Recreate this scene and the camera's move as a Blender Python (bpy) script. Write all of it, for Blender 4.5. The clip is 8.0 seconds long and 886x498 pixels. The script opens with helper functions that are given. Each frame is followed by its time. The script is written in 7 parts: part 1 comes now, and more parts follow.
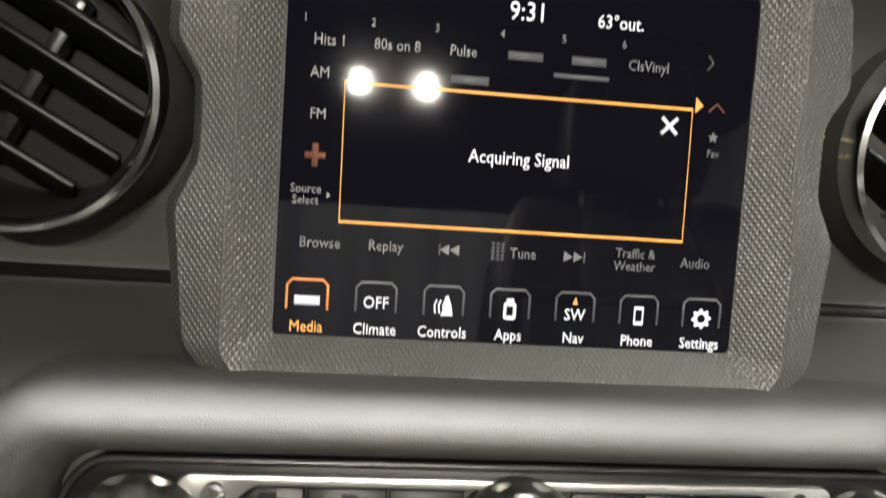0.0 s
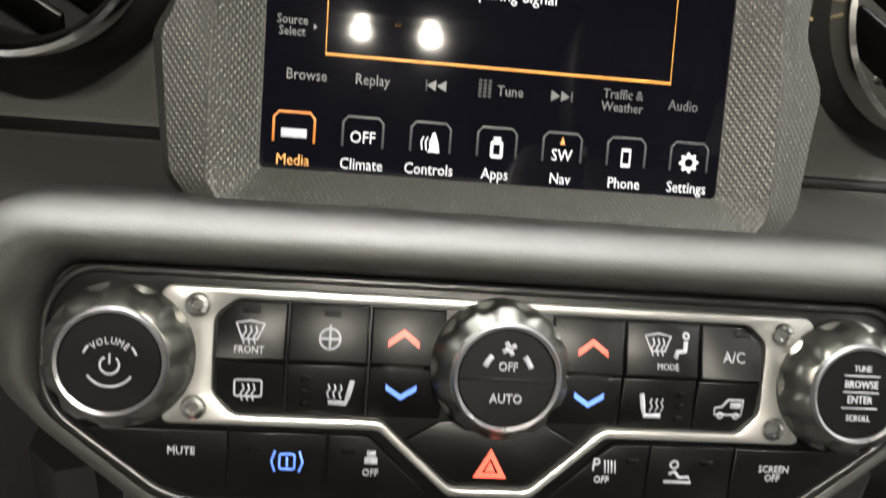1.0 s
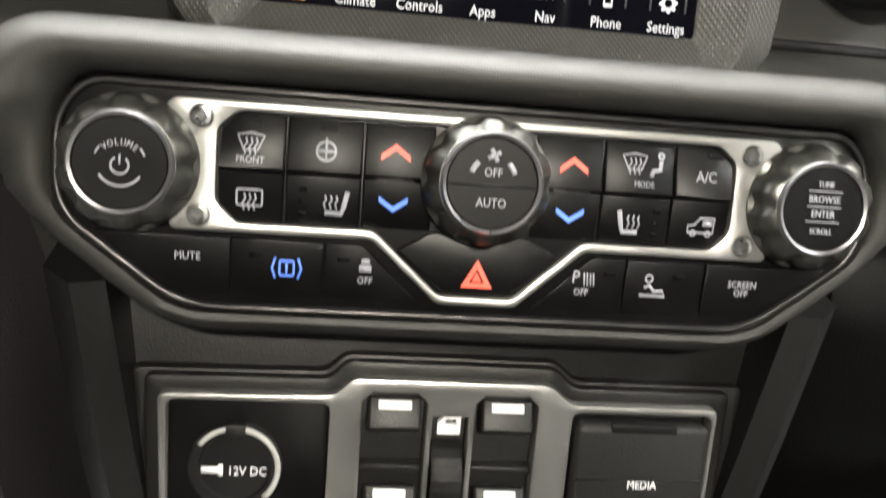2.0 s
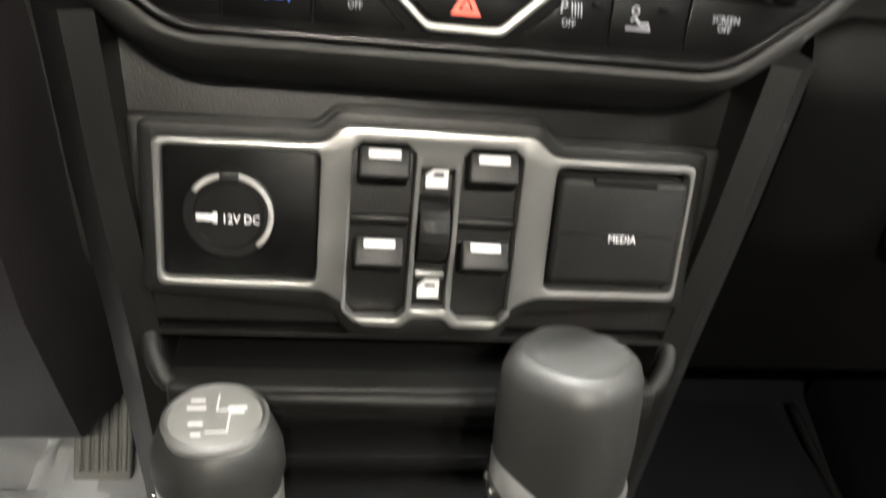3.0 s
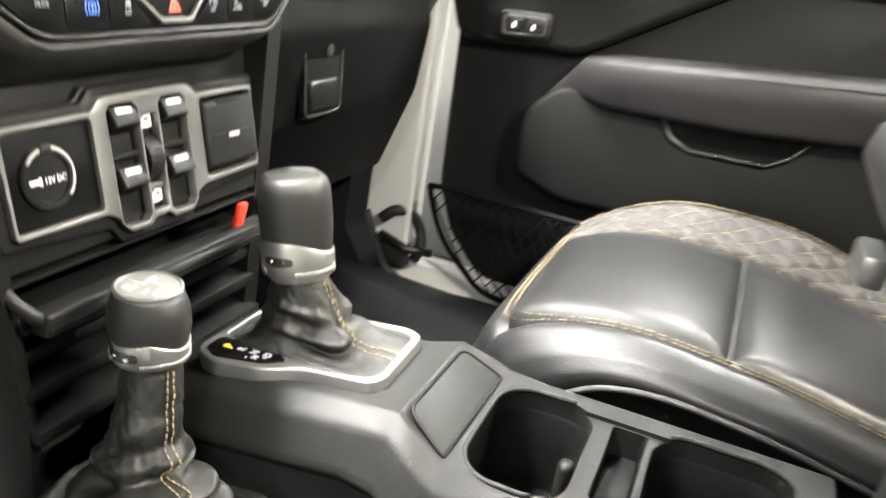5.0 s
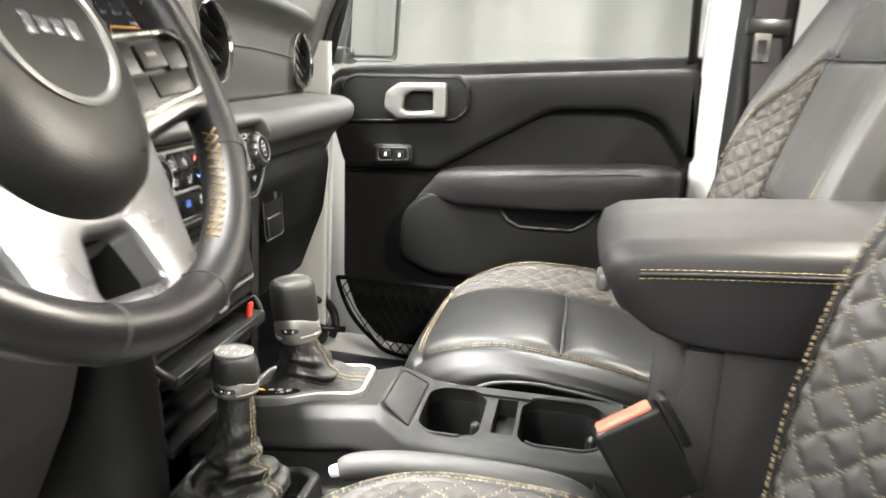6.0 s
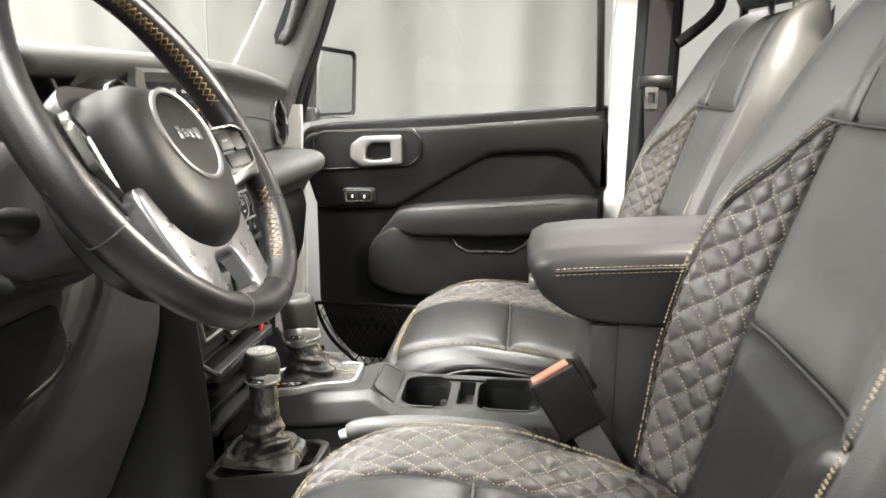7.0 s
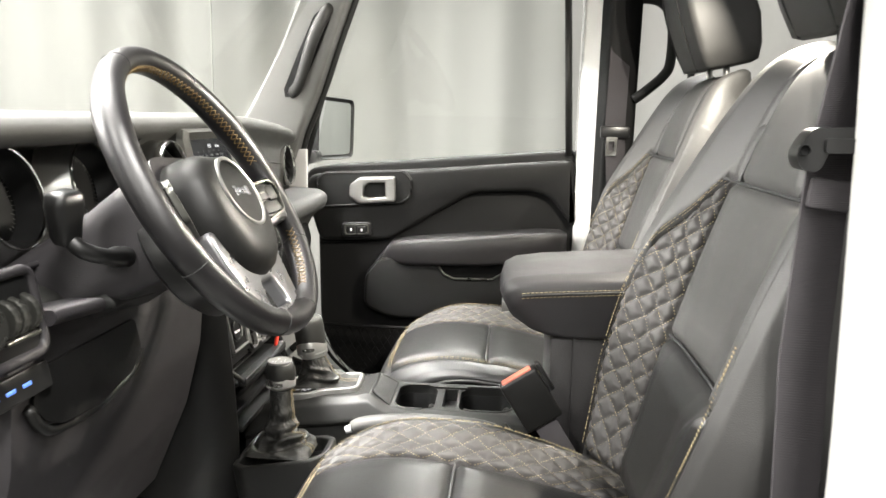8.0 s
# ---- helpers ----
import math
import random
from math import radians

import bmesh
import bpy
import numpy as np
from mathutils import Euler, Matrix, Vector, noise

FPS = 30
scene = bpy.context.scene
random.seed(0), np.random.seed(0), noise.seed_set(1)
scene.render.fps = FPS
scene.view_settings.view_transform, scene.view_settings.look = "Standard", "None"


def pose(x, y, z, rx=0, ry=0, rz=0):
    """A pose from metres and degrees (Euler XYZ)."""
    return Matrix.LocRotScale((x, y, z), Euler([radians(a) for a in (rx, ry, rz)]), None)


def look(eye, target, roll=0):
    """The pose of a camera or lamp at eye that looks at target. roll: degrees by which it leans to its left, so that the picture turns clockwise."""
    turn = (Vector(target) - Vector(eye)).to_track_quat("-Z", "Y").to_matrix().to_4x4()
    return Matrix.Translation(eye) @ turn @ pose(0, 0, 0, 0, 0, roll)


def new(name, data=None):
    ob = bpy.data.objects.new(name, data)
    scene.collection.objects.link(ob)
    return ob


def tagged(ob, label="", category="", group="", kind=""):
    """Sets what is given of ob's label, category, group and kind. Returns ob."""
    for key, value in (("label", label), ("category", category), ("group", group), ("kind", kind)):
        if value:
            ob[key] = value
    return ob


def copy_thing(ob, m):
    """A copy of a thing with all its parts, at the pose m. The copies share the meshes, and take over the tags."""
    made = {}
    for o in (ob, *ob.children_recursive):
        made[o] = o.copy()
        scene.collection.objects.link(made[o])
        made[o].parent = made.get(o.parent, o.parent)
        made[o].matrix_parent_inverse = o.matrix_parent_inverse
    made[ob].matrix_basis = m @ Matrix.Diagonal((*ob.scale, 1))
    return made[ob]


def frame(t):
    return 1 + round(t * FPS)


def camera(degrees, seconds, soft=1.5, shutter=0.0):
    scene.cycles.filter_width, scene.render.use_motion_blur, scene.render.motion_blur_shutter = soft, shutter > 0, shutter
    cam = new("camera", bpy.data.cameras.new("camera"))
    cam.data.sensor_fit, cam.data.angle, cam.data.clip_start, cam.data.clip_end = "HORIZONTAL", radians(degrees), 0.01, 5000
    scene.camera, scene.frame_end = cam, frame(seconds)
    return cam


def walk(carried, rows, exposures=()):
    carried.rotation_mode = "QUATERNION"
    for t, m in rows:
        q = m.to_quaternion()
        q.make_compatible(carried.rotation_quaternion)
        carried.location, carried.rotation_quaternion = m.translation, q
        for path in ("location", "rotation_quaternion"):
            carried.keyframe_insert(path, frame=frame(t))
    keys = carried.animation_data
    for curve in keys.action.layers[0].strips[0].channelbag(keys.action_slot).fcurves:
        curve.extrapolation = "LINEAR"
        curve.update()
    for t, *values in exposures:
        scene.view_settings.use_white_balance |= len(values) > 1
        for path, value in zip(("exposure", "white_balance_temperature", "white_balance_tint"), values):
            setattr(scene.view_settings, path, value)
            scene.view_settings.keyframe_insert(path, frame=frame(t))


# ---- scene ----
from functools import lru_cache

cam = camera(58.1, 8.0, 1.5, 0.5)
METRES, EYE, TILT, LEAN, TURN = 1.55, 0.70, -18.57, -5.18, -5.28
ROWS = [
    (0.0, 0.0, 0.0, 0.0, 0.0, 0.0, 0.0),
    (0.5, 0.0018, 0.0002, -0.0189, 0.27, -0.35, -0.5),
    (1.0, 0.0048, -0.0007, -0.0353, 0.44, -1.18, -0.41),
    (1.5, 0.0067, -0.0061, -0.05, 0.28, -2.44, -0.41),
    (3.0, 0.0042, -0.0229, -0.1104, -1.36, -10.42, -0.65),
    (3.5, -0.0069, -0.0256, -0.131, -8.33, -16.02, 1.01),
    (4.0, -0.0588, -0.0369, -0.139, -28.47, -19.16, 2.68),
    (4.5, -0.1504, -0.0593, -0.1313, -47.94, -19.46, 6.43),
    (5.0, -0.2369, -0.0864, -0.1061, -61.44, -17.3, 10.65),
    (6.5, -0.5936, -0.1908, -0.0129, -76.26, -13.31, 17.56),
    (7.0, -0.6681, -0.2035, -0.0025, -78.29, -12.82, 18.31),
    (7.5, -0.7448, -0.2272, 0.0186, -78.98, -11.88, 18.22),
    (8.0, -0.8154, -0.2458, 0.0311, -79.12, -11.13, 17.98),
]
ROOM_POWER, DOME_POWER = 230.0, 6.5
EXPOSURES = [(0.0, 0.9), (1.0, 0.85), (1.5, 0.7), (3.0, 0.7), (3.5, 0.7), (4.0, 0.88), (4.5, 1.3), (5.2, 1.55), (6.4, 1.15), (8.0, 1.12)]
walk(cam, [(t, pose(-0.061, 0, EYE, TILT, LEAN, TURN) @ pose(METRES * x, METRES * y, METRES * z, 90 + pitch, roll, yaw)) for t, x, y, z, yaw, pitch, roll in ROWS], EXPOSURES)
# ---- world and light ----
world = bpy.data.worlds.new("world")
scene.world = world
world.use_nodes = True
world.node_tree.nodes["Background"].inputs[0].default_value = (0.9, 0.95, 1.0, 1)
world.node_tree.nodes["Background"].inputs[1].default_value = 0.05
GROUND = -0.65


def lamp(name, size, power, at, aim, color=(1, 1, 1)):
    data = bpy.data.lights.new(name, "AREA")
    data.shape, data.size, data.size_y = "RECTANGLE", size[0], size[1]
    data.energy, data.color = power, color
    ob = new(name, data)
    ob.matrix_world = look(at, aim)
    return ob


# ---- helpers for meshes ----
def box(bm, x0, x1, y0, y1, z0, z1, bevel=0.0, seg=2, m=None):
    """A box between two corners, its edges rounded by bevel."""
    vs = [bm.verts.new((x, y, z)) for x in (x0, x1) for y in (y0, y1) for z in (z0, z1)]
    fs = [bm.faces.new([vs[i] for i in f]) for f in ((0, 1, 3, 2), (4, 6, 7, 5), (0, 4, 5, 1), (2, 3, 7, 6), (0, 2, 6, 4), (1, 5, 7, 3))]
    out = list(vs)
    if bevel > 0:
        edges = list({e for f in fs for e in f.edges})
        r = bmesh.ops.bevel(bm, geom=edges, offset=bevel, segments=seg, profile=0.5, affect="EDGES")
        out = list({v for f in r["faces"] for v in f.verts} | {v for v in vs if v.is_valid})
    if m is not None:
        bmesh.ops.transform(bm, matrix=m, verts=out)
    return bm


def prism(bm, outline, z0, z1, holes=(), bevel=0.0, seg=2, m=None):
    """A flat plate with the given outline, from z0 up to z1, with holes through it; the upper edges are rounded."""
    start = set(bm.verts)
    top_edges, tops = [], []
    for loop in (outline, *holes):
        low = [bm.verts.new((x, y, z0)) for x, y in loop]
        top = [bm.verts.new((x, y, z1)) for x, y in loop]
        n = len(loop)
        for i in range(n):
            bm.faces.new((low[i], low[(i + 1) % n], top[(i + 1) % n], top[i]))
        top_edges += [bm.edges.get((top[i], top[(i + 1) % n])) for i in range(n)]
        tops.append((low, top))
    for k in (0, 1):
        es = [bm.edges.get((lp[k][i], lp[k][(i + 1) % len(lp[k])])) for lp in tops for i in range(len(lp[k]))]
        if holes:
            bmesh.ops.triangle_fill(bm, use_beauty=True, use_dissolve=False, edges=es)
        else:
            bm.faces.new(tops[0][k])
    bmesh.ops.recalc_face_normals(bm, faces=bm.faces[:])
    if bevel > 0:
        bmesh.ops.bevel(bm, geom=[e for e in top_edges if e.is_valid], offset=bevel, segments=seg, profile=0.5, affect="EDGES")
    if m is not None:
        bmesh.ops.transform(bm, matrix=m, verts=[v for v in bm.verts if v not in start])
    return bm


def lathe(bm, profile, n=48, m=None, wave=None):
    """A body of revolution about z from (radius, height) pairs; wave(angle, radius) may change the radius."""
    rings = []
    made = []
    for r, z in profile:
        ring = []
        for i in range(n):
            a = 2 * math.pi * i / n
            q = wave(a, r, z) if wave else r
            ring.append(bm.verts.new((q * math.cos(a), q * math.sin(a), z)))
        rings.append(ring)
        made += ring
    for a, b in zip(rings, rings[1:]):
        for i in range(n):
            bm.faces.new((a[i], a[(i + 1) % n], b[(i + 1) % n], b[i]))
    widest = max(r for r, z in profile)
    ends = [profile[0][0] < 0.55 * widest, profile[-1][0] < 0.55 * widest]
    for small, ring in zip(ends, (rings[0], rings[-1])):
        if small:
            bm.faces.new(ring)
    if not any(ends):
        for i in range(n):
            bm.faces.new((rings[-1][i], rings[-1][(i + 1) % n], rings[0][(i + 1) % n], rings[0][i]))
    bmesh.ops.recalc_face_normals(bm, faces=bm.faces[:])
    if m is not None:
        bmesh.ops.transform(bm, matrix=m, verts=made)
    return bm


def tube(bm, path, r, n=8, closed=False, flat=1.0, up=(0, 0, 1)):
    """A round (or flattened) bar along a path; r may be one radius or one for each point."""
    pts = [Vector(p) for p in path]
    k = len(pts)
    rings = []
    for i, p in enumerate(pts):
        a = pts[(i - 1) % k] if closed or i else p
        b = pts[(i + 1) % k] if closed or i < k - 1 else p
        d = (b - a).normalized()
        s = d.cross(Vector(up))
        s = s.normalized() if s.length > 1e-4 else d.orthogonal().normalized()
        t = s.cross(d)
        q = r[i] if isinstance(r, (list, tuple)) else r
        rings.append([bm.verts.new(p + s * q * math.cos(2 * math.pi * j / n) + t * q * flat * math.sin(2 * math.pi * j / n)) for j in range(n)])
    for i in range(k if closed else k - 1):
        a, b = rings[i], rings[(i + 1) % k]
        for j in range(n):
            bm.faces.new((a[j], a[(j + 1) % n], b[(j + 1) % n], b[j]))
    if not closed:
        bm.faces.new(rings[0][::-1])
        bm.faces.new(rings[-1])
    return bm


def loft(bm, rings, caps=True, closed=True):
    """A skin over rings of points with the same number of points each."""
    vs = [[bm.verts.new(p) for p in ring] for ring in rings]
    n = len(vs[0])
    for a, b in zip(vs, vs[1:]):
        for i in range(n if closed else n - 1):
            bm.faces.new((a[i], a[(i + 1) % n], b[(i + 1) % n], b[i]))
    if caps and closed:
        bm.faces.new(vs[0][::-1])
        bm.faces.new(vs[-1])
    bmesh.ops.recalc_face_normals(bm, faces=bm.faces[:])
    return bm


def spline(points, n, closed=False):
    """Points along a smooth curve (Catmull-Rom) through the given ones."""
    p = [Vector(q) for q in points]
    k = len(p)
    out = []
    spans = k if closed else k - 1
    for j in range(n):
        s = j / n * spans if closed else j / (n - 1) * spans
        i = min(int(s), spans - 1)
        f = s - i
        a = p[(i - 1) % k] if closed or i else p[0] * 2 - p[1]
        b, c = p[i % k], p[(i + 1) % k]
        d = p[(i + 2) % k] if closed or i + 2 < k else p[-1] * 2 - p[-2]
        out.append(0.5 * (2 * b + (c - a) * f + (2 * a - 5 * b + 4 * c - d) * f * f + (3 * b - a - 3 * c + d) * f ** 3))
    return out


def rounded(points, r, n=5):
    """A polygon in the plane with its corners rounded by r."""
    out = []
    k = len(points)
    for i in range(k):
        a, b, c = (Vector(points[(i + j) % k]) for j in (-1, 0, 1))
        u, v = a - b, c - b
        q = min(r, u.length * 0.48, v.length * 0.48)
        s, e = b + u.normalized() * q, b + v.normalized() * q
        for j in range(n + 1):
            f = j / n
            out.append(tuple((1 - f) ** 2 * s + 2 * f * (1 - f) * b + f * f * e))
    return out


def rect(x0, x1, y0, y1, r=0.0, n=5):
    p = [(x0, y0), (x1, y0), (x1, y1), (x0, y1)]
    return rounded(p, r, n) if r else p


def circle(x, y, r, n=40):
    return [(x + r * math.cos(2 * math.pi * i / n), y + r * math.sin(2 * math.pi * i / n)) for i in range(n)]


def smooth(bm, angle=40):
    for f in bm.faces:
        f.smooth = True
    for e in bm.edges:
        if len(e.link_faces) == 2 and e.calc_face_angle(0) > radians(angle):
            e.smooth = False
    return bm


def thing(name, m, label, category, group="", kind=""):
    """An empty at the base of a thing, on which its parts hang. m: its place or its pose."""
    ob = new(name)
    ob.empty_display_size = 0.02
    ob.matrix_world = m if isinstance(m, Matrix) else Matrix.Translation(m)
    return tagged(ob, label, category, group, kind)


def chain(ob):
    m = ob.matrix_basis.copy()
    while ob.parent:
        ob = ob.parent
        m = ob.matrix_basis @ m
    return m


def part(name, bm, material, parent, label="", world_space=False, angle=40, kind=""):
    """One mesh under a thing or a part, in its thing's own space, or given in world space."""
    smooth(bm, angle)
    mesh = bpy.data.meshes.new(name)
    bm.to_mesh(mesh)
    bm.free()
    if world_space:
        mesh.transform(chain(parent).inverted())
    mesh.materials.append(material)
    ob = new(name, mesh)
    ob.parent = parent
    return tagged(ob, label, kind=kind)


def solid(name, bm, material, label, category, kind="", group="", angle=40):
    """A thing of one mesh, given in world space."""
    smooth(bm, angle)
    mesh = bpy.data.meshes.new(name)
    bm.to_mesh(mesh)
    bm.free()
    mesh.materials.append(material)
    return tagged(new(name, mesh), label, category, group, kind)


def words(bm, text, x, y, z, size, m=None, align="CENTER", depth=0.0002, wide=0.88, bold=0.0):
    """Flat raised lettering in the built-in font, centred at x, y."""
    data = bpy.data.curves.new("lettering", "FONT")
    data.body, data.size, data.align_x, data.align_y = text, size, align, "CENTER"
    data.extrude, data.offset, data.resolution_u = depth, bold, 2
    ob = bpy.data.objects.new("lettering", data)
    mesh = bpy.data.meshes.new_from_object(ob)
    mesh.transform(Matrix.Translation((x, y, z)) @ Matrix.Diagonal((wide, 1, 1, 1)))
    if m is not None:
        mesh.transform(m)
    bm.from_mesh(mesh)
    bpy.data.objects.remove(ob)
    bpy.data.meshes.remove(mesh)
    return bm


def bar(bm, x0, x1, y0, y1, z, d=0.0003):
    return box(bm, x0, x1, y0, y1, z, z + d)


def stroke(bm, pts, w, z, closed=False):
    """A flat raised line of width w through points in the plane."""
    return tube(bm, [(x, y, z) for x, y in pts], w / 2, 6, closed, 0.3)


def pane(bm, corners, thick, out):
    """A flat sheet of glass between four corners."""
    d = Vector(out) * thick
    loft(bm, [[Vector(c) for c in corners], [Vector(c) + d for c in corners]])
    return bm


B = bmesh.new
# ---- materials ----
def mat(name, color, rough=0.5, metal=0.0, grain=0.0, scale=400.0, stain=0.0, dirt=6.0, coat=0.0, emit=None, power=1.0, spec=0.5, voronoi=False, sheen=0.0, stretch=(1, 1, 1), spread=0.06, wrinkle=0.0, creases=60.0):
    """A surface: base colour with fine grain and large stains, bump from the grain."""
    m = bpy.data.materials.new(name)
    m.use_nodes = True
    t = m.node_tree
    b = t.nodes["Principled BSDF"]
    b.inputs["Roughness"].default_value = rough
    b.inputs["Metallic"].default_value = metal
    b.inputs["Specular IOR Level"].default_value = spec
    b.inputs["Coat Weight"].default_value = coat
    b.inputs["Coat Roughness"].default_value = 0.05
    b.inputs["Sheen Weight"].default_value = sheen
    b.inputs["Base Color"].default_value = (*color, 1)
    if emit:
        b.inputs["Emission Color"].default_value = (*emit, 1)
        b.inputs["Emission Strength"].default_value = power
    co = t.nodes.new("ShaderNodeTexCoord")
    mp = t.nodes.new("ShaderNodeMapping")
    mp.inputs["Scale"].default_value = stretch
    t.links.new(co.outputs["Object"], mp.inputs[0])
    if stain:
        n = t.nodes.new("ShaderNodeTexNoise")
        n.inputs["Scale"].default_value, n.inputs["Detail"].default_value = dirt, 6
        t.links.new(mp.outputs[0], n.inputs["Vector"])
        mix = t.nodes.new("ShaderNodeMixRGB")
        mix.blend_type = "MIX"
        mix.inputs[1].default_value = (*[c * (1 - stain) for c in color], 1)
        mix.inputs[2].default_value = (*[min(1, c * (1 + stain)) for c in color], 1)
        t.links.new(n.outputs["Fac"], mix.inputs[0])
        t.links.new(mix.outputs[0], b.inputs["Base Color"])
        rr = t.nodes.new("ShaderNodeMapRange")
        rr.inputs["From Min"].default_value, rr.inputs["From Max"].default_value = 0.3, 0.7
        rr.inputs["To Min"].default_value, rr.inputs["To Max"].default_value = max(0.02, rough - spread), min(1, rough + spread)
        t.links.new(n.outputs["Fac"], rr.inputs[0])
        t.links.new(rr.outputs[0], b.inputs["Roughness"])
    if grain:
        g = t.nodes.new("ShaderNodeTexVoronoi" if voronoi else "ShaderNodeTexNoise")
        g.inputs["Scale"].default_value = scale
        t.links.new(mp.outputs[0], g.inputs["Vector"])
        bump = t.nodes.new("ShaderNodeBump")
        bump.inputs["Strength"].default_value, bump.inputs["Distance"].default_value = grain, 0.001
        t.links.new(g.outputs["Distance" if voronoi else "Fac"], bump.inputs["Height"])
        t.links.new(bump.outputs[0], b.inputs["Normal"])
        if wrinkle:
            wn = t.nodes.new("ShaderNodeTexNoise")
            wn.inputs["Scale"].default_value, wn.inputs["Detail"].default_value, wn.inputs["Distortion"].default_value = creases, 3, 1.2
            t.links.new(mp.outputs[0], wn.inputs["Vector"])
            wb = t.nodes.new("ShaderNodeBump")
            wb.inputs["Strength"].default_value, wb.inputs["Distance"].default_value = wrinkle, 0.002
            wb.invert = True
            t.links.new(wn.outputs["Fac"], wb.inputs["Height"])
            t.links.new(wb.outputs[0], bump.inputs["Normal"])
    return m


def knurled(name, color, rough, pitch):
    """Fine raised lozenges, as on the moulded screen surround."""
    m = mat(name, color, rough, stain=0.12, dirt=20)
    t = m.node_tree
    b = t.nodes["Principled BSDF"]
    co = t.nodes.new("ShaderNodeTexCoord")
    waves = []
    for angle in (0.6, -0.6):
        mp = t.nodes.new("ShaderNodeMapping")
        mp.inputs["Rotation"].default_value = (0, 0, angle)
        w = t.nodes.new("ShaderNodeTexWave")
        w.inputs["Scale"].default_value = 0.31 / pitch
        t.links.new(co.outputs["Object"], mp.inputs[0])
        t.links.new(mp.outputs[0], w.inputs["Vector"])
        waves.append(w)
    mul = t.nodes.new("ShaderNodeMath")
    mul.operation = "MULTIPLY"
    for i, w in enumerate(waves):
        t.links.new(w.outputs["Fac"], mul.inputs[i])
    bump = t.nodes.new("ShaderNodeBump")
    bump.inputs["Strength"].default_value, bump.inputs["Distance"].default_value = 0.5, 0.0006
    t.links.new(mul.outputs[0], bump.inputs["Height"])
    t.links.new(bump.outputs[0], b.inputs["Normal"])
    return m


def weave(name, color, pitch):
    """Woven webbing: fine cross ribs."""
    m = mat(name, color, 0.75, stain=0.15, dirt=30, spec=0.2)
    t = m.node_tree
    b = t.nodes["Principled BSDF"]
    co = t.nodes.new("ShaderNodeTexCoord")
    w = t.nodes.new("ShaderNodeTexWave")
    w.bands_direction = "Z"
    w.inputs["Scale"].default_value = 0.31 / pitch
    t.links.new(co.outputs["Object"], w.inputs["Vector"])
    bump = t.nodes.new("ShaderNodeBump")
    bump.inputs["Strength"].default_value, bump.inputs["Distance"].default_value = 0.45, 0.001
    t.links.new(w.outputs["Fac"], bump.inputs["Height"])
    t.links.new(bump.outputs[0], b.inputs["Normal"])
    return m


PLASTIC = mat("black_plastic", (0.0050, 0.0050, 0.0047), 0.44, grain=0.25, scale=900, stain=0.2, spec=0.30)
SOFT = mat("soft_dash_skin", (0.019, 0.019, 0.0172), 0.64, grain=0.14, scale=1700, stain=0.15, voronoi=True, spec=0.42)
CONSOLE = mat("console_plastic", (0.0085, 0.0086, 0.0081), 0.50, grain=0.22, scale=1100, stain=0.16, dirt=11, spec=0.24)
GRIP = mat("grip_skin", (0.015, 0.015, 0.0136), 0.50, grain=0.14, scale=1200, stain=0.2, dirt=20, spec=0.42)
DOORSKIN = mat("door_skin", (0.0043, 0.0043, 0.0042), 0.60, grain=0.15, scale=1500, stain=0.2, voronoi=True, spec=0.20)
SMOOTHBLACK = mat("satin_black", (0.006, 0.006, 0.006), 0.33, stain=0.2, dirt=25, spec=0.45)
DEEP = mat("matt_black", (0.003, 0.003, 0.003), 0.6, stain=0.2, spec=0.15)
PIANO = mat("button_black", (0.0015, 0.0015, 0.0015), 0.40, stain=0.25, dirt=40, spec=0.18)
BEZEL = knurled("knurled_surround", (0.025, 0.025, 0.0225), 0.42, 0.0018)
SILVER = mat("satin_silver", (0.31, 0.31, 0.30), 0.36, 0.85, grain=0.05, scale=900, stain=0.08, dirt=30)
DARKSILVER = mat("smoked_silver", (0.11, 0.11, 0.10), 0.3, 0.85, stain=0.12, dirt=30)
KNOBMETAL = mat("knob_metal", (0.075, 0.076, 0.070), 0.34, 0.8, stain=0.12, dirt=40)
SILLTRIM = mat("sill_vinyl", (0.004, 0.004, 0.0052), 0.46, grain=0.12, scale=900, stain=0.2, dirt=9, spec=0.24)
CAPMETAL = mat("cap_metal", (0.30, 0.30, 0.285), 0.36, 0.5, stain=0.1, dirt=60)
KNEEPLASTIC = mat("charcoal_plastic", (0.021, 0.0195, 0.021), 0.48, grain=0.3, scale=800, stain=0.22, dirt=8, spec=0.35)
# darker copy of black_plastic: shade in the colour, also used for dark indicators
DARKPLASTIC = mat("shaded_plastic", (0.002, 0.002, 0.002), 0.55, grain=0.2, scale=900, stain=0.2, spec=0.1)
PATTERN = mat("cap_print", (0.30, 0.30, 0.29), 0.5, stain=0.1, dirt=100)
SPOKE = mat("spoke_metal", (0.24, 0.24, 0.25), 0.30, 0.85, stain=0.12, dirt=30)
COLLARMETAL = mat("collar_metal", (0.52, 0.52, 0.50), 0.32, 0.9, grain=0.05, scale=900, stain=0.08, dirt=30)
CHROME = mat("chrome", (0.7, 0.7, 0.68), 0.15, 1.0, stain=0.06, dirt=40)
GLASS_SCREEN = mat("screen_glass", (0.002, 0.002, 0.003), 0.035, stain=0.1, dirt=25, emit=(0.012, 0.012, 0.03), power=0.05, spread=0.015, spec=0.25)
LEATHER = mat("black_leather", (0.036, 0.0355, 0.0345), 0.55, grain=0.2, scale=900, stain=0.2, dirt=9, voronoi=True, spec=0.36, wrinkle=0.25, creases=14)
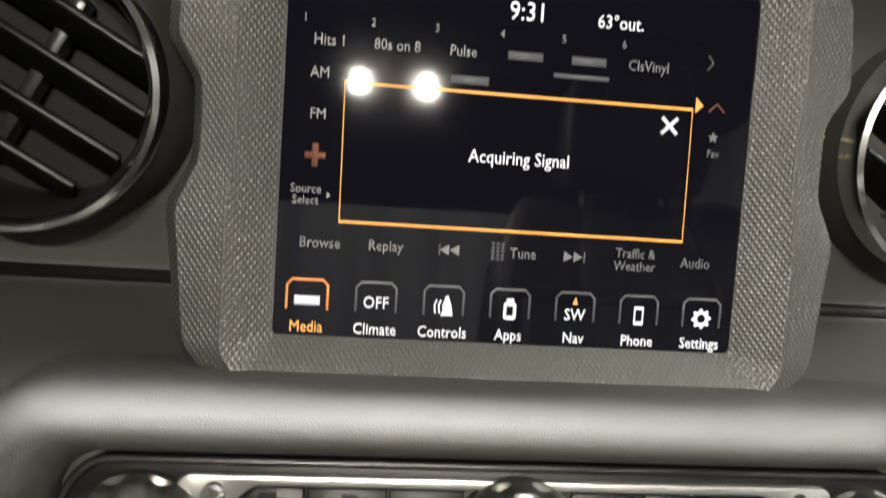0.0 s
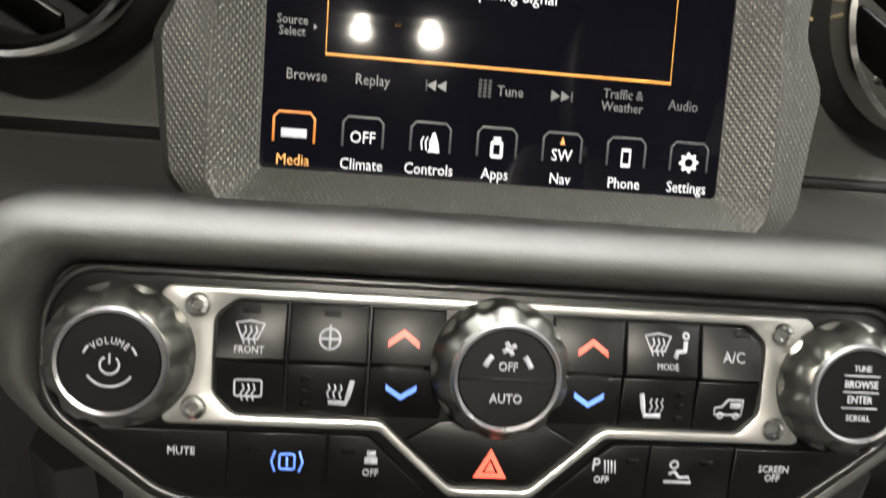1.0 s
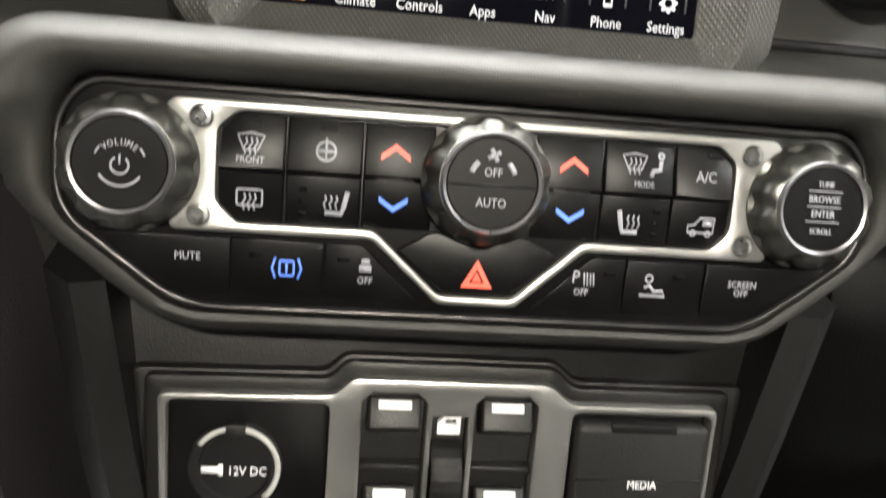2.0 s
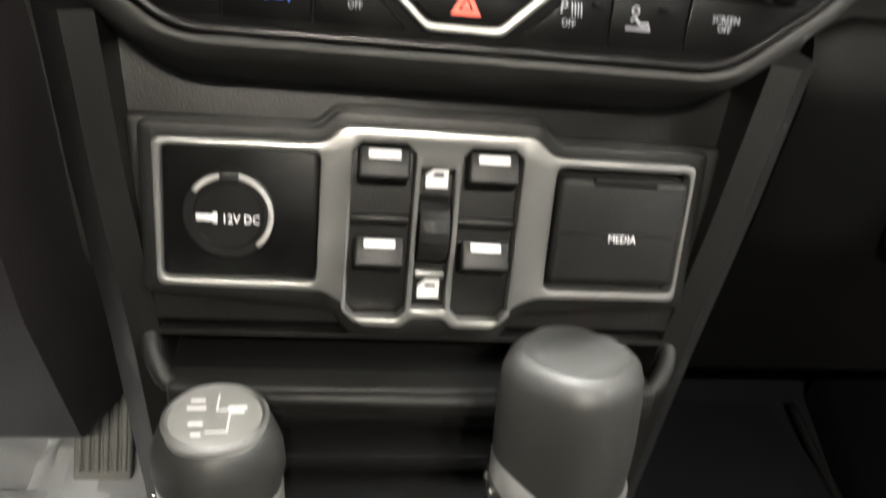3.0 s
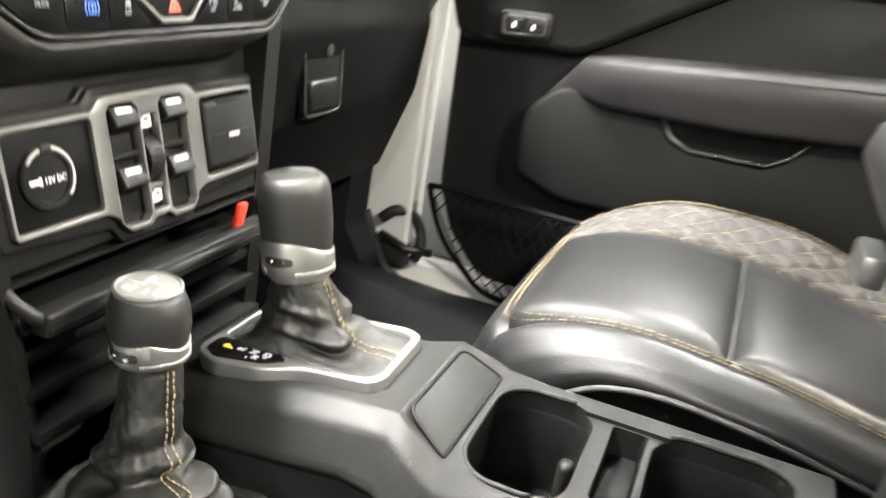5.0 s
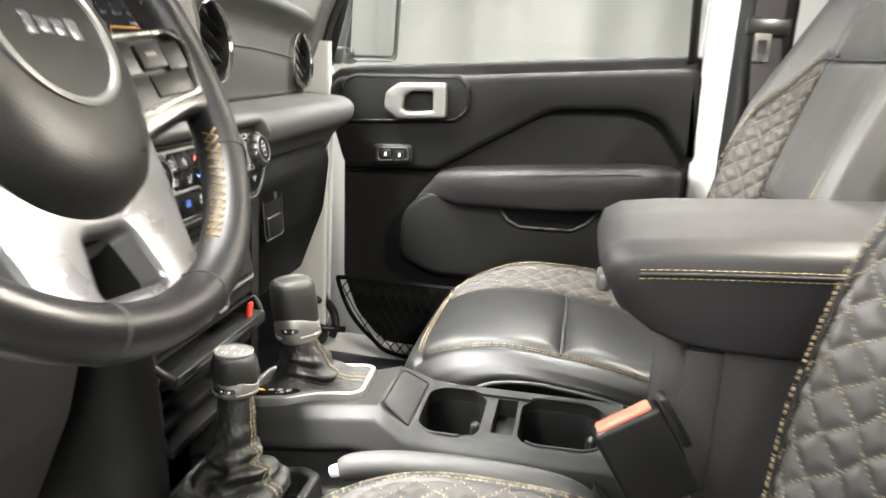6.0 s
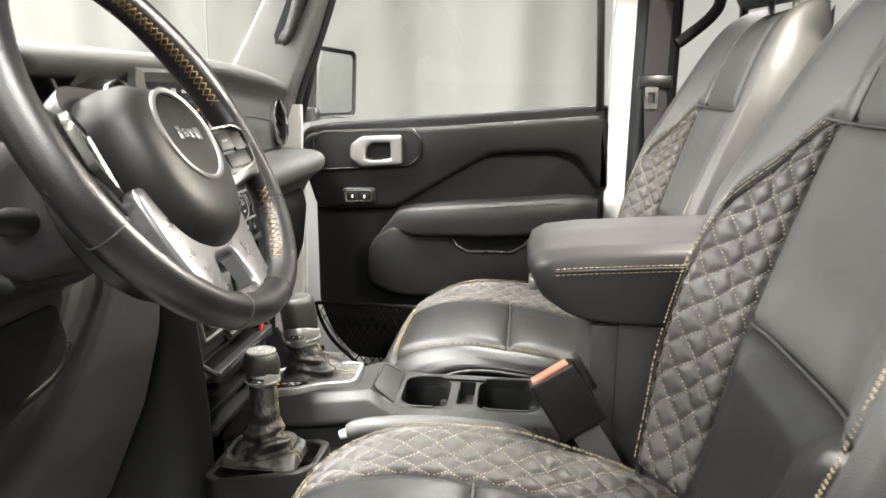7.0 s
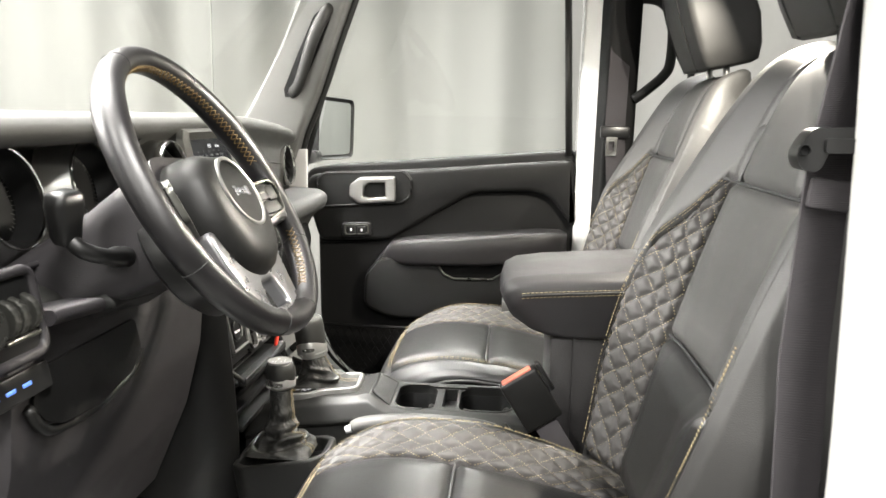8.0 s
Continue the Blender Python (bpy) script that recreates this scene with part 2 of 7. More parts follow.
# glossier copy of black_leather; the shade low on the seats darkens its colour
SHINY = mat("shaded_polished_leather", (0.009, 0.009, 0.0092), 0.34, grain=0.22, scale=800, stain=0.25, dirt=7, voronoi=True, spec=0.8, spread=0.03, wrinkle=0.28, creases=12)
BINSKIN = mat("bin_plastic", (0.026, 0.0245, 0.025), 0.55, grain=0.6, scale=420, stain=0.2, dirt=12, spec=0.35)
QUILT = mat("quilted_leather", (0.040, 0.038, 0.037), 0.52, grain=0.2, scale=900, stain=0.2, dirt=12, voronoi=True, spec=0.20)
WHEELSKIN = mat("wheel_leather", (0.0075, 0.007, 0.0075), 0.36, grain=0.16, scale=900, stain=0.25, dirt=14, voronoi=True, spec=0.6)
BOOT = mat("boot_leather", (0.013, 0.013, 0.0118), 0.48, grain=0.16, scale=1300, stain=0.25, dirt=30, voronoi=True, spec=0.45, wrinkle=0.8, creases=70)
THREAD = mat("tan_thread", (0.27, 0.215, 0.12), 0.6, stain=0.2, dirt=200)
WHEELTHREAD = mat("amber_thread", (0.17, 0.11, 0.035), 0.6, stain=0.2, dirt=200)
DARKTHREAD = mat("dark_thread", (0.02, 0.02, 0.02), 0.6)
CARPET = mat("carpet", (0.010, 0.010, 0.0125), 0.95, grain=1.0, scale=500, stain=0.35, dirt=25, sheen=0.0, spec=0.05)
RUBBER = mat("rubber", (0.010, 0.010, 0.0095), 0.5, grain=0.2, scale=500, stain=0.2, spec=0.2)
PAINT = mat("white_paint", (0.40, 0.40, 0.39), 0.25, coat=0.4, stain=0.03, dirt=4)
BELT = weave("belt_webbing", (0.042, 0.039, 0.042), 0.0015)
NET = mat("net_cord", (0.0025, 0.0025, 0.0025), 0.8, stain=0.2, dirt=100, spec=0.1)
CLOTH = mat("white_curtain", (0.37, 0.37, 0.353), 0.9, grain=0.2, scale=80, stain=0.04, dirt=1.2)
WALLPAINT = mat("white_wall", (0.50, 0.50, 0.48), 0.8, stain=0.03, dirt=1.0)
PILLARTRIM = mat("grey_trim", (0.055, 0.055, 0.052), 0.42, grain=0.2, scale=900, stain=0.12, spec=0.5)
DIM_ICON = mat("dim_orange", (0.05, 0.02, 0.01), 0.5, emit=(1.0, 0.30, 0.12), power=0.05)
# grey picked to cut light bounced off the unseen walls and ceiling
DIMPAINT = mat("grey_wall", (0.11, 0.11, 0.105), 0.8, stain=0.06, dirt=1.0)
CONCRETE = mat("concrete", (0.05, 0.05, 0.049), 0.5, grain=0.3, scale=60, stain=0.15, dirt=2)
HEADLINER = mat("headliner", (0.03, 0.03, 0.03), 0.9, grain=0.4, scale=400, stain=0.15)
ORANGE = mat("buckle_button", (0.42, 0.12, 0.08), 0.4, stain=0.1, dirt=60)
RED = mat("red_plastic", (0.6, 0.04, 0.02), 0.4, stain=0.1, dirt=60)
MIRROR = mat("mirror_glass", (0.85, 0.87, 0.87), 0.02, 1.0)
LED = mat("led_lens", (0.9, 0.9, 0.9), 0.3, emit=(1.0, 0.98, 0.95), power=60)
W_ICON = mat("lit_white", (0.20, 0.20, 0.215), 0.5, emit=(0.8, 0.8, 0.85), power=0.15)
B_ICON = mat("lit_blue", (0.1, 0.2, 0.7), 0.5, emit=(0.12, 0.28, 1.0), power=0.34)
R_ICON = mat("lit_red", (0.7, 0.08, 0.05), 0.5, emit=(1.0, 0.10, 0.05), power=0.3)
Y_ICON = mat("lit_amber", (0.35, 0.15, 0.02), 0.5, emit=(1.0, 0.43, 0.06), power=0.24)
P_LIT = mat("lit_yellow", (0.35, 0.2, 0.02), 0.5, emit=(1.0, 0.58, 0.07), power=0.5)
O_ICON = mat("lit_orange", (0.35, 0.12, 0.02), 0.5, emit=(1.0, 0.33, 0.08), power=0.28)
G_ICON = mat("dim_grey", (0.03, 0.03, 0.03), 0.5, emit=(0.3, 0.3, 0.33), power=0.10)
LIT = mat("screen_white", (0.2, 0.2, 0.2), 0.5, emit=(0.85, 0.85, 0.9), power=0.42)
PRINT = mat("white_print", (0.7, 0.7, 0.72), 0.5, stain=0.1, dirt=100)
GREY_PRINT = mat("grey_print", (0.14, 0.14, 0.13), 0.4, 0.3, stain=0.1, dirt=100)


def glass(name, tint):
    m = bpy.data.materials.new(name)
    m.use_nodes = True
    b = m.node_tree.nodes["Principled BSDF"]
    b.inputs["Base Color"].default_value = (*tint, 1)
    b.inputs["Roughness"].default_value = 0.0
    b.inputs["IOR"].default_value = 1.45
    b.inputs["Transmission Weight"].default_value = 1.0
    return m


GLASS = glass("clear_glass", (0.86, 0.88, 0.86))
CLEAR = glass("windscreen_glass", (0.93, 0.95, 0.93))
CLEAR.node_tree.nodes["Principled BSDF"].inputs["IOR"].default_value = 1.12
ARMPAD = mat("armrest_leather", (0.022, 0.021, 0.022), 0.48, grain=0.2, scale=900, stain=0.2, dirt=9, voronoi=True, spec=0.36)


FILM = glass("clear_film", (0.9, 0.92, 0.95))
FILM.node_tree.nodes["Principled BSDF"].inputs["Roughness"].default_value = 0.14
FILM.node_tree.nodes["Principled BSDF"].inputs["Transmission Weight"].default_value = 0.65
# ---- the room round the car ----
def room():
    bm = B()
    box(bm, -5.0, 3.2, -5.0, 5.0, GROUND - 0.1, GROUND)
    solid("ground", bm, CONCRETE, "dark grey smooth showroom floor under the car", "floor", "structure")
    # unseen ceiling and walls, added; the grey ones hold stray bounce light down
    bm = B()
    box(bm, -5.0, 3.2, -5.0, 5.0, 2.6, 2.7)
    solid("ceiling", bm, DIMPAINT, "unseen grey ceiling, kept dark to limit bounced light", "ceiling", "structure")
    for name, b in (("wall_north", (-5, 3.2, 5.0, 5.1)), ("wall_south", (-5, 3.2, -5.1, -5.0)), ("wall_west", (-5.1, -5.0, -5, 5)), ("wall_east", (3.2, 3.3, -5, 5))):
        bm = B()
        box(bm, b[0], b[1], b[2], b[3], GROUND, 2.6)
        solid(name, bm, WALLPAINT if name == "wall_west" else DIMPAINT, "unseen plain wall added to close the room", "wall", "structure")
    for k, (x0, y0, x1, y1) in enumerate(((2.3, -4.6, 2.3, 4.4), (2.2, 4.4, -4.4, 4.4), (2.2, -4.6, -4.4, -4.6))):
        d = Vector((x1 - x0, y1 - y0, 0))
        n = Vector((-d.y, d.x, 0)).normalized()
        count = int(d.length / 0.03)
        lines = []
        for i in range(count + 1):
            s = i / count * d.length
            w = 0.05 * math.sin(s * 9 + 1.7 * math.sin(s * 2.3 + k)) + 0.02 * math.sin(s * 23 + k)
            lines.append(Vector((x0, y0, 0)) + d * (i / count) + n * w)
        bm = B()
        rows = [[p + Vector((0, 0, z)) for p in lines] for z in (GROUND + 0.02, 0.4, 1.2, 2.0, 2.55)]
        loft(bm, rows, caps=False, closed=False)
        ob = solid("curtain", bm, CLOTH, "white floor-length curtain hanging in soft folds", "curtain", group="curtains round the bay")
        if k == 0:
            bm = B()
            tube(bm, [(2.2, 1.13, GROUND + 0.1), (2.2, 1.13, 2.5)], 0.004, 6)
            part("cord", bm, WALLPAINT, ob, "thin pale pull cord", world_space=True)
        thick = ob.modifiers.new("cloth", "SOLIDIFY")
        thick.thickness = 0.004
    # unseen fill lamps, added to brighten the cabin and the curtains
    # lamps: place, share of the power, spread, and the point that a tilted one faces
    lamps = [
        (-1.75, -0.7, 2.55, 0.30, 130, None),
        (-1.75, 1.1, 2.55, 0.15, 130, None),
        (-4.1, -1.3, 2.55, 0.30, 180, None),
        (-4.1, 1.2, 2.55, 0.30, 180, None),
        (-1.0, 2.6, 2.55, 0.45, 180, None),
        (0.8, 2.6, 2.55, 0.32, 180, None),
        (0.2, -3.4, 2.55, 0.25, 180, None),
        (1.42, -0.1, 2.55, 0.13, 60, None),
        (0.0, 1.1, 2.55, 0.58, 80, None),
        (1.2, -2.4, 2.55, 0.10, 180, None),
        # tilted fill: one for the dashboard's right side, one for the seats
        (1.85, -0.5, 1.95, 0.045, 60, (0.2, 0.33, 0.6)),
        (-0.5, 3.7, 2.05, 0.12, 60, (0.0, -0.6, 0.6)),
    ]
    for x, y, z, k, spread, aim in lamps:
        m = look((x, y, z), aim) if aim else pose(x, y, z)
        t = thing("ceiling_light", m, "unseen white panel lamp added as fill light", "lamp", group="ceiling lights")
        bm = B()
        box(bm, -0.65, 0.65, -0.2, 0.2, 0.0, 0.05, 0.01)
        part("housing", bm, WALLPAINT, t)
        for sx in (-0.5, 0.5):
            bm = B()
            top = m @ Vector((sx, 0, 0.04))
            tube(bm, [top, (top.x, top.y, 2.605)], 0.006, 6, up=(1, 0, 0))
            part("hanger", bm, SMOOTHBLACK, t, world_space=True)
        panel_light = lamp("panel_light", (1.2, 0.34), ROOM_POWER * k, (x, y, z), (x, y, 0), (1.0, 0.975, 0.93))
        panel_light.matrix_world = m @ Matrix.Translation((0, 0, -0.02))
        panel_light.data.spread = radians(spread)


# ---- the car's shell ----
def shell():
    bm = B()
    box(bm, -0.72, 0.72, -1.7, 0.62, -0.06, 0.0)
    box(bm, -0.72, 0.72, 0.62, 0.66, -0.06, 0.55)
    box(bm, -0.15, 0.16, -0.5, 0.62, 0.0, 0.10, 0.03)
    solid("floor", bm, CARPET, "dark charcoal carpet on the cabin floor", "carpet", "structure")
    bm = B()
    box(bm, -0.66, 0.66, -2.0, 0.24, 1.10, 1.15, 0.02)
    box(bm, -0.66, 0.66, 0.17, 0.26, 1.05, 1.12, 0.015)
    solid("roof", bm, HEADLINER, "black roof lining over the seats", "roof", "structure")
    for side, name in ((1, "sill_east"), (-1, "sill_west")):
        bm = B()
        outline = [(0.678, -0.05), (0.80, -0.06), (0.80, 0.02), (0.745, 0.052), (0.712, 0.046), (0.682, 0.0)]
        loft(bm, [[(side * x, y, z) for x, z in rounded(outline, 0.012)] for y in (-0.5, 0.36)])
        solid(name, bm, PAINT, "white painted door sill", "door sill", "structure")
        bm = B()
        tube(bm, spline([(side * 0.672, -0.48, 0.022), (side * 0.674, 0.10, 0.022), (side * 0.674, 0.25, 0.018), (side * 0.672, 0.32, 0.03), (side * 0.668, 0.352, 0.075), (side * 0.664, 0.375, 0.13)], 40), 0.009, 10)
        solid("door_seal", bm, RUBBER, "black rubber seal along the door sill", "seal", "structure")
        bm = B()
        if side > 0:
            hump = [(0.460, 0.0), (0.466, 0.020), (0.505, 0.043), (0.560, 0.060), (0.615, 0.058), (0.668, 0.028), (0.670, -0.04), (0.460, -0.04)]
            loft(bm, [[(x + dx * (0.67 - x) / 0.21, y, z * k) for x, z in rounded(hump, 0.014, 4)] for y, dx, k in ((-0.5, 0.02, 0.8), (-0.1, 0.02, 0.85), (0.10, 0.005, 0.95), (0.20, 0.0, 1.0), (0.30, -0.015, 1.1), (0.38, -0.01, 1.25), (0.46, 0.015, 1.45), (0.58, 0.05, 1.6))])
            solid("sill_trim", bm, SILLTRIM, "black moulded trim curving up from the mat to the sill", "sill trim", "structure")
        else:
            loft(bm, [[(side * x, y, z + (0.012 if y > 0.3 else 0.0)) for x, z in rounded([(0.52, 0.0), (0.60, 0.022), (0.645, 0.034), (0.668, 0.028), (0.670, -0.04), (0.52, -0.04)], 0.012, 4)] for y in (-0.5, 0.15, 0.28, 0.36, 0.45)])
            solid("side_carpet", bm, CARPET, "dark carpet rising to the door sill", "carpet", "structure")
        # front jamb on which the door hinges, in body colour
        bm = B()
        outline = [(0.675, 0.30), (0.80, 0.33), (0.80, 0.45), (0.675, 0.50)]
        path = [(0.0, 0.075), (0.0, 0.2), (0.0, 0.45), (0.0, 0.66)]
        loft(bm, [[(side * x, y + dy, z) for x, y in rounded(outline, 0.01)] for (dy, z) in path])
        solid("door_jamb", bm, PAINT, "white painted front door jamb", "door jamb", "structure")
        # windscreen pillar: outer skin in body colour and a black trim with a grab handle
        bm = B()
        rings = []
        for z, y0, y1 in ((0.62, 0.34, 0.53), (0.70, 0.315, 0.485), (0.80, 0.27, 0.425), (0.92, 0.225, 0.36), (1.06, 0.17, 0.295)):
            x = 0.70 - (z - 0.62) * 0.13
            rings.append([(side * a, b, z) for a, b in rounded([(x - 0.045, y0), (x + 0.01, y0 - 0.01), (x + 0.01, y1), (x - 0.05, y1 - 0.01)], 0.012)])
        loft(bm, rings)
        t = solid("pillar_trim", bm, PILLARTRIM, "dark grey grained trim of the windscreen pillar", "pillar trim", "structure")
        bm = B()
        tube(bm, spline([(side * (0.700 - (z - 0.62) * 0.13), y - 0.012, z) for z, y in ((0.63, 0.337), (0.70, 0.315), (0.80, 0.27), (0.92, 0.225), (1.05, 0.173))], 30), 0.0085, 8)
        part("edge_seal", bm, RUBBER, t, "black rubber edge seal", world_space=True)
        bm = B()
        loft(bm, [[(side * (0.652 - (z - 0.62) * 0.13 + dx), y + dy, z) for dx, dy in ((0.0, -w), (0.0, w), (0.012, w), (0.012, -w))] for z, y, w in ((0.79, 0.335, 0.010), (0.81, 0.325, 0.022), (0.90, 0.282, 0.024), (0.985, 0.243, 0.022), (1.005, 0.232, 0.010))])
        part("recess", bm, DEEP, t, "dark recess behind the handle", world_space=True)
        if side > 0:
            bm = B()
            path = spline([(0.615, 0.330, 0.80), (0.595, 0.305, 0.825), (0.575, 0.265, 0.93), (0.578, 0.235, 0.99), (0.60, 0.22, 1.01)], 16)
            tube(bm, [(p.x + 0.022, p.y, p.z) for p in path], 0.012, 10, flat=1.3)
            g = solid("grab_handle", bm, RUBBER, "black rubber grab handle on the windscreen pillar", "handle")
    for side in (1, -1):
        bm = B()
        loft(bm, [[(side * x, y, z) for y, z in rounded([(0.300, 0.50), (0.325, 0.42), (0.372, 0.26), (0.376, 0.12), (0.345, 0.075), (0.345, 0.0), (0.62, 0.0), (0.62, 0.50)], 0.012)] for x in (0.60, 0.672)])
        solid("kick_panel", bm, CARPET, "black kick panel at the side of the footwell", "kick panel", "structure")
    # B pillars
    for side in (1, -1):
        bm = B()
        y0 = -0.39 if side > 0 else -0.50
        outline = [(0.655, y0 - 0.05), (0.70, y0), (0.78, y0), (0.78, y0 - 0.13), (0.655, y0 - 0.13)]
        rings = []
        for z in (0.0, 0.5, 0.75, 1.08):
            s = 0 if z < 0.6 else (z - 0.6) * 0.10
            rings.append([(side * (x - s), y, z) for x, y in rounded(outline, 0.008)])
        loft(bm, rings)
        solid("door_pillar", bm, PAINT, "white painted pillar behind the front door", "pillar", "structure")
        bm = B()
        rings = []
        for z in (0.02, 0.5, 0.8, 1.06):
            s = 0 if z < 0.6 else (z - 0.6) * 0.10
            rings.append([(side * (x - s), y, z) for x, y in rounded([(0.632, y0 - 0.055), (0.668, y0 - 0.035), (0.668, y0 - 0.13), (0.635, y0 - 0.13)], 0.012)])
        loft(bm, rings)
        solid("pillar_cover", bm, DEEP, "black trim over the belt pillar", "pillar trim", "structure")
        # rear side: low wall, rail and window frames
        bm = B()
        box(bm, *sorted((side * 0.66, side * 0.74)), -2.0, -0.55, -0.06, 0.62, 0.01)
        box(bm, *sorted((side * 0.60, side * 0.68)), -2.0, 0.25, 1.055, 1.11, 0.015)
        box(bm, *sorted((side * 0.62, side * 0.70)), -1.42, -1.30, 0.60, 1.08, 0.01)
        box(bm, *sorted((side * 0.655, side * 0.675)), -0.66, -0.645, 0.60, 1.08, 0.003)
        solid("rear_side", bm, PLASTIC, "black rear door panel and window frame", "body side", "structure")
    bm = B()
    box(bm, -0.7, 0.7, -2.05, -2.0, -0.06, 0.62)
    box(bm, -0.7, -0.58, -2.05, -2.0, 0.62, 1.12)
    box(bm, 0.58, 0.7, -2.05, -2.0, 0.62, 1.12)
    solid("tailgate", bm, PLASTIC, "black lined tailgate with a window opening", "tailgate", "structure")
    # windscreen, with the wiper line outside it
    bm = B()
    pane(bm, [(-0.64, 0.455, 0.735), (0.64, 0.455, 0.735), (0.64, 0.23, 1.09), (-0.64, 0.23, 1.09)], 0.004, (0, 0.8, 0.6))
    ob = solid("window_1", bm, CLEAR, "clear windscreen glass above the dashboard", "windscreen", "structure", angle=5)
    ob.visible_shadow = False
    # bonnet outside
    bm = B()
    box(bm, -0.72, 0.72, 0.66, 1.6, 0.40, 0.66, 0.05)
    solid("bonnet", bm, PAINT, "white painted bonnet in front of the windscreen", "bonnet", "structure")


def sound_bar():
    t = thing("overhead_bar", (0, -0.62, 1.04), "black overhead bar with two small lit lamps", "overhead lamp")
    bm = B()
    box(bm, -0.60, 0.60, -0.06, 0.06, -0.03, 0.06, 0.02, 3)
    part("housing", bm, PLASTIC, t)
    for x in (-0.061, 0.045):
        bm = B()
        lathe(bm, [(0.004, -0.036), (0.011, -0.035), (0.012, -0.031), (0.012, -0.02)], 20, Matrix.Translation((x, 0.01, 0)))
        part("lens", bm, LED, t, "small bright round lamp lens")
        spot = lamp("reading_light", (0.014, 0.014), DOME_POWER, (x, -0.61, 1.0), (x, 0.10, 0.62), (1.0, 0.93, 0.80))
        spot.data.shape = "DISK"
    bm = B()
    lathe(bm, [(0.002, -0.034), (0.004, -0.033), (0.004, -0.02)], 12, Matrix.Translation((-0.006, 0.02, 0)))
    part("pilot_light", bm, Y_ICON, t, "tiny amber pilot light")


# ---- dashboard ----
def dash_profile(kind):
    if kind == "driver":
        return [(0.62, 0.60), (0.62, 0.70), (0.47, 0.745), (0.36, 0.748), (0.315, 0.742), (0.30, 0.725), (0.315, 0.708), (0.40, 0.70), (0.41, 0.60), (0.36, 0.565), (0.30, 0.56), (0.265, 0.545), (0.26, 0.52), (0.29, 0.49), (0.31, 0.42), (0.33, 0.30), (0.38, 0.18), (0.50, 0.12), (0.62, 0.12)]
    return [(0.62, 0.60), (0.62, 0.70), (0.47, 0.745), (0.36, 0.748), (0.315, 0.742), (0.30, 0.725), (0.322, 0.703), (0.331, 0.688), (0.329, 0.640), (0.332, 0.612), (0.338, 0.580), (0.338, 0.563), (0.25, 0.558), (0.235, 0.545), (0.238, 0.52), (0.27, 0.50), (0.30, 0.44), (0.33, 0.30), (0.40, 0.22), (0.50, 0.18), (0.62, 0.18)]


def dash_bend(x, y, z):
    """The upper dashboard dips and draws back towards the passenger's end."""
    f = max(0.0, (x - 0.12) / 0.53) ** 2 * min(1.0, max(0.0, (z - 0.585) / 0.06))
    return (x, y + 0.014 * f * min(1.0, max(0.0, (0.50 - y) / 0.1)), z - 0.034 * f)


def dashboard():
    t = thing("dashboard", (0, 0.4, 0.3), "black grained dashboard with a soft upper pad", "dashboard")
    for name, kind, xs in (("driver_side", "driver", (-0.70, -0.69, -0.66, -0.25, -0.225)), ("passenger_side", "passenger", (-0.225, -0.10, 0.12, 0.22, 0.32, 0.42, 0.50, 0.56, 0.61, 0.645, 0.662))):
        bm = B()
        rings = []
        prof = rounded(dash_profile(kind), 0.018, 4)
        for i, x in enumerate(xs):
            k = 1.0
            if (kind == "passenger" and i == len(xs) - 1) or (kind == "driver" and i == 0):
                k = 0.955
            if kind == "passenger" and i == len(xs) - 2:
                k = 0.985
            rings.append([dash_bend(x, 0.62 + (y - 0.62) * k, 0.6 + (z - 0.6) * k) for y, z in prof])
        loft(bm, rings)
        part(name, bm, SOFT, t, world_space=True, angle=30)
    # seam along the passenger's panel
    bm = B()
    tube(bm, [dash_bend(0.22 + i * 0.042, 0.3285, 0.652) for i in range(10)], 0.0015, 6)
    part("panel_seam", bm, DARKTHREAD, t, world_space=True)
    bm = B()
    tube(bm, [(-0.225, 0.3375, 0.566), (0.62, 0.3375, 0.566)], 0.0035, 8)
    part("panel_gap", bm, DEEP, t, world_space=True)
    # stitches beside the screen
    for s in (-1, 1):
        for z in (0.6412, 0.6507):
            bm = B()
            for i in range(4):
                x = s * (0.1225 + i * 0.0053) + 0.005
                tube(bm, [(x, 0.3285, z), (x + s * 0.0038, 0.3285, z)], 0.001, 6)
            part("stitching", bm, THREAD, t, "tan stitching", world_space=True)
    return t


def vent(x, z, y, size=1.0, group="dashboard air vents"):
    """A round air vent with a bright ring and slats."""
    t = thing("air_vent", pose(x, y, z, 84) @ Matrix.Diagonal((size, size, size, 1)), "round black air vent with a bright metal ring", "air vent", group)
    bm = B()
    lathe(bm, [(0.0425, -0.03), (0.048, -0.03), (0.0485, 0.0), (0.0480, 0.010), (0.0458, 0.013), (0.0435, 0.006)], 64)
    part("housing", bm, SMOOTHBLACK, t)
    bm = B()
    lathe(bm, [(0.056, -0.060), (0.0555, -0.022), (0.0530, -0.004), (0.0505, 0.006), (0.048, 0.004)], 64)
    part("pod", bm, SOFT, t, "black padded pod round the vent")
    bm = B()
    lathe(bm, [(0.0448, 0.008), (0.0462, 0.0150), (0.0480, 0.0182), (0.0500, 0.0172), (0.0508, 0.0120), (0.0506, 0.004)], 64)
    part("ring", bm, CHROME, t, "bright metal ring")
    bm = B()
    prism(bm, circle(0, 0, 0.0445), -0.03, -0.025)
    part("backing", bm, DEEP, t)
    for k, h in enumerate((-0.026, -0.009, 0.009, 0.026)):
        w = math.sqrt(0.0425 ** 2 - h * h)
        bm = B()
        box(bm, -w, w, -0.011, 0.011, -0.0014, 0.0014, 0.001, 2, pose(0, 0, -0.002, 0, 0, -30) @ Matrix.Translation((0, h, 0)) @ pose(0, 0, 0, 58, 0, 0))
        part("slat", bm, PIANO, t)
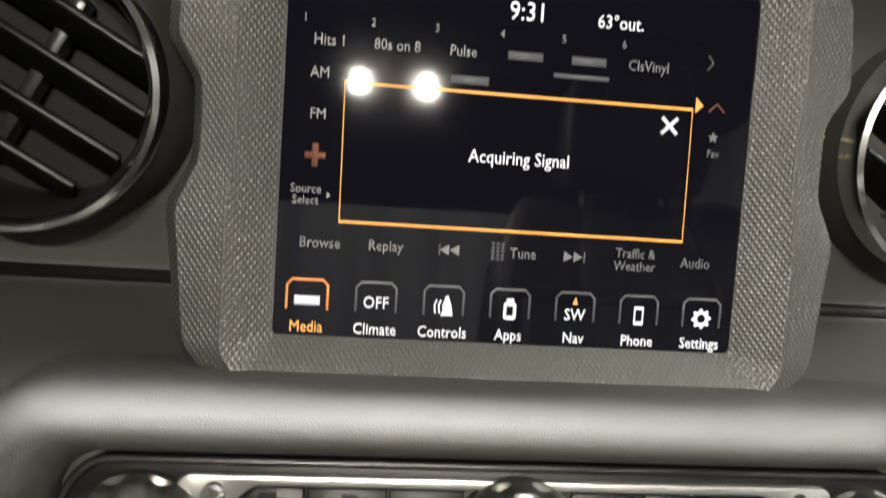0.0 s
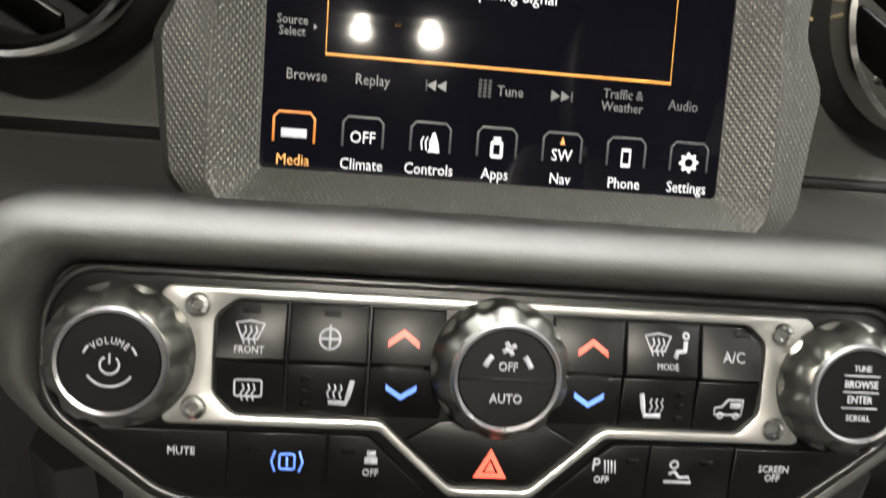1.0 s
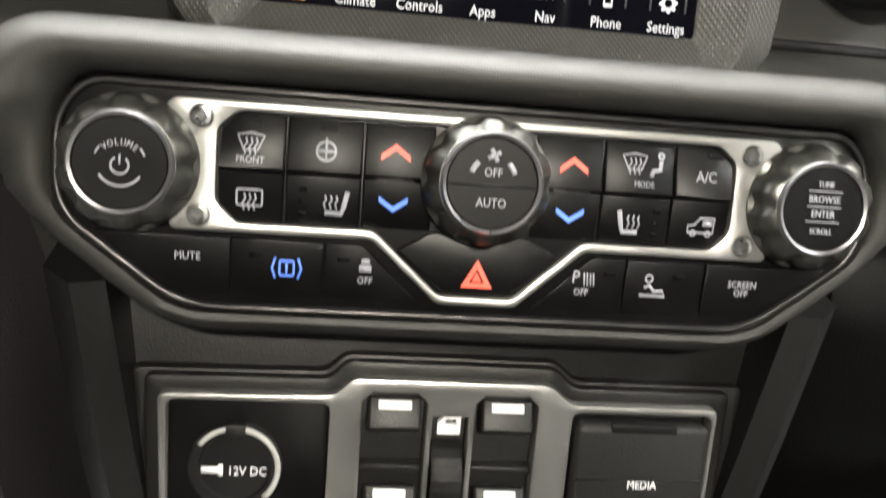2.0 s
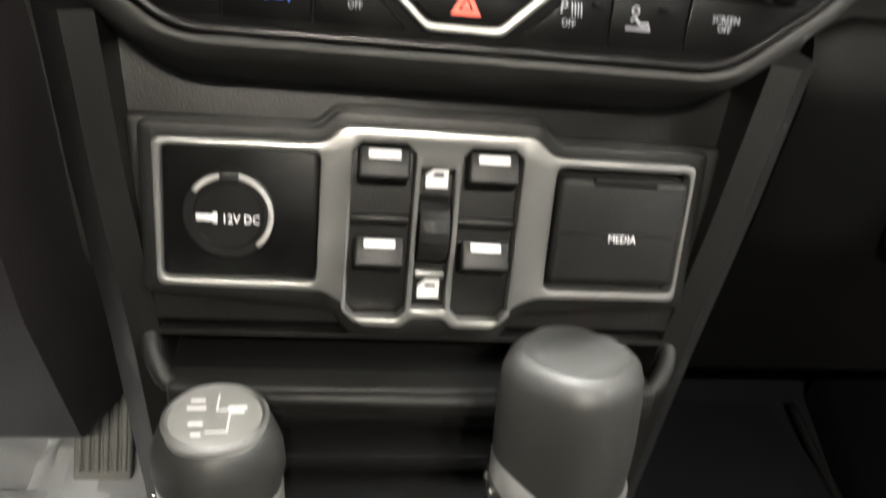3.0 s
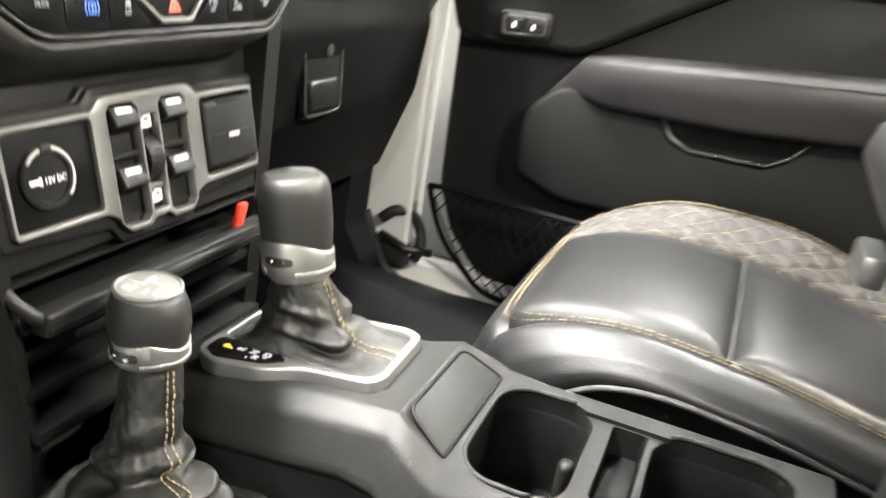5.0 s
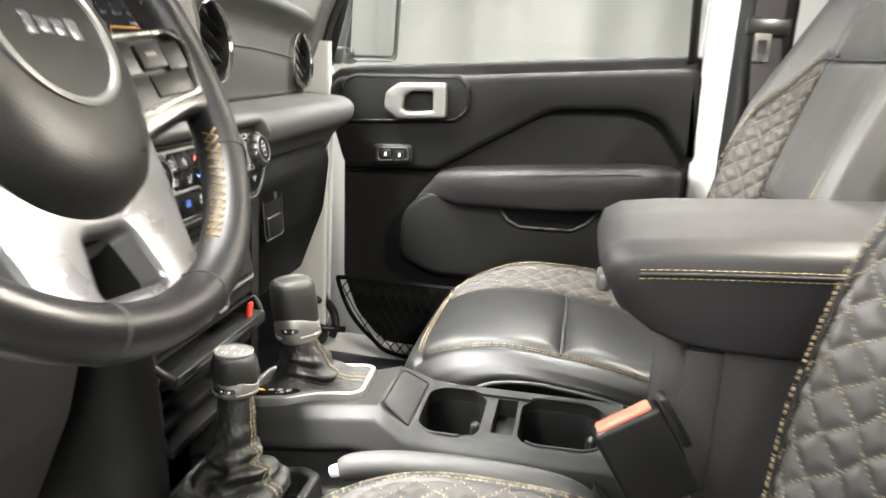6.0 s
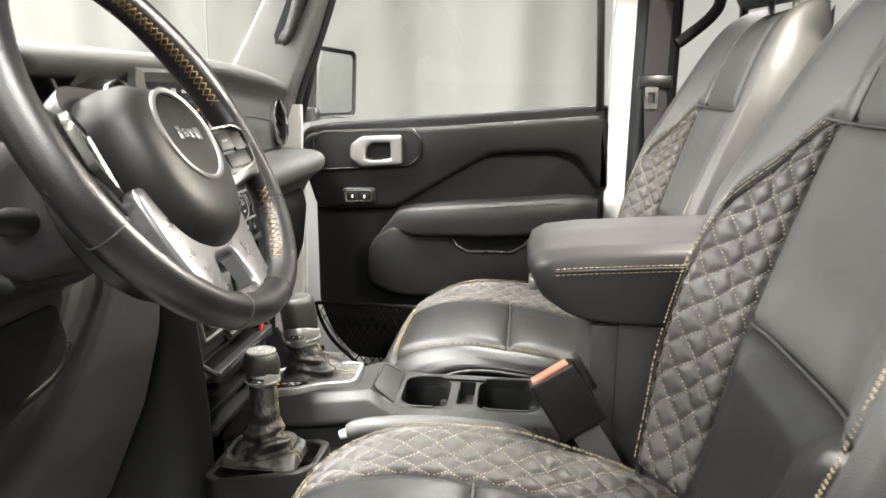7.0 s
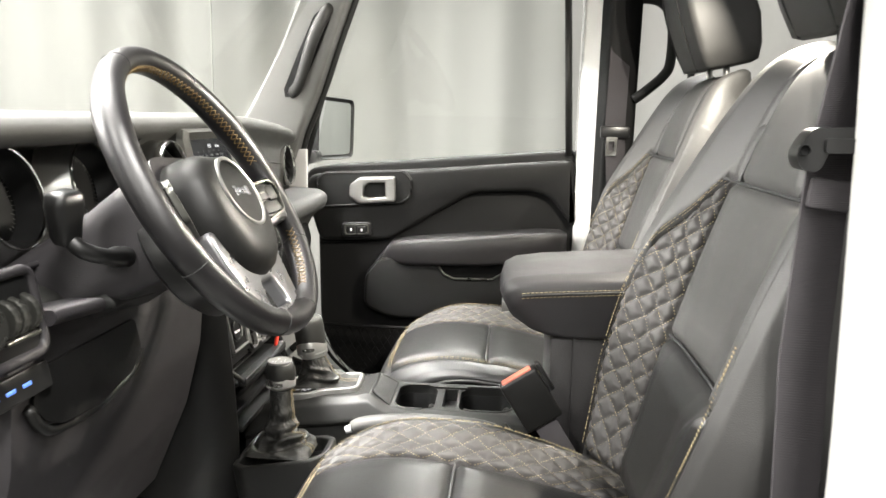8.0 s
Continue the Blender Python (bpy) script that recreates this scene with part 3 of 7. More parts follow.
    bm = B()
    box(bm, -0.003, 0.003, -0.034, 0.034, -0.020, -0.008, 0.002, 2, pose(0, 0, 0, 0, 0, -30))
    part("blade_link", bm, SMOOTHBLACK, t)
    return t


# ---- touch screen ----
def touch_screen():
    t = thing("touch_screen", pose(0, 0.270, 0.573, 76.1), "dark touch screen showing a radio page, in a knurled black surround", "touch screen")
    half = [(0.109, -0.0205), (0.122, -0.004), (0.1275, 0.045), (0.1185, 0.062), (0.1185, 0.089), (0.1285, 0.104), (0.126, 0.137), (0.112, 0.156)]
    flank = [(0.106, -0.0185), (0.118, -0.004), (0.1225, 0.044), (0.1145, 0.062), (0.1145, 0.089), (0.1235, 0.104), (0.121, 0.135), (0.108, 0.152)]
    front = [(0.0985, -0.0150), (0.1050, -0.005), (0.1045, 0.043), (0.1020, 0.062), (0.1020, 0.089), (0.1035, 0.104), (0.1030, 0.134), (0.098, 0.146)]
    sill = [(0.0865, -0.0005), (0.0875, 0.001), (0.0875, 0.043), (0.0875, 0.062), (0.0875, 0.089), (0.0875, 0.104), (0.0875, 0.133), (0.0865, 0.135)]
    full = lambda h: rounded([(x, y) for x, y in h] + [(-x, y) for x, y in reversed(h)], 0.004, 3)
    bm = B()
    loft(bm, [[(x, y, z) for x, y in full(lp)] for lp, z in ((half, -0.035), (half, -0.002), (flank, 0.006), (front, 0.0100), (sill, 0.0008), (sill, -0.003))], caps=False)
    part("surround", bm, BEZEL, t, "knurled black surround", angle=24)
    bm = B()
    prism(bm, rounded([(0.0885, -0.0015), (0.0885, 0.136), (-0.0885, 0.136), (-0.0885, -0.0015)], 0.006, 6), -0.004, 0.0)
    glass_part = part("glass", bm, GLASS_SCREEN, t, "glossy dark glass with smudges")
    bm = B()
    prism(bm, full(half), -0.05, -0.034)
    part("housing", bm, SMOOTHBLACK, t)
    z = 0.0002

    def ink(name, material, build):
        b = B()
        build(b)
        return part(name, b, material, glass_part)

    mm = 0.001
    ink("clock_text", LIT, lambda b: words(b, "9:31", -1 * mm, 122.5 * mm, z, 0.0095))
    ink("temperature_text", LIT, lambda b: (words(b, "63°out.", 34 * mm, 121.5 * mm, z, 0.0068),))
    for i, x in enumerate((-81, -57, -34, -10, 13, 36)):
        ink("page_word", G_ICON, lambda b, i=i, x=x: words(b, str(i + 1), x * mm, 114 * mm, z, 0.0042))
    for text, x in (("Hits 1", -72), ("80s on 8", -48), ("Pulse", -24), ("ClsVinyl", 46)):
        ink("page_word", G_ICON, lambda b, text=text, x=x: words(b, text, x * mm, 106.6 * mm, z, 0.0055))
    for x in (-1, 23):
        ink("page_word", G_ICON, lambda b, x=x: bar(b, (x - 6.5) * mm, (x + 6.5) * mm, 105.2 * mm, 108.2 * mm, z))
    ink("page_word", G_ICON, lambda b: words(b, "AM", -75 * mm, 95 * mm, z, 0.0055))
    ink("page_word", G_ICON, lambda b: words(b, "FM", -75 * mm, 80.3 * mm, z, 0.0055))
    ink("page_word", G_ICON, lambda b: words(b, "Source", -78 * mm, 53.3 * mm, z, 0.0045))
    ink("page_word", G_ICON, lambda b: words(b, "Select", -78 * mm, 49.2 * mm, z, 0.0045))
    ink("page_word", G_ICON, lambda b: words(b, "Browse", -72 * mm, 34 * mm, z, 0.0055))
    ink("page_word", G_ICON, lambda b: words(b, "Replay", -48 * mm, 34 * mm, z, 0.0055))
    ink("page_word", G_ICON, lambda b: words(b, "Tune", 3.5 * mm, 34 * mm, z, 0.0055))
    ink("page_word", G_ICON, lambda b: words(b, "Traffic &", 47 * mm, 36.4 * mm, z, 0.0051))
    ink("page_word", G_ICON, lambda b: words(b, "Weather", 47 * mm, 31.6 * mm, z, 0.0051))
    ink("page_word", G_ICON, lambda b: words(b, "Audio", 71 * mm, 34 * mm, z, 0.0055))
    ink("page_word", G_ICON, lambda b: words(b, "Fav", 74 * mm, 76.2 * mm, z, 0.0042))
    for x, s in ((-24, -1), (23, 1)):
        def skip(b, x=x, s=s):
            for k in (-2.2, 1.6):
                prism(b, [((x + k + s * 1.9) * mm, 34 * mm), ((x + k - s * 1.7) * mm, 36 * mm), ((x + k - s * 1.7) * mm, 32 * mm)], z, z + 0.0002)
            bar(b, (x + s * 4.1 - 0.3) * mm, (x + s * 4.1 + 0.3) * mm, 32 * mm, 36 * mm, z)
        ink("skip_icon", G_ICON, skip)
    def keypad(b):
        for i in range(3):
            for j in range(5):
                bar(b, (-8.6 + i * 1.8) * mm, (-7.4 + i * 1.8) * mm, (31.3 + j * 1.4) * mm, (32.2 + j * 1.4) * mm, z)
    ink("keypad_icon", G_ICON, keypad)
    ink("pointer_icon", G_ICON, lambda b: prism(b, [(-69 * mm, 51.4 * mm), (-70.4 * mm, 52.6 * mm), (-70.4 * mm, 50.2 * mm)], z, z + 0.0002))
    star = []
    for i in range(10):
        r = (2.2 if i % 2 == 0 else 0.95) * mm
        a = math.pi / 2 + i * math.pi / 5
        star.append((73.5 * mm + r * math.cos(a), 82.4 * mm + r * math.sin(a)))
    ink("star_icon", G_ICON, lambda b: prism(b, star, z, z + 0.0002))
    ink("chevron_icon", G_ICON, lambda b: stroke(b, [(69 * mm, 112.8 * mm), (71 * mm, 110.1 * mm), (69 * mm, 107.4 * mm)], 0.0008, z))
    ink("faded_bar", G_ICON, lambda b: bar(b, -28 * mm, -14 * mm, 95 * mm, 98 * mm, z))
    ink("faded_bar", G_ICON, lambda b: bar(b, 10 * mm, 31 * mm, 100 * mm, 101.6 * mm, z))
    def popup(b):
        stroke(b, [(-65.5 * mm, 42.2 * mm), (65 * mm, 42.2 * mm), (64.5 * mm, 92.3 * mm), (-66 * mm, 92.3 * mm)], 0.0011, z, True)
        prism(b, [(65.5 * mm, 91 * mm), (68.5 * mm, 94 * mm), (65.5 * mm, 97 * mm)], z, z + 0.0002)
    ink("popup_frame", Y_ICON, popup)
    ink("popup_text", LIT, lambda b: words(b, "Acquiring Signal", -0.5 * mm, 69.1 * mm, z, 0.0068))
    ink("close_icon", LIT, lambda b: (stroke(b, [(53 * mm, 82.6 * mm), (59 * mm, 88.6 * mm)], 0.0014, z), stroke(b, [(53 * mm, 88.6 * mm), (59 * mm, 82.6 * mm)], 0.0014, z)))
    ink("up_arrow", DIM_ICON, lambda b: stroke(b, [(71 * mm, 92 * mm), (74 * mm, 95 * mm), (77 * mm, 92 * mm)], 0.0008, z))
    ink("source_icon", DIM_ICON, lambda b: (bar(b, -79 * mm, -71.5 * mm, 64.5 * mm, 66.6 * mm, z), bar(b, -76.4 * mm, -74.2 * mm, 61.5 * mm, 69.8 * mm, z)))
    names = ("Media", "Climate", "Controls", "Apps", "Nav", "Phone", "Settings")
    for i, text in enumerate(names):
        x = (-75.5 + i * 25.15) * mm
        col = O_ICON if i == 0 else G_ICON
        def tab(b, x=x):
            stroke(b, [(x - 7.4 * mm, 9.5 * mm), (x - 7.4 * mm, 18.4 * mm), (x - 5.6 * mm, 20.4 * mm), (x + 5.6 * mm, 20.4 * mm), (x + 7.4 * mm, 18.4 * mm), (x + 7.4 * mm, 9.5 * mm)], 0.0009, z)
        ink("tab_outline", col, tab)
        def face(b, x=x, i=i):
            y = 12.8 * mm
            if i == 0:
                bar(b, x - 4.6 * mm, x + 4.6 * mm, y - 1.6 * mm, y + 1.6 * mm, z)
            elif i == 1:
                words(b, "OFF", x, y, z, 0.0062)
            elif i == 2:
                for k in range(3):
                    stroke(b, [(x - 3 * mm + k * 1.6 * mm, y - 2.6 * mm), (x - 3.4 * mm + k * 1.6 * mm, y + 0.4 * mm), (x - 2.6 * mm + k * 1.6 * mm, y + 2.4 * mm)], 0.0006, z)
                prism(b, [(x - 1 * mm, y - 3.4 * mm), (x + 3.6 * mm, y - 3.4 * mm), (x + 3.0 * mm, y + 0.4 * mm), (x + 1.6 * mm, y + 4.2 * mm), (x + 0.4 * mm, y + 3.6 * mm), (x + 0.4 * mm, y)], z, z + 0.0002)
            elif i == 3:
                prism(b, rect(x - 2.4 * mm, x + 2.4 * mm, y - 3.8 * mm, y + 2.8 * mm, 0.0012), z, z + 0.0002, [rect(x - 1.3 * mm, x + 1.3 * mm, y - 2.4 * mm, y + 1.4 * mm)])
                bar(b, x - 1.4 * mm, x + 1.4 * mm, y + 2.8 * mm, y + 4.2 * mm, z)
            elif i == 4:
                words(b, "SW", x, y - 1.0 * mm, z, 0.0062)
            elif i == 5:
                prism(b, rect(x - 1.9 * mm, x + 1.9 * mm, y - 3.6 * mm, y + 3.6 * mm, 0.0006), z, z + 0.0002, [rect(x - 1.3 * mm, x + 1.3 * mm, y - 2.2 * mm, y + 2.4 * mm)])
            else:
                gear = []
                for k in range(32):
                    r = (3.9 if k % 4 < 2 else 3.0) * mm
                    a = k * math.pi / 16
                    gear.append((x + r * math.cos(a), y + r * math.sin(a)))
                prism(b, gear, z, z + 0.0002, [circle(x, y, 1.7 * mm, 16)])
        ink("tab_icon", LIT, face)
        ink("tab_label", Y_ICON if i == 0 else LIT, lambda b, x=x, text=text: words(b, text, x, 2.9 * mm, z, 0.0058))
        if i == 4:
            ink("compass_mark", Y_ICON, lambda b, x=x: prism(b, [(x - 1.0 * mm, 16.0 * mm), (x + 1.0 * mm, 16.0 * mm), (x, 19.0 * mm)], z, z + 0.0002))
    return t
# ---- centre stack ----
def centre_stack():
    t = thing("centre_stack", (0, 0.3, 0.3), "black moulded centre stack under the screen", "centre stack")
    # rounded hood that frames the climate panel
    bm = B()
    P = pose(0, 0.222, 0.52, 74.9)
    out = rounded([(-0.178, 0.0524), (0.178, 0.0524), (0.196, 0.0), (0.180, -0.034), (0.122, -0.078), (-0.122, -0.078), (-0.180, -0.034), (-0.196, 0.0)], 0.03, 6)
    inn = rounded([(-0.1425, 0.0295), (0.1425, 0.0295), (0.1525, 0.016), (0.1525, -0.018), (0.108, -0.0525), (-0.108, -0.0525), (-0.1525, -0.018), (-0.1525, 0.016)], 0.012, 6)
    mix = lambda f: [tuple(Vector(a).lerp(Vector(b), f)) for a, b in zip(out, inn)]
    rings = [(out, -0.09), (out, -0.035), (mix(0.10), -0.010), (mix(0.20), 0.000), (mix(0.34), 0.0075), (mix(0.50), 0.0118), (mix(0.66), 0.0132), (mix(0.80), 0.0110), (mix(0.91), 0.0065), (inn, 0.0005), (inn, -0.012)]
    # the roll is full above the panel and turns under below it
    under = [-0.11, -0.100, -0.085, -0.066, -0.046, -0.026, -0.011, -0.002, 0.0015, 0.0010, -0.012]
    rows = []
    for (lp, z), u in zip(rings, under):
        row = []
        for (x, y), (ox, oy) in zip(lp, out):
            w = min(1.0, max(0.0, (0.012 - oy) / 0.05))
            row.append(P @ Vector((x, y, z + (u - z) * w)))
        rows.append(row)
    loft(bm, rows, caps=False)
    part("hood", bm, SOFT, t, world_space=True, angle=60)
    # lower body with the switch panel and the open shelf
    bm = B()
    Q = pose(0, 0.223, 0.355, 78.5)
    prism(bm, rounded([(-0.134, 0.0725), (-0.054, 0.0735), (-0.046, 0.0815), (0.046, 0.0815), (0.056, 0.073), (0.134, 0.073), (0.132, 0.02), (0.124, -0.028), (-0.124, -0.028), (-0.132, 0.02)], 0.004), -0.05, -0.004, [rect(-0.122, 0.122, -0.0255, -0.0205)], 0.002, 2, Q)
    part("switch_backing", bm, PLASTIC, t, world_space=True)
    bm = B()
    prism(bm, rounded([(-0.150, 0.112), (0.150, 0.112), (0.144, 0.060), (0.128, -0.018), (-0.128, -0.018), (-0.144, 0.060)], 0.004), -0.045, -0.010, (), 0.002, 2, Q)
    part("stack_face", bm, PLASTIC, t, world_space=True)
    # added black box that stands in for shade under the hood
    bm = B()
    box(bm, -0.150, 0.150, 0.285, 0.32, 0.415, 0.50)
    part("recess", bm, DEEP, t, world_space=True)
    for s in (-1, 1):
        bm = B()
        rows = []
        for z, x, y in ((0.47, 0.150, 0.235), (0.40, 0.143, 0.232), (0.32, 0.132, 0.228), (0.22, 0.122, 0.225), (0.10, 0.118, 0.225)):
            rows.append([(s * (x - 0.012), y - 0.006, z), (s * x, y - 0.010, z), (s * (x + 0.014), y + 0.004, z), (s * (x + 0.02), y + 0.06, z), (s * (x + 0.02), y + 0.2, z), (s * (x - 0.012), y + 0.2, z)])
        loft(bm, rows)
        part("side_cheek", bm, PLASTIC, t, world_space=True, angle=50)
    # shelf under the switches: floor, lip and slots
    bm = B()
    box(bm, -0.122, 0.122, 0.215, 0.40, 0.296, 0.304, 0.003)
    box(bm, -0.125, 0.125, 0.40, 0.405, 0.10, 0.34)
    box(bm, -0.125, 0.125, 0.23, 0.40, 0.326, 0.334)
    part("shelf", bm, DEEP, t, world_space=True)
    bm = B()
    tube(bm, spline([(-0.128, 0.235, 0.335), (-0.122, 0.214, 0.316), (-0.10, 0.207, 0.306), (0, 0.203, 0.305), (0.10, 0.207, 0.306), (0.122, 0.214, 0.316), (0.128, 0.235, 0.335)], 40), 0.0045, 10, flat=1.0)
    part("shelf_lip", bm, CONSOLE, t, world_space=True)
    bm = B()
    box(bm, -0.116, 0.116, 0.2015, 0.2175, 0.2965, 0.3125, 0.0025, 3)
    part("shelf_edge", bm, CONSOLE, t, "flat front edge of the shelf", world_space=True)
    bm = B()
    box(bm, -0.114, 0.114, 0.2005, 0.203, 0.3015, 0.3035, 0.0006)
    part("shelf_groove", bm, DEEP, t, world_space=True)
    for z, y in ((0.278, 0.222), (0.254, 0.216), (0.226, 0.208)):
        bm = B()
        box(bm, -0.12, 0.12, y, y + 0.12, z - 0.008, z + 0.003, 0.003)
        part("slot_rib", bm, DEEP, t, world_space=True)
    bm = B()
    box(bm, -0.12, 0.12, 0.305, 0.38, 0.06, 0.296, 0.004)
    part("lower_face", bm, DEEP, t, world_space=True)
    bm = B()
    box(bm, -0.125, 0.122, 0.272, 0.31, 0.150, 0.164, 0.005, 3)
    part("tray_lip", bm, CONSOLE, t, world_space=True)
    return t


def icon_part(name, material, parent, build):
    b = B()
    build(b)
    return part(name, b, material, parent)


def knob(parent, x, y, r_out, r_face, high=1.0, lobes=10):
    """A rotary knob with finger grips, a bright ring and a black face."""
    m = Matrix.Translation((x, y, 0)) @ Matrix.Diagonal((1, 1, high, 1))
    bm = B()
    grip = lambda a, r, z: r * (1 - (0.075 * max(0.0, math.cos(a * lobes)) ** 0.7 if 0.008 < z < 0.0205 and r > r_face * 1.12 else 0.0))
    lathe(bm, [(r_out * 1.0, -0.002), (r_out * 1.02, 0.004), (r_out * 1.02, 0.0075), (r_out * 1.0, 0.0085), (r_out * 0.99, 0.014), (r_out * 0.95, 0.0175), (r_out * 0.86, 0.0200), (r_face * 1.10, 0.0218), (r_face * 1.03, 0.022)], 100, m, grip)
    k = part("knob", bm, KNOBMETAL, parent, "smoked metal knob with finger grips")
    bm = B()
    lathe(bm, [(r_face * 1.07, 0.018), (r_face * 1.08, 0.0225), (r_face * 1.03, 0.0242), (r_face * 0.965, 0.0236), (r_face * 0.95, 0.020)], 64, m)
    part("ring", bm, SPOKE, k, "smoked silver ring")
    bm = B()
    lathe(bm, [(r_face * 0.97, 0.018), (r_face * 0.97, 0.0222), (r_face * 0.93, 0.0230), (0.002, 0.0228)], 48, m)
    part("face", bm, PIANO, k)
    return k


def arrow(b, x, y, w, h, z, up):
    s = 1 if up else -1
    prism(b, [(x - w, y - s * h * 0.5), (x, y + s * h * 0.5), (x + w, y - s * h * 0.5), (x + w, y - s * h * 0.5 - s * h * 0.55), (x, y + s * h * 0.5 - s * h * 0.55), (x - w, y - s * h * 0.5 - s * h * 0.55)][:: s], z, z + 0.0003)


def seat_icon(b, x, y, z, s=1, wheelless=True):
    mm = 0.001
    stroke(b, [(x + s * 4.2 * mm, y + 4.6 * mm), (x + s * 3.0 * mm, y - 1.0 * mm), (x + s * 2.2 * mm, y - 3.6 * mm), (x - s * 3.6 * mm, y - 3.4 * mm)], 0.0018, z)
    for k in range(3):
        px = x - s * (3.4 - k * 2.0) * mm
        stroke(b, [(px, y - 2.0 * mm), (px - s * 0.7 * mm, y), (px + s * 0.2 * mm, y + 1.4 * mm), (px - s * 0.3 * mm, y + 3.0 * mm)], 0.0006, z)


def screen_icon(b, x, y, z, shield=True):
    mm = 0.001
    if shield:
        stroke(b, [(x - 4.6 * mm, y + 2.6 * mm), (x - 2.4 * mm, y - 2.6 * mm), (x + 2.4 * mm, y - 2.6 * mm), (x + 4.6 * mm, y + 2.6 * mm), (x, y + 3.5 * mm)], 0.0007, z, True)
    else:
        stroke(b, rect(x - 4.4 * mm, x + 4.4 * mm, y - 2.6 * mm, y + 3.2 * mm, 0.0008, 2), 0.0007, z, True)
    for k in (-1.8, 0, 1.8):
        stroke(b, [(x + k * mm, y - 4.2 * mm), (x + (k - 0.6) * mm, y - 1.8 * mm), (x + (k + 0.5) * mm, y), (x + k * mm, y + 1.8 * mm)], 0.0006, z)


def climate_panel():
    t = thing("climate_panel", pose(0, 0.222, 0.52, 74.9), "black climate panel with three round knobs, lit buttons and silver trim", "climate panel")
    mm = 0.001
    outer = rounded([(-0.1395, 0.0275), (0.1395, 0.0275), (0.149, 0.014), (0.149, -0.018), (0.106, -0.050), (-0.106, -0.050), (-0.149, -0.018), (-0.149, 0.014)], 0.012, 6)
    bm = B()
    prism(bm, outer, -0.012, 0.0015, (), 0.0012)
    part("backplate", bm, PIANO, t)
    # silver frame
    half_out = [(0.0, 0.0235), (0.1095, 0.0235), (0.1125, 0.0200), (0.1045, 0.0115), (0.1015, 0.0), (0.1045, -0.0125), (0.1105, -0.0205), (0.1085, -0.0222), (0.0395, -0.0222), (0.0145, -0.0445), (0.0, -0.0445)]
    o = half_out[1:-1] + [(-x, y) for x, y in reversed(half_out[1:-1])]
    hi = [(0.0875, 0.0202), (0.0945, 0.0140), (0.0945, -0.0115), (0.0875, -0.0190), (0.0385, -0.0190), (0.0135, -0.0418)]
    i = hi + [(-x, y) for x, y in reversed(hi)]
    bm = B()
    prism(bm, rounded(o, 0.002, 3), 0.0, 0.0045, [rounded(i, 0.0025, 3)], 0.0008)
    trim = part("frame", bm, SILVER, t, "satin silver frame")
    bm = B()
    for loop in (outer,):
        tube(bm, [(x * 0.998, y * 0.995, 0.0015) for x, y in loop], 0.0016, 6, True)
    part("edge_line", bm, SMOOTHBLACK, t)
    for x, y in ((-0.100, 0.0175), (-0.100, -0.0165), (0.100, 0.0175), (0.100, -0.0165)):
        bm = B()
        m = Matrix.Translation((x, y, 0.0045))
        lathe(bm, [(0.0042, 0.0), (0.0042, 0.0008), (0.0036, 0.0016), (0.0022, 0.0018), (0.0016, 0.0006), (0.0004, 0.0006)], 20, m)
        part("bolt", bm, CHROME, trim, "small bright socket bolt")
    # main buttons, two rows each side
    cols = [(-0.0935, -0.0712), (-0.0705, -0.0442), (-0.0435, -0.0185)]
    cols += [(-b, -a) for a, b in reversed(cols)]
    for a, b in cols:
        for y0, y1 in ((0.0003, 0.0196), (-0.0186, -0.0004)):
            bm = B()
            x0, x1 = a, b
            pts = [(x0, y0), (x1, y0), (x1, y1), (x0, y1)]
            if abs(x0) > 0.09 or abs(x1) > 0.09:
                s = -1 if x0 < 0 else 1
                e = x0 if s < 0 else x1
                o2 = x1 if s < 0 else x0
                top = y1 > 0.01
                pts = [(o2, y0), (e - s * (0 if top else 0.006), y0), (e, y0 + (0 if top else 0.006)), (e, y1 - (0.006 if top else 0)), (e - s * (0.006 if top else 0), y1), (o2, y1)]
            prism(bm, pts, 0.001, 0.0042 if y1 > 0.01 else 0.0034, (), 0.0008)
            part("button", bm, PIANO, t)
    z = 0.0043
    zl = 0.0035
    for x, y in ((-0.083, 0.0166), (-0.0565, 0.0166), (0.0865, 0.0166)):
        bm = B()
        box(bm, x - 0.0028, x + 0.0028, y - 0.0012, y + 0.0012, z - 0.0008, z + 0.0004, 0.0002)
        part("indicator", bm, DARKPLASTIC, t)
    icon_part("front_icon", W_ICON, t, lambda b: (screen_icon(b, -0.083, 0.0095, z), words(b, "FRONT", -0.083, 0.0034, z, 0.0034)))
    icon_part("wheel_heat_icon", W_ICON, t, lambda b: (stroke(b, circle(-0.057, 0.0082, 0.0034, 20), 0.0007, z, True), bar(b, -0.0602, -0.0538, 0.0078, 0.0086, z), bar(b, -0.0574, -0.0566, 0.0050, 0.0128, z)))
    icon_part("rear_icon", W_ICON, t, lambda b: screen_icon(b, -0.083, -0.0100, zl, False))
    icon_part("seat_icon", W_ICON, t, lambda b: seat_icon(b, -0.053, -0.0102, zl, 1))
    icon_part("seat_icon", W_ICON, t, lambda b: seat_icon(b, 0.0555, -0.0104, zl, -1))
    for s in (-1, 1):
        icon_part("warmer_icon", R_ICON, t, lambda b, s=s: arrow(b, s * 0.0325, 0.0105, 0.0052, 0.0040, z, True))
        icon_part("cooler_icon", B_ICON, t, lambda b, s=s: arrow(b, s * 0.0325, -0.0100, 0.0052, 0.0036, zl, False))
        bm = B()
        box(bm, s * 0.0325 - 0.007, s * 0.0325 + 0.007, -0.0012, 0.0012, 0.002, 0.0046, 0.0005)
        part("rocker_bar", bm, SMOOTHBLACK, t)
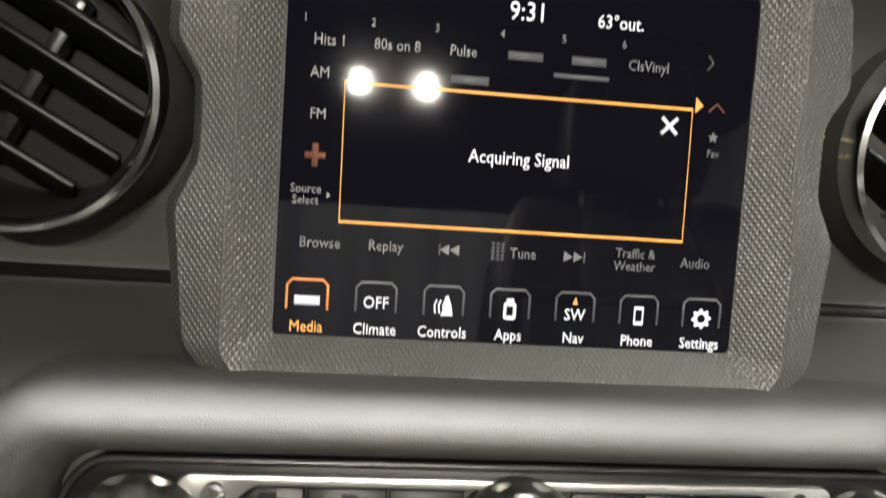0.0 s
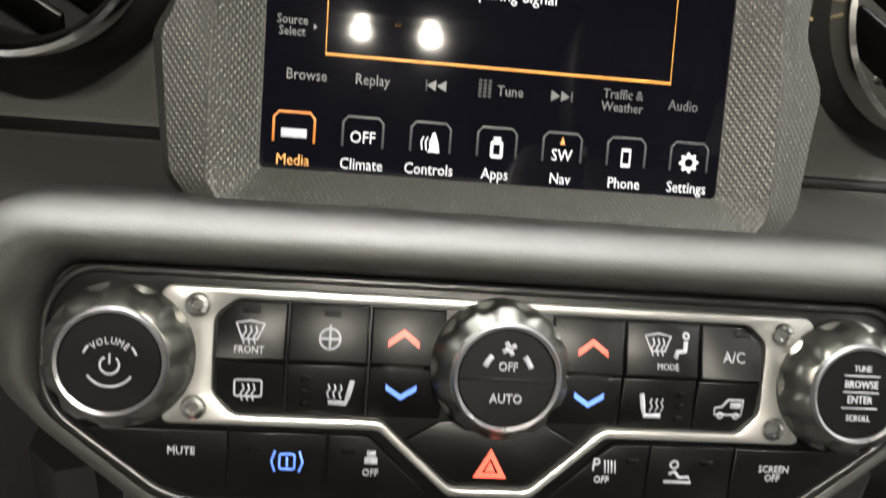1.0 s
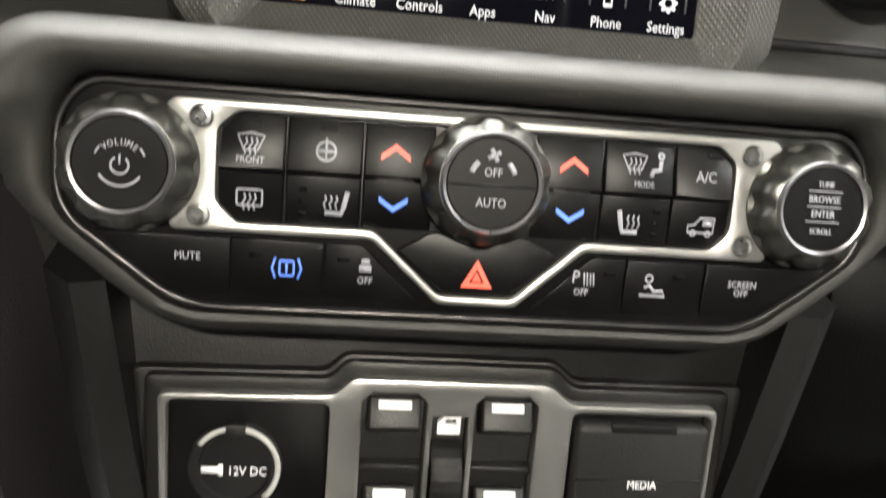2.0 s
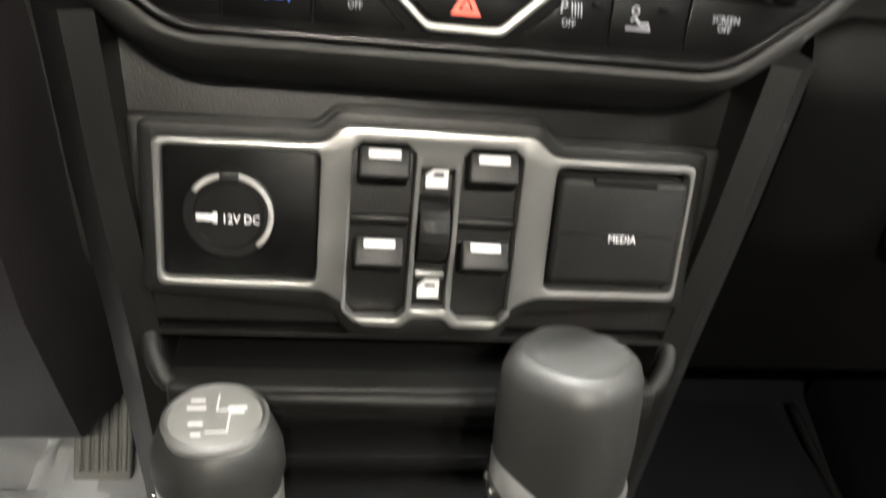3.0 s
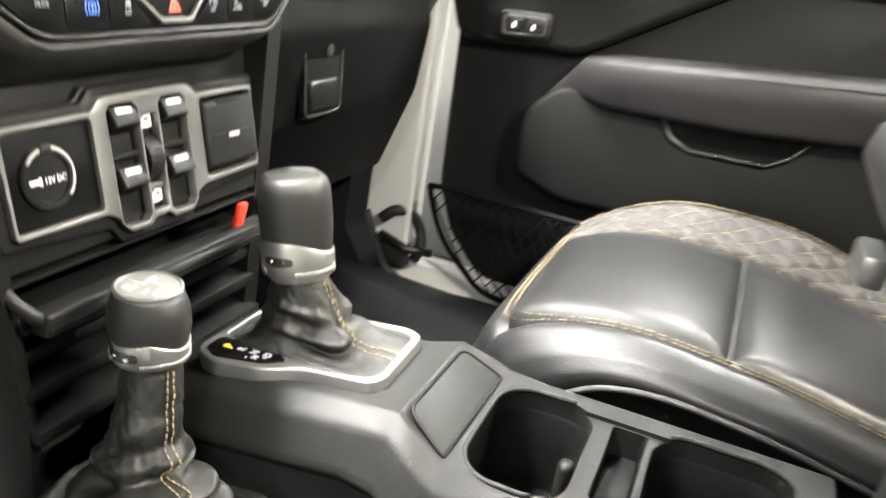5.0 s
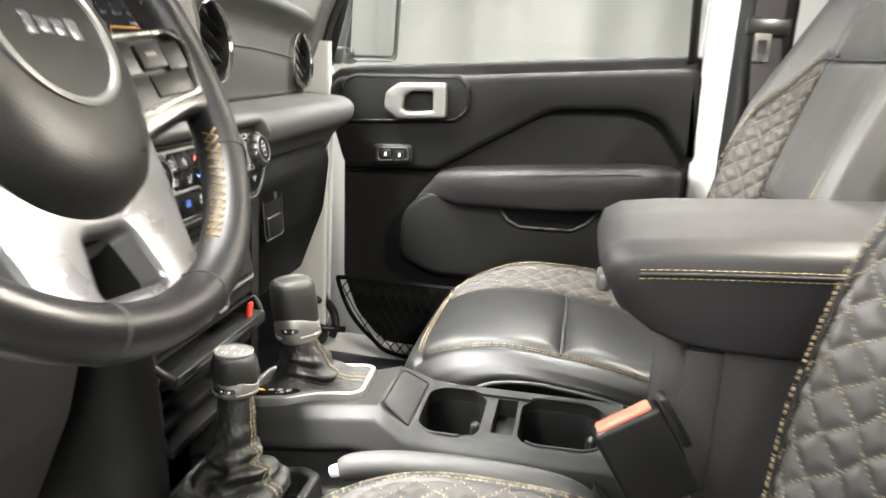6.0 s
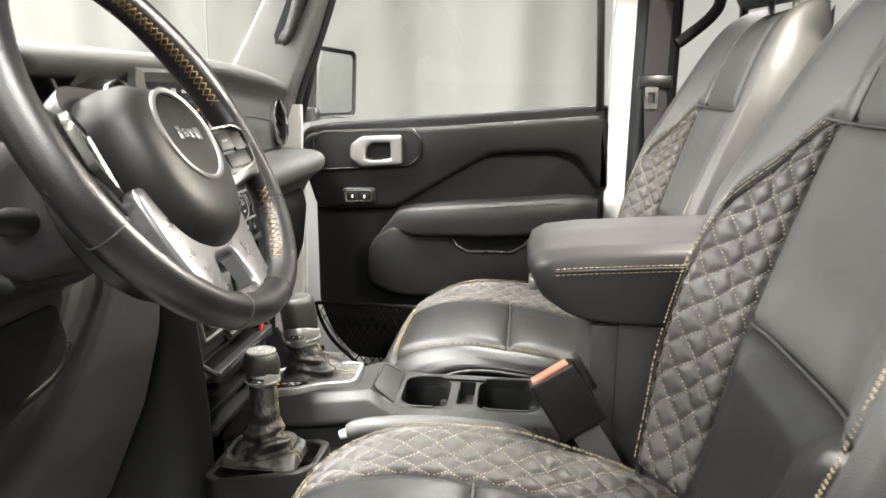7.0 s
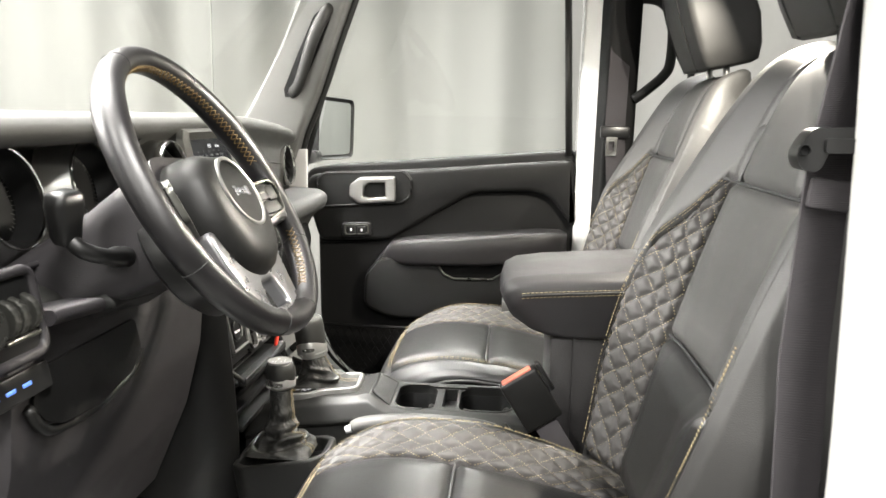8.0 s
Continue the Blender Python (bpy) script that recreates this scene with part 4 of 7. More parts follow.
    icon_part("mode_icon", W_ICON, t, lambda b: (screen_icon(b, 0.0555, 0.0120, z), words(b, "MODE", 0.0592, 0.0040, z, 0.0031), stroke(b, circle(0.0655, 0.0150, 0.0010, 10), 0.0009, z, True), stroke(b, [(0.0655, 0.0132), (0.0652, 0.0098), (0.0625, 0.0094), (0.0618, 0.0072)], 0.0017, z)))
    icon_part("ac_icon", W_ICON, t, lambda b: words(b, "A/C", 0.0832, 0.0082, z, 0.0056))
    icon_part("car_icon", W_ICON, t, lambda b: (stroke(b, [(0.0785, -0.0125), (0.0785, -0.0100), (0.0810, -0.0095), (0.0830, -0.0068), (0.0885, -0.0068), (0.0885, -0.0125)], 0.0008, zl, True), stroke(b, circle(0.0808, -0.0128, 0.0010, 10), 0.0007, zl, True), stroke(b, circle(0.0866, -0.0128, 0.0010, 10), 0.0007, zl, True), bar(b, 0.084, 0.0878, -0.0098, -0.0078, zl)))
    for s in (-1, 1):
        for k in range(3):
            bm = B()
            x = -0.0645 if s < 0 else 0.0655
            box(bm, x - 0.0014, x + 0.0014, -0.0062 - k * 0.0045, -0.0046 - k * 0.0045, zl - 0.001, zl + 0.0003)
            part("indicator", bm, DARKPLASTIC, t)
    # lower row
    xs = [-0.1235, -0.0885, -0.0560, -0.0275, 0.0275, 0.0560, 0.0870, 0.1235]
    for a, b in zip(xs, xs[1:]):
        bm = B()
        if a < 0 < b:
            pts = [(-0.0122, -0.0405), (0.0122, -0.0405), (0.030, -0.0255), (0.0180, -0.0185), (-0.0180, -0.0185), (-0.030, -0.0255)]
        else:
            e0, e1 = a + 0.0003, b - 0.0003
            pts = [(e0, -0.0475), (e1, -0.0475), (e1, -0.0240), (e0, -0.0240)]
            if a < -0.12:
                pts = [(-0.107, -0.0475), (e1, -0.0475), (e1, -0.0240), (-0.135, -0.0240)]
            if b > 0.12:
                pts = [(e0, -0.0475), (0.107, -0.0475), (0.135, -0.0240), (e0, -0.0240)]
            if abs(a + 0.056) < 1e-6:
                pts = [(e0, -0.0475), (-0.0185, -0.0475), (-0.0425, -0.0240), (e0, -0.0240)]
            if abs(b - 0.056) < 1e-6:
                pts = [(0.0185, -0.0475), (e1, -0.0475), (e1, -0.0240), (0.0425, -0.0240)]
        prism(bm, pts, 0.001, 0.003, (), 0.0006)
        part("button", bm, PIANO, t)
    zb = 0.0031
    icon_part("mute_text", W_ICON, t, lambda b: words(b, "MUTE", -0.1035, -0.0315, zb, 0.0040))
    icon_part("screen_off_text", W_ICON, t, lambda b: (words(b, "SCREEN", 0.1025, -0.0315, zb, 0.0037), words(b, "OFF", 0.1025, -0.0349, zb, 0.0037)))
    icon_part("brake_icon", B_ICON, t, lambda b: (stroke(b, rect(-0.0715, -0.0665, -0.0370, -0.0315, 0.0008, 2), 0.0008, zb, True), stroke(b, [(-0.0730, -0.0304), (-0.0742, -0.0343), (-0.0730, -0.0380)], 0.0008, zb), stroke(b, [(-0.0650, -0.0304), (-0.0638, -0.0343), (-0.0650, -0.0380)], 0.0008, zb), bar(b, -0.0694, -0.0686, -0.036, -0.0325, zb)))
    icon_part("traction_icon", W_ICON, t, lambda b: (bar(b, -0.0425, -0.0395, -0.0312, -0.0292, zb), bar(b, -0.0432, -0.0388, -0.0340, -0.0316, zb), words(b, "OFF", -0.041, -0.0375, zb, 0.0036)))
    icon_part("hazard_icon", R_ICON, t, lambda b: prism(b, [(-0.0058, -0.0378), (0.0058, -0.0378), (0, -0.0275)], zb, zb + 0.0004, [[(-0.0030, -0.0362), (0.0030, -0.0362), (0, -0.0308)]]))
    icon_part("hazard_core", R_ICON, t, lambda b: prism(b, [(-0.0018, -0.0356), (0.0018, -0.0356), (0, -0.0322)], zb, zb + 0.0004))
    icon_part("park_icon", W_ICON, t, lambda b: (words(b, "P", 0.0372, -0.0318, zb, 0.0068), words(b, "OFF", 0.0398, -0.0375, zb, 0.0036), [stroke(b, [(0.0408 + k * 0.0012, -0.0348), (0.0402 + k * 0.0012, -0.0300)], 0.0006, zb) for k in range(4)]))
    icon_part("hill_icon", W_ICON, t, lambda b: (stroke(b, [(0.0625, -0.0375), (0.0725, -0.0375), (0.0712, -0.0355), (0.0680, -0.0358), (0.0660, -0.0335), (0.0640, -0.0345)], 0.0012, zb), stroke(b, circle(0.0655, -0.0308, 0.0014, 12), 0.0007, zb, True)))
    for x in (-0.0800, -0.0490, 0.0500, 0.0770):
        bm = B()
        box(bm, x - 0.0022, x + 0.0022, -0.0305, -0.0290, zb - 0.001, zb + 0.0003)
        part("indicator", bm, DARKPLASTIC, t)
    # the rows of buttons lean: the upper one back, the lower ones forward
    for ob in list(t.children):
        kind = ob.name.split(".")[0]
        if kind in ("button", "indicator") or kind.endswith("_icon") or kind.endswith("_text"):
            xs = [v.co.x for v in ob.data.vertices]
            y = sum(v.co.y for v in ob.data.vertices) / len(xs)
            if kind.startswith("hazard") or (y < -0.02 and min(xs) < 0 < max(xs)):
                continue
            py, pz, lean = (0.0100, 0.0042, -11) if y > 0 else ((-0.0095, 0.0034, 9) if y > -0.0215 else (-0.0357, 0.003, 9))
            ob.data.transform(Matrix.Translation((0, py, pz)) @ pose(0, 0, 0, lean) @ Matrix.Translation((0, -py, -pz)))
    # knobs
    zk = 0.0164
    k = knob(t, -0.1235, 0.0, 0.0232, 0.0162, 0.70)
    def vol(b):
        a = [(-0.1235 + 0.0029 * math.sin(q), -0.0008 + 0.0028 * math.cos(q)) for q in [radians(d) for d in range(40, 330, 18)]]
        stroke(b, a, 0.0007, zk)
        bar(b, -0.1238, -0.1232, -0.0004, 0.0028, zk)
        stroke(b, [(-0.1235 + 0.0080 * math.sin(q), 0.0004 - 0.0080 * math.cos(q)) for q in [radians(d) for d in range(-55, 56, 10)]], 0.0007, zk)
        for s in (-1, 1):
            stroke(b, [(-0.1235 + s * 0.0084 * math.sin(q), 0.0 + 0.0078 * math.cos(q)) for q in [radians(d) for d in range(50, 71, 5)]], 0.0007, zk)
    icon_part("power_icon", W_ICON, k, vol)
    def volume(b):
        for i, ch in enumerate("VOLUME"):
            q = radians((i - 2.5) * 15.5)
            words(b, ch, 0, 0, 0, 0.0030, Matrix.Translation((-0.1235 + 0.0078 * math.sin(q), 0.0078 * math.cos(q) - 0.0010, 0.0164)) @ pose(0, 0, 0, 0, 0, -math.degrees(q)))
    icon_part("volume_legend", W_ICON, k, volume)
    zk = 0.0210
    k = knob(t, 0.0, 0.0015, 0.0228, 0.0166, 0.90)
    icon_part("off_legend", W_ICON, k, lambda b: words(b, "OFF", 0.0, 0.0052, 0.0210, 0.0041))
    icon_part("auto_legend", W_ICON, k, lambda b: words(b, "AUTO", 0.0, -0.0052, 0.0210, 0.0043))
    def fan(b):
        for s in (-1, 1):
            stroke(b, [(s * 0.0085 * math.sin(q), 0.0 + 0.0110 * math.cos(q)) for q in [radians(d) for d in (38, 46, 54, 62)]], 0.0018, zk)
        for q in range(4):
            stroke(b, [(0.0, 0.0112), (0.0024 * math.cos(q * 1.571 + 0.5), 0.0112 + 0.0024 * math.sin(q * 1.571 + 0.5))], 0.0015, zk)
    icon_part("fan_icon", W_ICON, k, fan)
    bm = B()
    box(bm, -0.0158, 0.0158, 0.0006, 0.0012, 0.0198, 0.0211)
    part("split_line", bm, DEEP, k)
    zk = 0.0164
    k = knob(t, 0.1235, 0.0, 0.0232, 0.0162, 0.70)
    for text, y, size in (("TUNE", 0.0090, 0.0028), ("BROWSE", 0.0035, 0.0035), ("ENTER", -0.0018, 0.0035), ("SCROLL", -0.0082, 0.0028)):
        icon_part("knob_legend", W_ICON, k, lambda b, text=text, y=y, size=size: words(b, text, 0.1235, y, 0.0164, size))
    for y in (0.0066, 0.0009, -0.0046):
        icon_part("legend_rule", W_ICON, k, lambda b, y=y: bar(b, 0.1170, 0.1300, y - 0.0002, y + 0.0002, 0.0164))
    return t


def switch_panel():
    t = thing("window_control", pose(0, 0.223, 0.355, 78.5), "window control unit with a silver frame, socket and port cover", "window control")
    top = [(-0.1215, 0.0650), (-0.050, 0.0660), (-0.0425, 0.0740), (0.0425, 0.0740), (0.052, 0.0655), (0.119, 0.0655)]
    low = [(0.119, -0.0005), (0.050, -0.0015), (0.040, -0.0060), (0.0325, -0.0175), (0.0115, -0.0175), (0.0075, -0.0130), (-0.0075, -0.0130), (-0.0115, -0.0175), (-0.0315, -0.0175), (-0.040, -0.0060), (-0.0490, -0.0010), (-0.1200, 0.0000)]
    oct4 = lambda x0, x1, y0, y1, c: [(x0 + c, y0), (x1 - c, y0), (x1, y0 + c), (x1, y1 - c), (x1 - c, y1), (x0 + c, y1), (x0, y1 - c), (x0, y0 + c)]
    holes = [rect(-0.1175, -0.0515, 0.003, 0.0625, 0.004, 3), oct4(-0.0378, -0.0105, -0.0135, 0.0680, 0.004), oct4(0.0105, 0.0375, -0.0135, 0.0680, 0.004), rect(-0.0078, 0.0078, -0.0085, 0.0580, 0.001, 2), rect(0.0535, 0.1165, 0.003, 0.0620, 0.004, 3)]
    bm = B()
    prism(bm, rounded(list(reversed(top)) + list(reversed(low)), 0.004, 4), -0.004, 0.0055, holes, 0.0013)
    part("frame", bm, SILVER, t, "satin silver frame")
    bm = B()
    prism(bm, rect(-0.122, 0.120, -0.018, 0.074, 0.006), -0.02, -0.0145)
    part("backing", bm, DEEP, t)
    bm = B()
    prism(bm, rounded([(-0.128, 0.071), (-0.052, 0.072), (-0.045, 0.080), (0.045, 0.080), (0.054, 0.0715), (0.126, 0.0715), (0.126, -0.006), (0.045, -0.012), (0.036, -0.024), (-0.036, -0.024), (-0.045, -0.012), (-0.127, -0.006)], 0.004), -0.006, 0.0005, holes, 0.002)
    part("collar", bm, PLASTIC, t)
    # socket plate and cap
    bm = B()
    prism(bm, rect(-0.1172, -0.0518, 0.0033, 0.0622, 0.003, 3), -0.004, 0.002, (), 0.0006)
    plate = part("socket_plate", bm, PIANO, t)
    bm = B()
    m = Matrix.Translation((-0.0895, 0.0325, 0.002))
    lathe(bm, [(0.0195, 0.0), (0.0195, 0.0025), (0.0185, 0.0035), (0.0150, 0.0035), (0.0145, 0.002), (0.0002, 0.002)], 48, m)
    part("socket_cap", bm, SMOOTHBLACK, plate)
    bm = B()
    box(bm, -0.0938, -0.0852, 0.0468, 0.0525, 0.002, 0.0068, 0.0014, 2)
    part("cap_tab", bm, CONSOLE, plate)
    icon_part("socket_arc", PATTERN, plate, lambda b: stroke(b, [(-0.0895 + 0.0178 * math.sin(q), 0.0325 + 0.0178 * math.cos(q)) for q in [radians(d) for d in range(-55, 140, 8)]], 0.0026, 0.0056))
    icon_part("socket_text", PRINT, plate, lambda b: (words(b, "12V DC", -0.0845, 0.0305, 0.0042, 0.0056), bar(b, -0.1035, -0.0955, 0.0295, 0.0325, 0.0041), bar(b, -0.0965, -0.0945, 0.0285, 0.0335, 0.0041)))
    # four window switches
    for x in (-0.0242, 0.0240):
        for y in (0.0560, 0.0155):
            bm = B()
            prism(bm, rect(x - 0.0128, x + 0.0128, y - 0.0150, y + 0.0115), -0.013, -0.011, (), 0.0005)
            s = part("window_switch", bm, DEEP, t)
            bm = B()
            r = pose(x, y + 0.003, 0.004, -26)
            box(bm, -0.0112, 0.0112, -0.0075, 0.0070, -0.010, 0.0042, 0.0015, 3, r)
            part("rocker", bm, PLASTIC, s)
            bm = B()
            box(bm, -0.0070, 0.0070, 0.0010, 0.0048, 0.0042, 0.0048, 0.0002, 1, r)
            part("mark", bm, PRINT, s, "white mark")
        bm = B()
        box(bm, x - 0.0132, x + 0.0132, 0.0315, 0.0350, -0.003, 0.0035, 0.0008)
        part("bridge", bm, PLASTIC, t)
    for y, s in ((0.0530, 1), (0.0005, -1)):
        icon_part("window_icon", PRINT, t, lambda b, y=y: prism(b, [(-0.0050, y - 0.0042), (0.0050, y - 0.0042), (0.0050, y + 0.0042), (-0.0015, y + 0.0042), (-0.0050, y + 0.001)], -0.001, 0.0015, [[(-0.0032, y + 0.0002), (0.0032, y + 0.0002), (0.0032, y + 0.0026), (-0.0012, y + 0.0026)]]))
    bm = B()
    grooves = lambda a, r, z: r * (1 - 0.03 * (math.cos(a * 22) > 0.2))
    lathe(bm, [(0.001, -0.0068), (0.0165, -0.0068), (0.0172, -0.0055), (0.0172, 0.0055), (0.0165, 0.0068), (0.001, 0.0068)], 66, pose(0.0, 0.0275, -0.0085, 0, 90, 0), grooves)
    part("thumb_wheel", bm, RUBBER, t)
    bm = B()
    box(bm, -0.0070, 0.0070, 0.0060, 0.0095, -0.003, 0.003, 0.001)
    part("wheel_stop", bm, SILVER, t)
    # port cover
    bm = B()
    prism(bm, rect(0.0545, 0.1155, 0.0085, 0.0580, 0.004, 3), -0.003, 0.0085, (), 0.003, 3)
    c = part("port_cover", bm, CONSOLE, t)
    bm = B()
    box(bm, 0.070, 0.100, 0.0545, 0.0590, 0.0060, 0.0088, 0.001)
    part("finger_lip", bm, DEEP, c)
    icon_part("port_text", PRINT, c, lambda b: words(b, "MEDIA", 0.0868, 0.0305, 0.0086, 0.0054, None, "CENTER", 0.0002, 0.85))
    bm = B()
    box(bm, 0.0555, 0.1145, 0.0325, 0.0332, 0.0083, 0.0089)
    part("crease", bm, SMOOTHBLACK, c)
    return t


# ---- centre console ----
def rounded_path(points, n=30):
    return spline(points, n)


def console():
    t = thing("centre_console", (0.04, 0.0, 0.0), "black plastic centre console with two cup holders", "centre console")
    # cross sections along the car: left and right edge of the top, its height, the height of the side ridge
    secs = [(0.235, -0.014, 0.106, 0.212, 0.176), (0.20, -0.017, 0.110, 0.231, 0.190), (0.15, -0.019, 0.113, 0.2415, 0.204), (0.08, -0.016, 0.115, 0.2490, 0.210), (0.040, -0.016, 0.118, 0.2535, 0.216), (0.014, -0.020, 0.124, 0.2595, 0.216), (-0.010, -0.027, 0.134, 0.248, 0.202), (-0.026, -0.030, 0.140, 0.239, 0.186), (-0.06, -0.030, 0.140, 0.237, 0.178), (-0.27, -0.030, 0.140, 0.237, 0.176)]
    bm = B()
    rings = []
    for y, x0, x1, z, r in secs:
        outline = [(x0 - 0.052, 0.0), (x1 + 0.014, 0.0), (x1 + 0.004, z - 0.016), (x1 - 0.012, z), (x0 + 0.010, z), (x0 - 0.006, z - 0.010), (x0 - 0.020, r + 0.003), (x0 - 0.021, r - 0.004), (x0 - 0.014, r - 0.007), (x0 - 0.024, r - 0.050), (x0 - 0.042, r - 0.056), (x0 - 0.045, r - 0.064)]
        rings.append([(x, y, q) for x, q in rounded(outline, 0.0045, 3)])
    loft(bm, rings)
    body = part("body", bm, CONSOLE, t, world_space=True, angle=32)
    # two cup wells, cut out of the body
    wells = [rounded([(0.004, -0.030), (0.092, -0.028), (0.110, -0.046), (0.112, -0.086), (0.098, -0.102), (0.004, -0.102), (-0.016, -0.086), (-0.016, -0.046)], 0.018, 5), rounded([(0.006, -0.146), (0.096, -0.146), (0.112, -0.162), (0.112, -0.226), (0.098, -0.243), (0.006, -0.243), (-0.014, -0.226), (-0.014, -0.162)], 0.020, 5)]
    slot = rect(0.010, 0.104, -0.141, -0.115, 0.004)
    bridge = rounded([(-0.010, -0.080), (0.106, -0.080), (0.106, -0.160), (-0.010, -0.160)], 0.006, 3)
    for well, deep in ((wells[0], 0.15), (wells[1], 0.15), (bridge, 0.2335), (slot, 0.17)):
        cut = B()
        prism(cut, well, deep, 0.32)
        mesh = bpy.data.meshes.new("cutter")
        cut.to_mesh(mesh)
        cut.free()
        cutter = bpy.data.objects.new("cutter", mesh)
        scene.collection.objects.link(cutter)
        mod = body.modifiers.new("well", "BOOLEAN")
        mod.object, mod.operation, mod.solver = cutter, "DIFFERENCE", "EXACT"
        bpy.context.view_layer.update()
        done = bpy.data.meshes.new_from_object(body.evaluated_get(bpy.context.evaluated_depsgraph_get()))
        body.modifiers.clear()
        body.data = done
        bpy.data.objects.remove(cutter)
        if well in (bridge, slot):
            continue
        cx, cy = sum(p[0] for p in well) / len(well), sum(p[1] for p in well) / len(well)
        shrink = lambda k, z: [((x - cx) * k + cx, (y - cy) * k + cy, z) for x, y in well]
        bm = B()
        loft(bm, [shrink(1.002, 0.2215), shrink(0.985, 0.219), shrink(0.95, 0.19), shrink(0.90, 0.156), shrink(0.5, 0.155)], caps=False)
        liner = part("cup_liner", bm, DEEP, t, "matt black rubber cup holder", world_space=True)
        bm = B()
        rim = [p for p in shrink(1.015, 0.2372) if (p[1] > -0.084 if cy > -0.12 else p[1] < -0.156)]
        turn = max(range(len(rim)), key=lambda i: (Vector(rim[i]) - Vector(rim[i - 1])).length)
        tube(bm, rim[turn:] + rim[:turn], 0.0022, 6)
        part("well_rim", bm, CONSOLE, t, world_space=True)
        for x, y in ((0.066, min(p[1] for p in well) + 0.010), (-0.004, min(p[1] for p in well) + 0.016)):
            bm = B()
            box(bm, -0.0075, 0.0075, -0.006, 0.006, 0.165, 0.216, 0.0055, 4, Matrix.Translation((x, y, 0)))
            part("cup_finger", bm, CONSOLE, liner, "springy grip finger", world_space=True)
    bm = B()
    box(bm, 0.011, 0.103, -0.1400, -0.1160, 0.165, 0.212, 0.003, 3)
    part("divider", bm, DEEP, t, "black divider sunk between the cup wells", world_space=True)
    # pad on the slope before the wells, in a groove of its own
    S = pose(0, 0, 0.2545, 33)
    pad = rounded([(-0.004, 0.010), (0.094, 0.010), (0.104, -0.022), (0.104, -0.026), (-0.012, -0.026), (-0.012, -0.022)], 0.010, 5)
    bm = B()
    prism(bm, pad, -0.006, 0.0022, (), 0.0012, 2, S)
    part("inlay_mat", bm, CONSOLE, t, world_space=True)
    bm = B()
    tube(bm, [S @ Vector((x * 1.03 - 0.0012, y * 1.04 + 0.0004, 0.0012)) for x, y in pad], 0.0016, 6, True)
    part("inlay_groove", bm, DEEP, t, world_space=True)
    # lower side trim
    bm = B()
    tube(bm, rounded_path([(-0.070, 0.21, 0.142), (-0.072, 0.10, 0.166), (-0.073, 0.05, 0.168), (-0.074, -0.01, 0.146), (-0.078, -0.27, 0.126)]), 0.005, 8)
    part("side_rib", bm, CONSOLE, t, world_space=True)
    return t


def armrest():
    t = thing("armrest_bin", (0.02, -0.42, 0.1), "black console bin with a padded leather armrest lid", "armrest bin")
    bm = B()
    box(bm, -0.105, 0.145, -0.62, -0.30, 0.05, 0.405, 0.008)
    part("bin", bm, BINSKIN, t, world_space=True)
    bm = B()
    box(bm, -0.108, -0.10, -0.335, -0.30, 0.1, 0.402, 0.002)
    part("bin_corner", bm, BINSKIN, t, world_space=True)
    bm = B()
    rings = []
    # the nose leans over its foot
    for y, zl, zt, dx, lean in ((-0.215, 0.432, 0.470, 0.022, 0.6), (-0.221, 0.416, 0.487, 0.007, 0.65), (-0.240, 0.408, 0.497, 0.002, 0.6), (-0.29, 0.405, 0.504, 0.0, 0.4), (-0.45, 0.405, 0.516, 0.0, 0.0), (-0.61, 0.405, 0.524, 0.0, 0.0)):
        x0, x1 = -0.122 + dx, 0.155 - dx
        side = [(x0 + 0.006, zl), (x1 - 0.006, zl), (x1, zt - 0.028), (x1 - 0.006, zt - 0.009), (x1 - 0.030, zt), ((x0 + x1) / 2, zt + 0.003), (x0 + 0.030, zt), (x0 + 0.006, zt - 0.009), (x0, zt - 0.028)]
        rings.append([(x, y - lean * (zt - z), z) for x, z in rounded(side, 0.007, 4)])
    loft(bm, rings)
    lid = part("lid", bm, ARMPAD, t, "padded black leather lid", world_space=True, angle=60)
    edge = [(-0.1228, -0.250 - k * 0.0070, 0.4735 + 0.0235 * min(1, (k / 50) ** 0.85)) for k in range(50)]
    bm = B()
    for dz in (-0.004, 0.004):
        for p, q in zip(edge, edge[1:]):
            tube(bm, [(p[0], p[1], p[2] + dz), (q[0], q[1] + 0.002, q[2] + dz)], 0.0006, 5)
    part("stitching", bm, THREAD, lid, "tan stitching", world_space=True)
    bm = B()
    tube(bm, edge, 0.0018, 6)
    part("seam", bm, DARKTHREAD, lid, world_space=True)
    bm = B()
    box(bm, 0.0, 0.04, -0.232, -0.218, 0.418, 0.436, 0.003)
    part("latch", bm, SILVER, t, world_space=True)
    return t
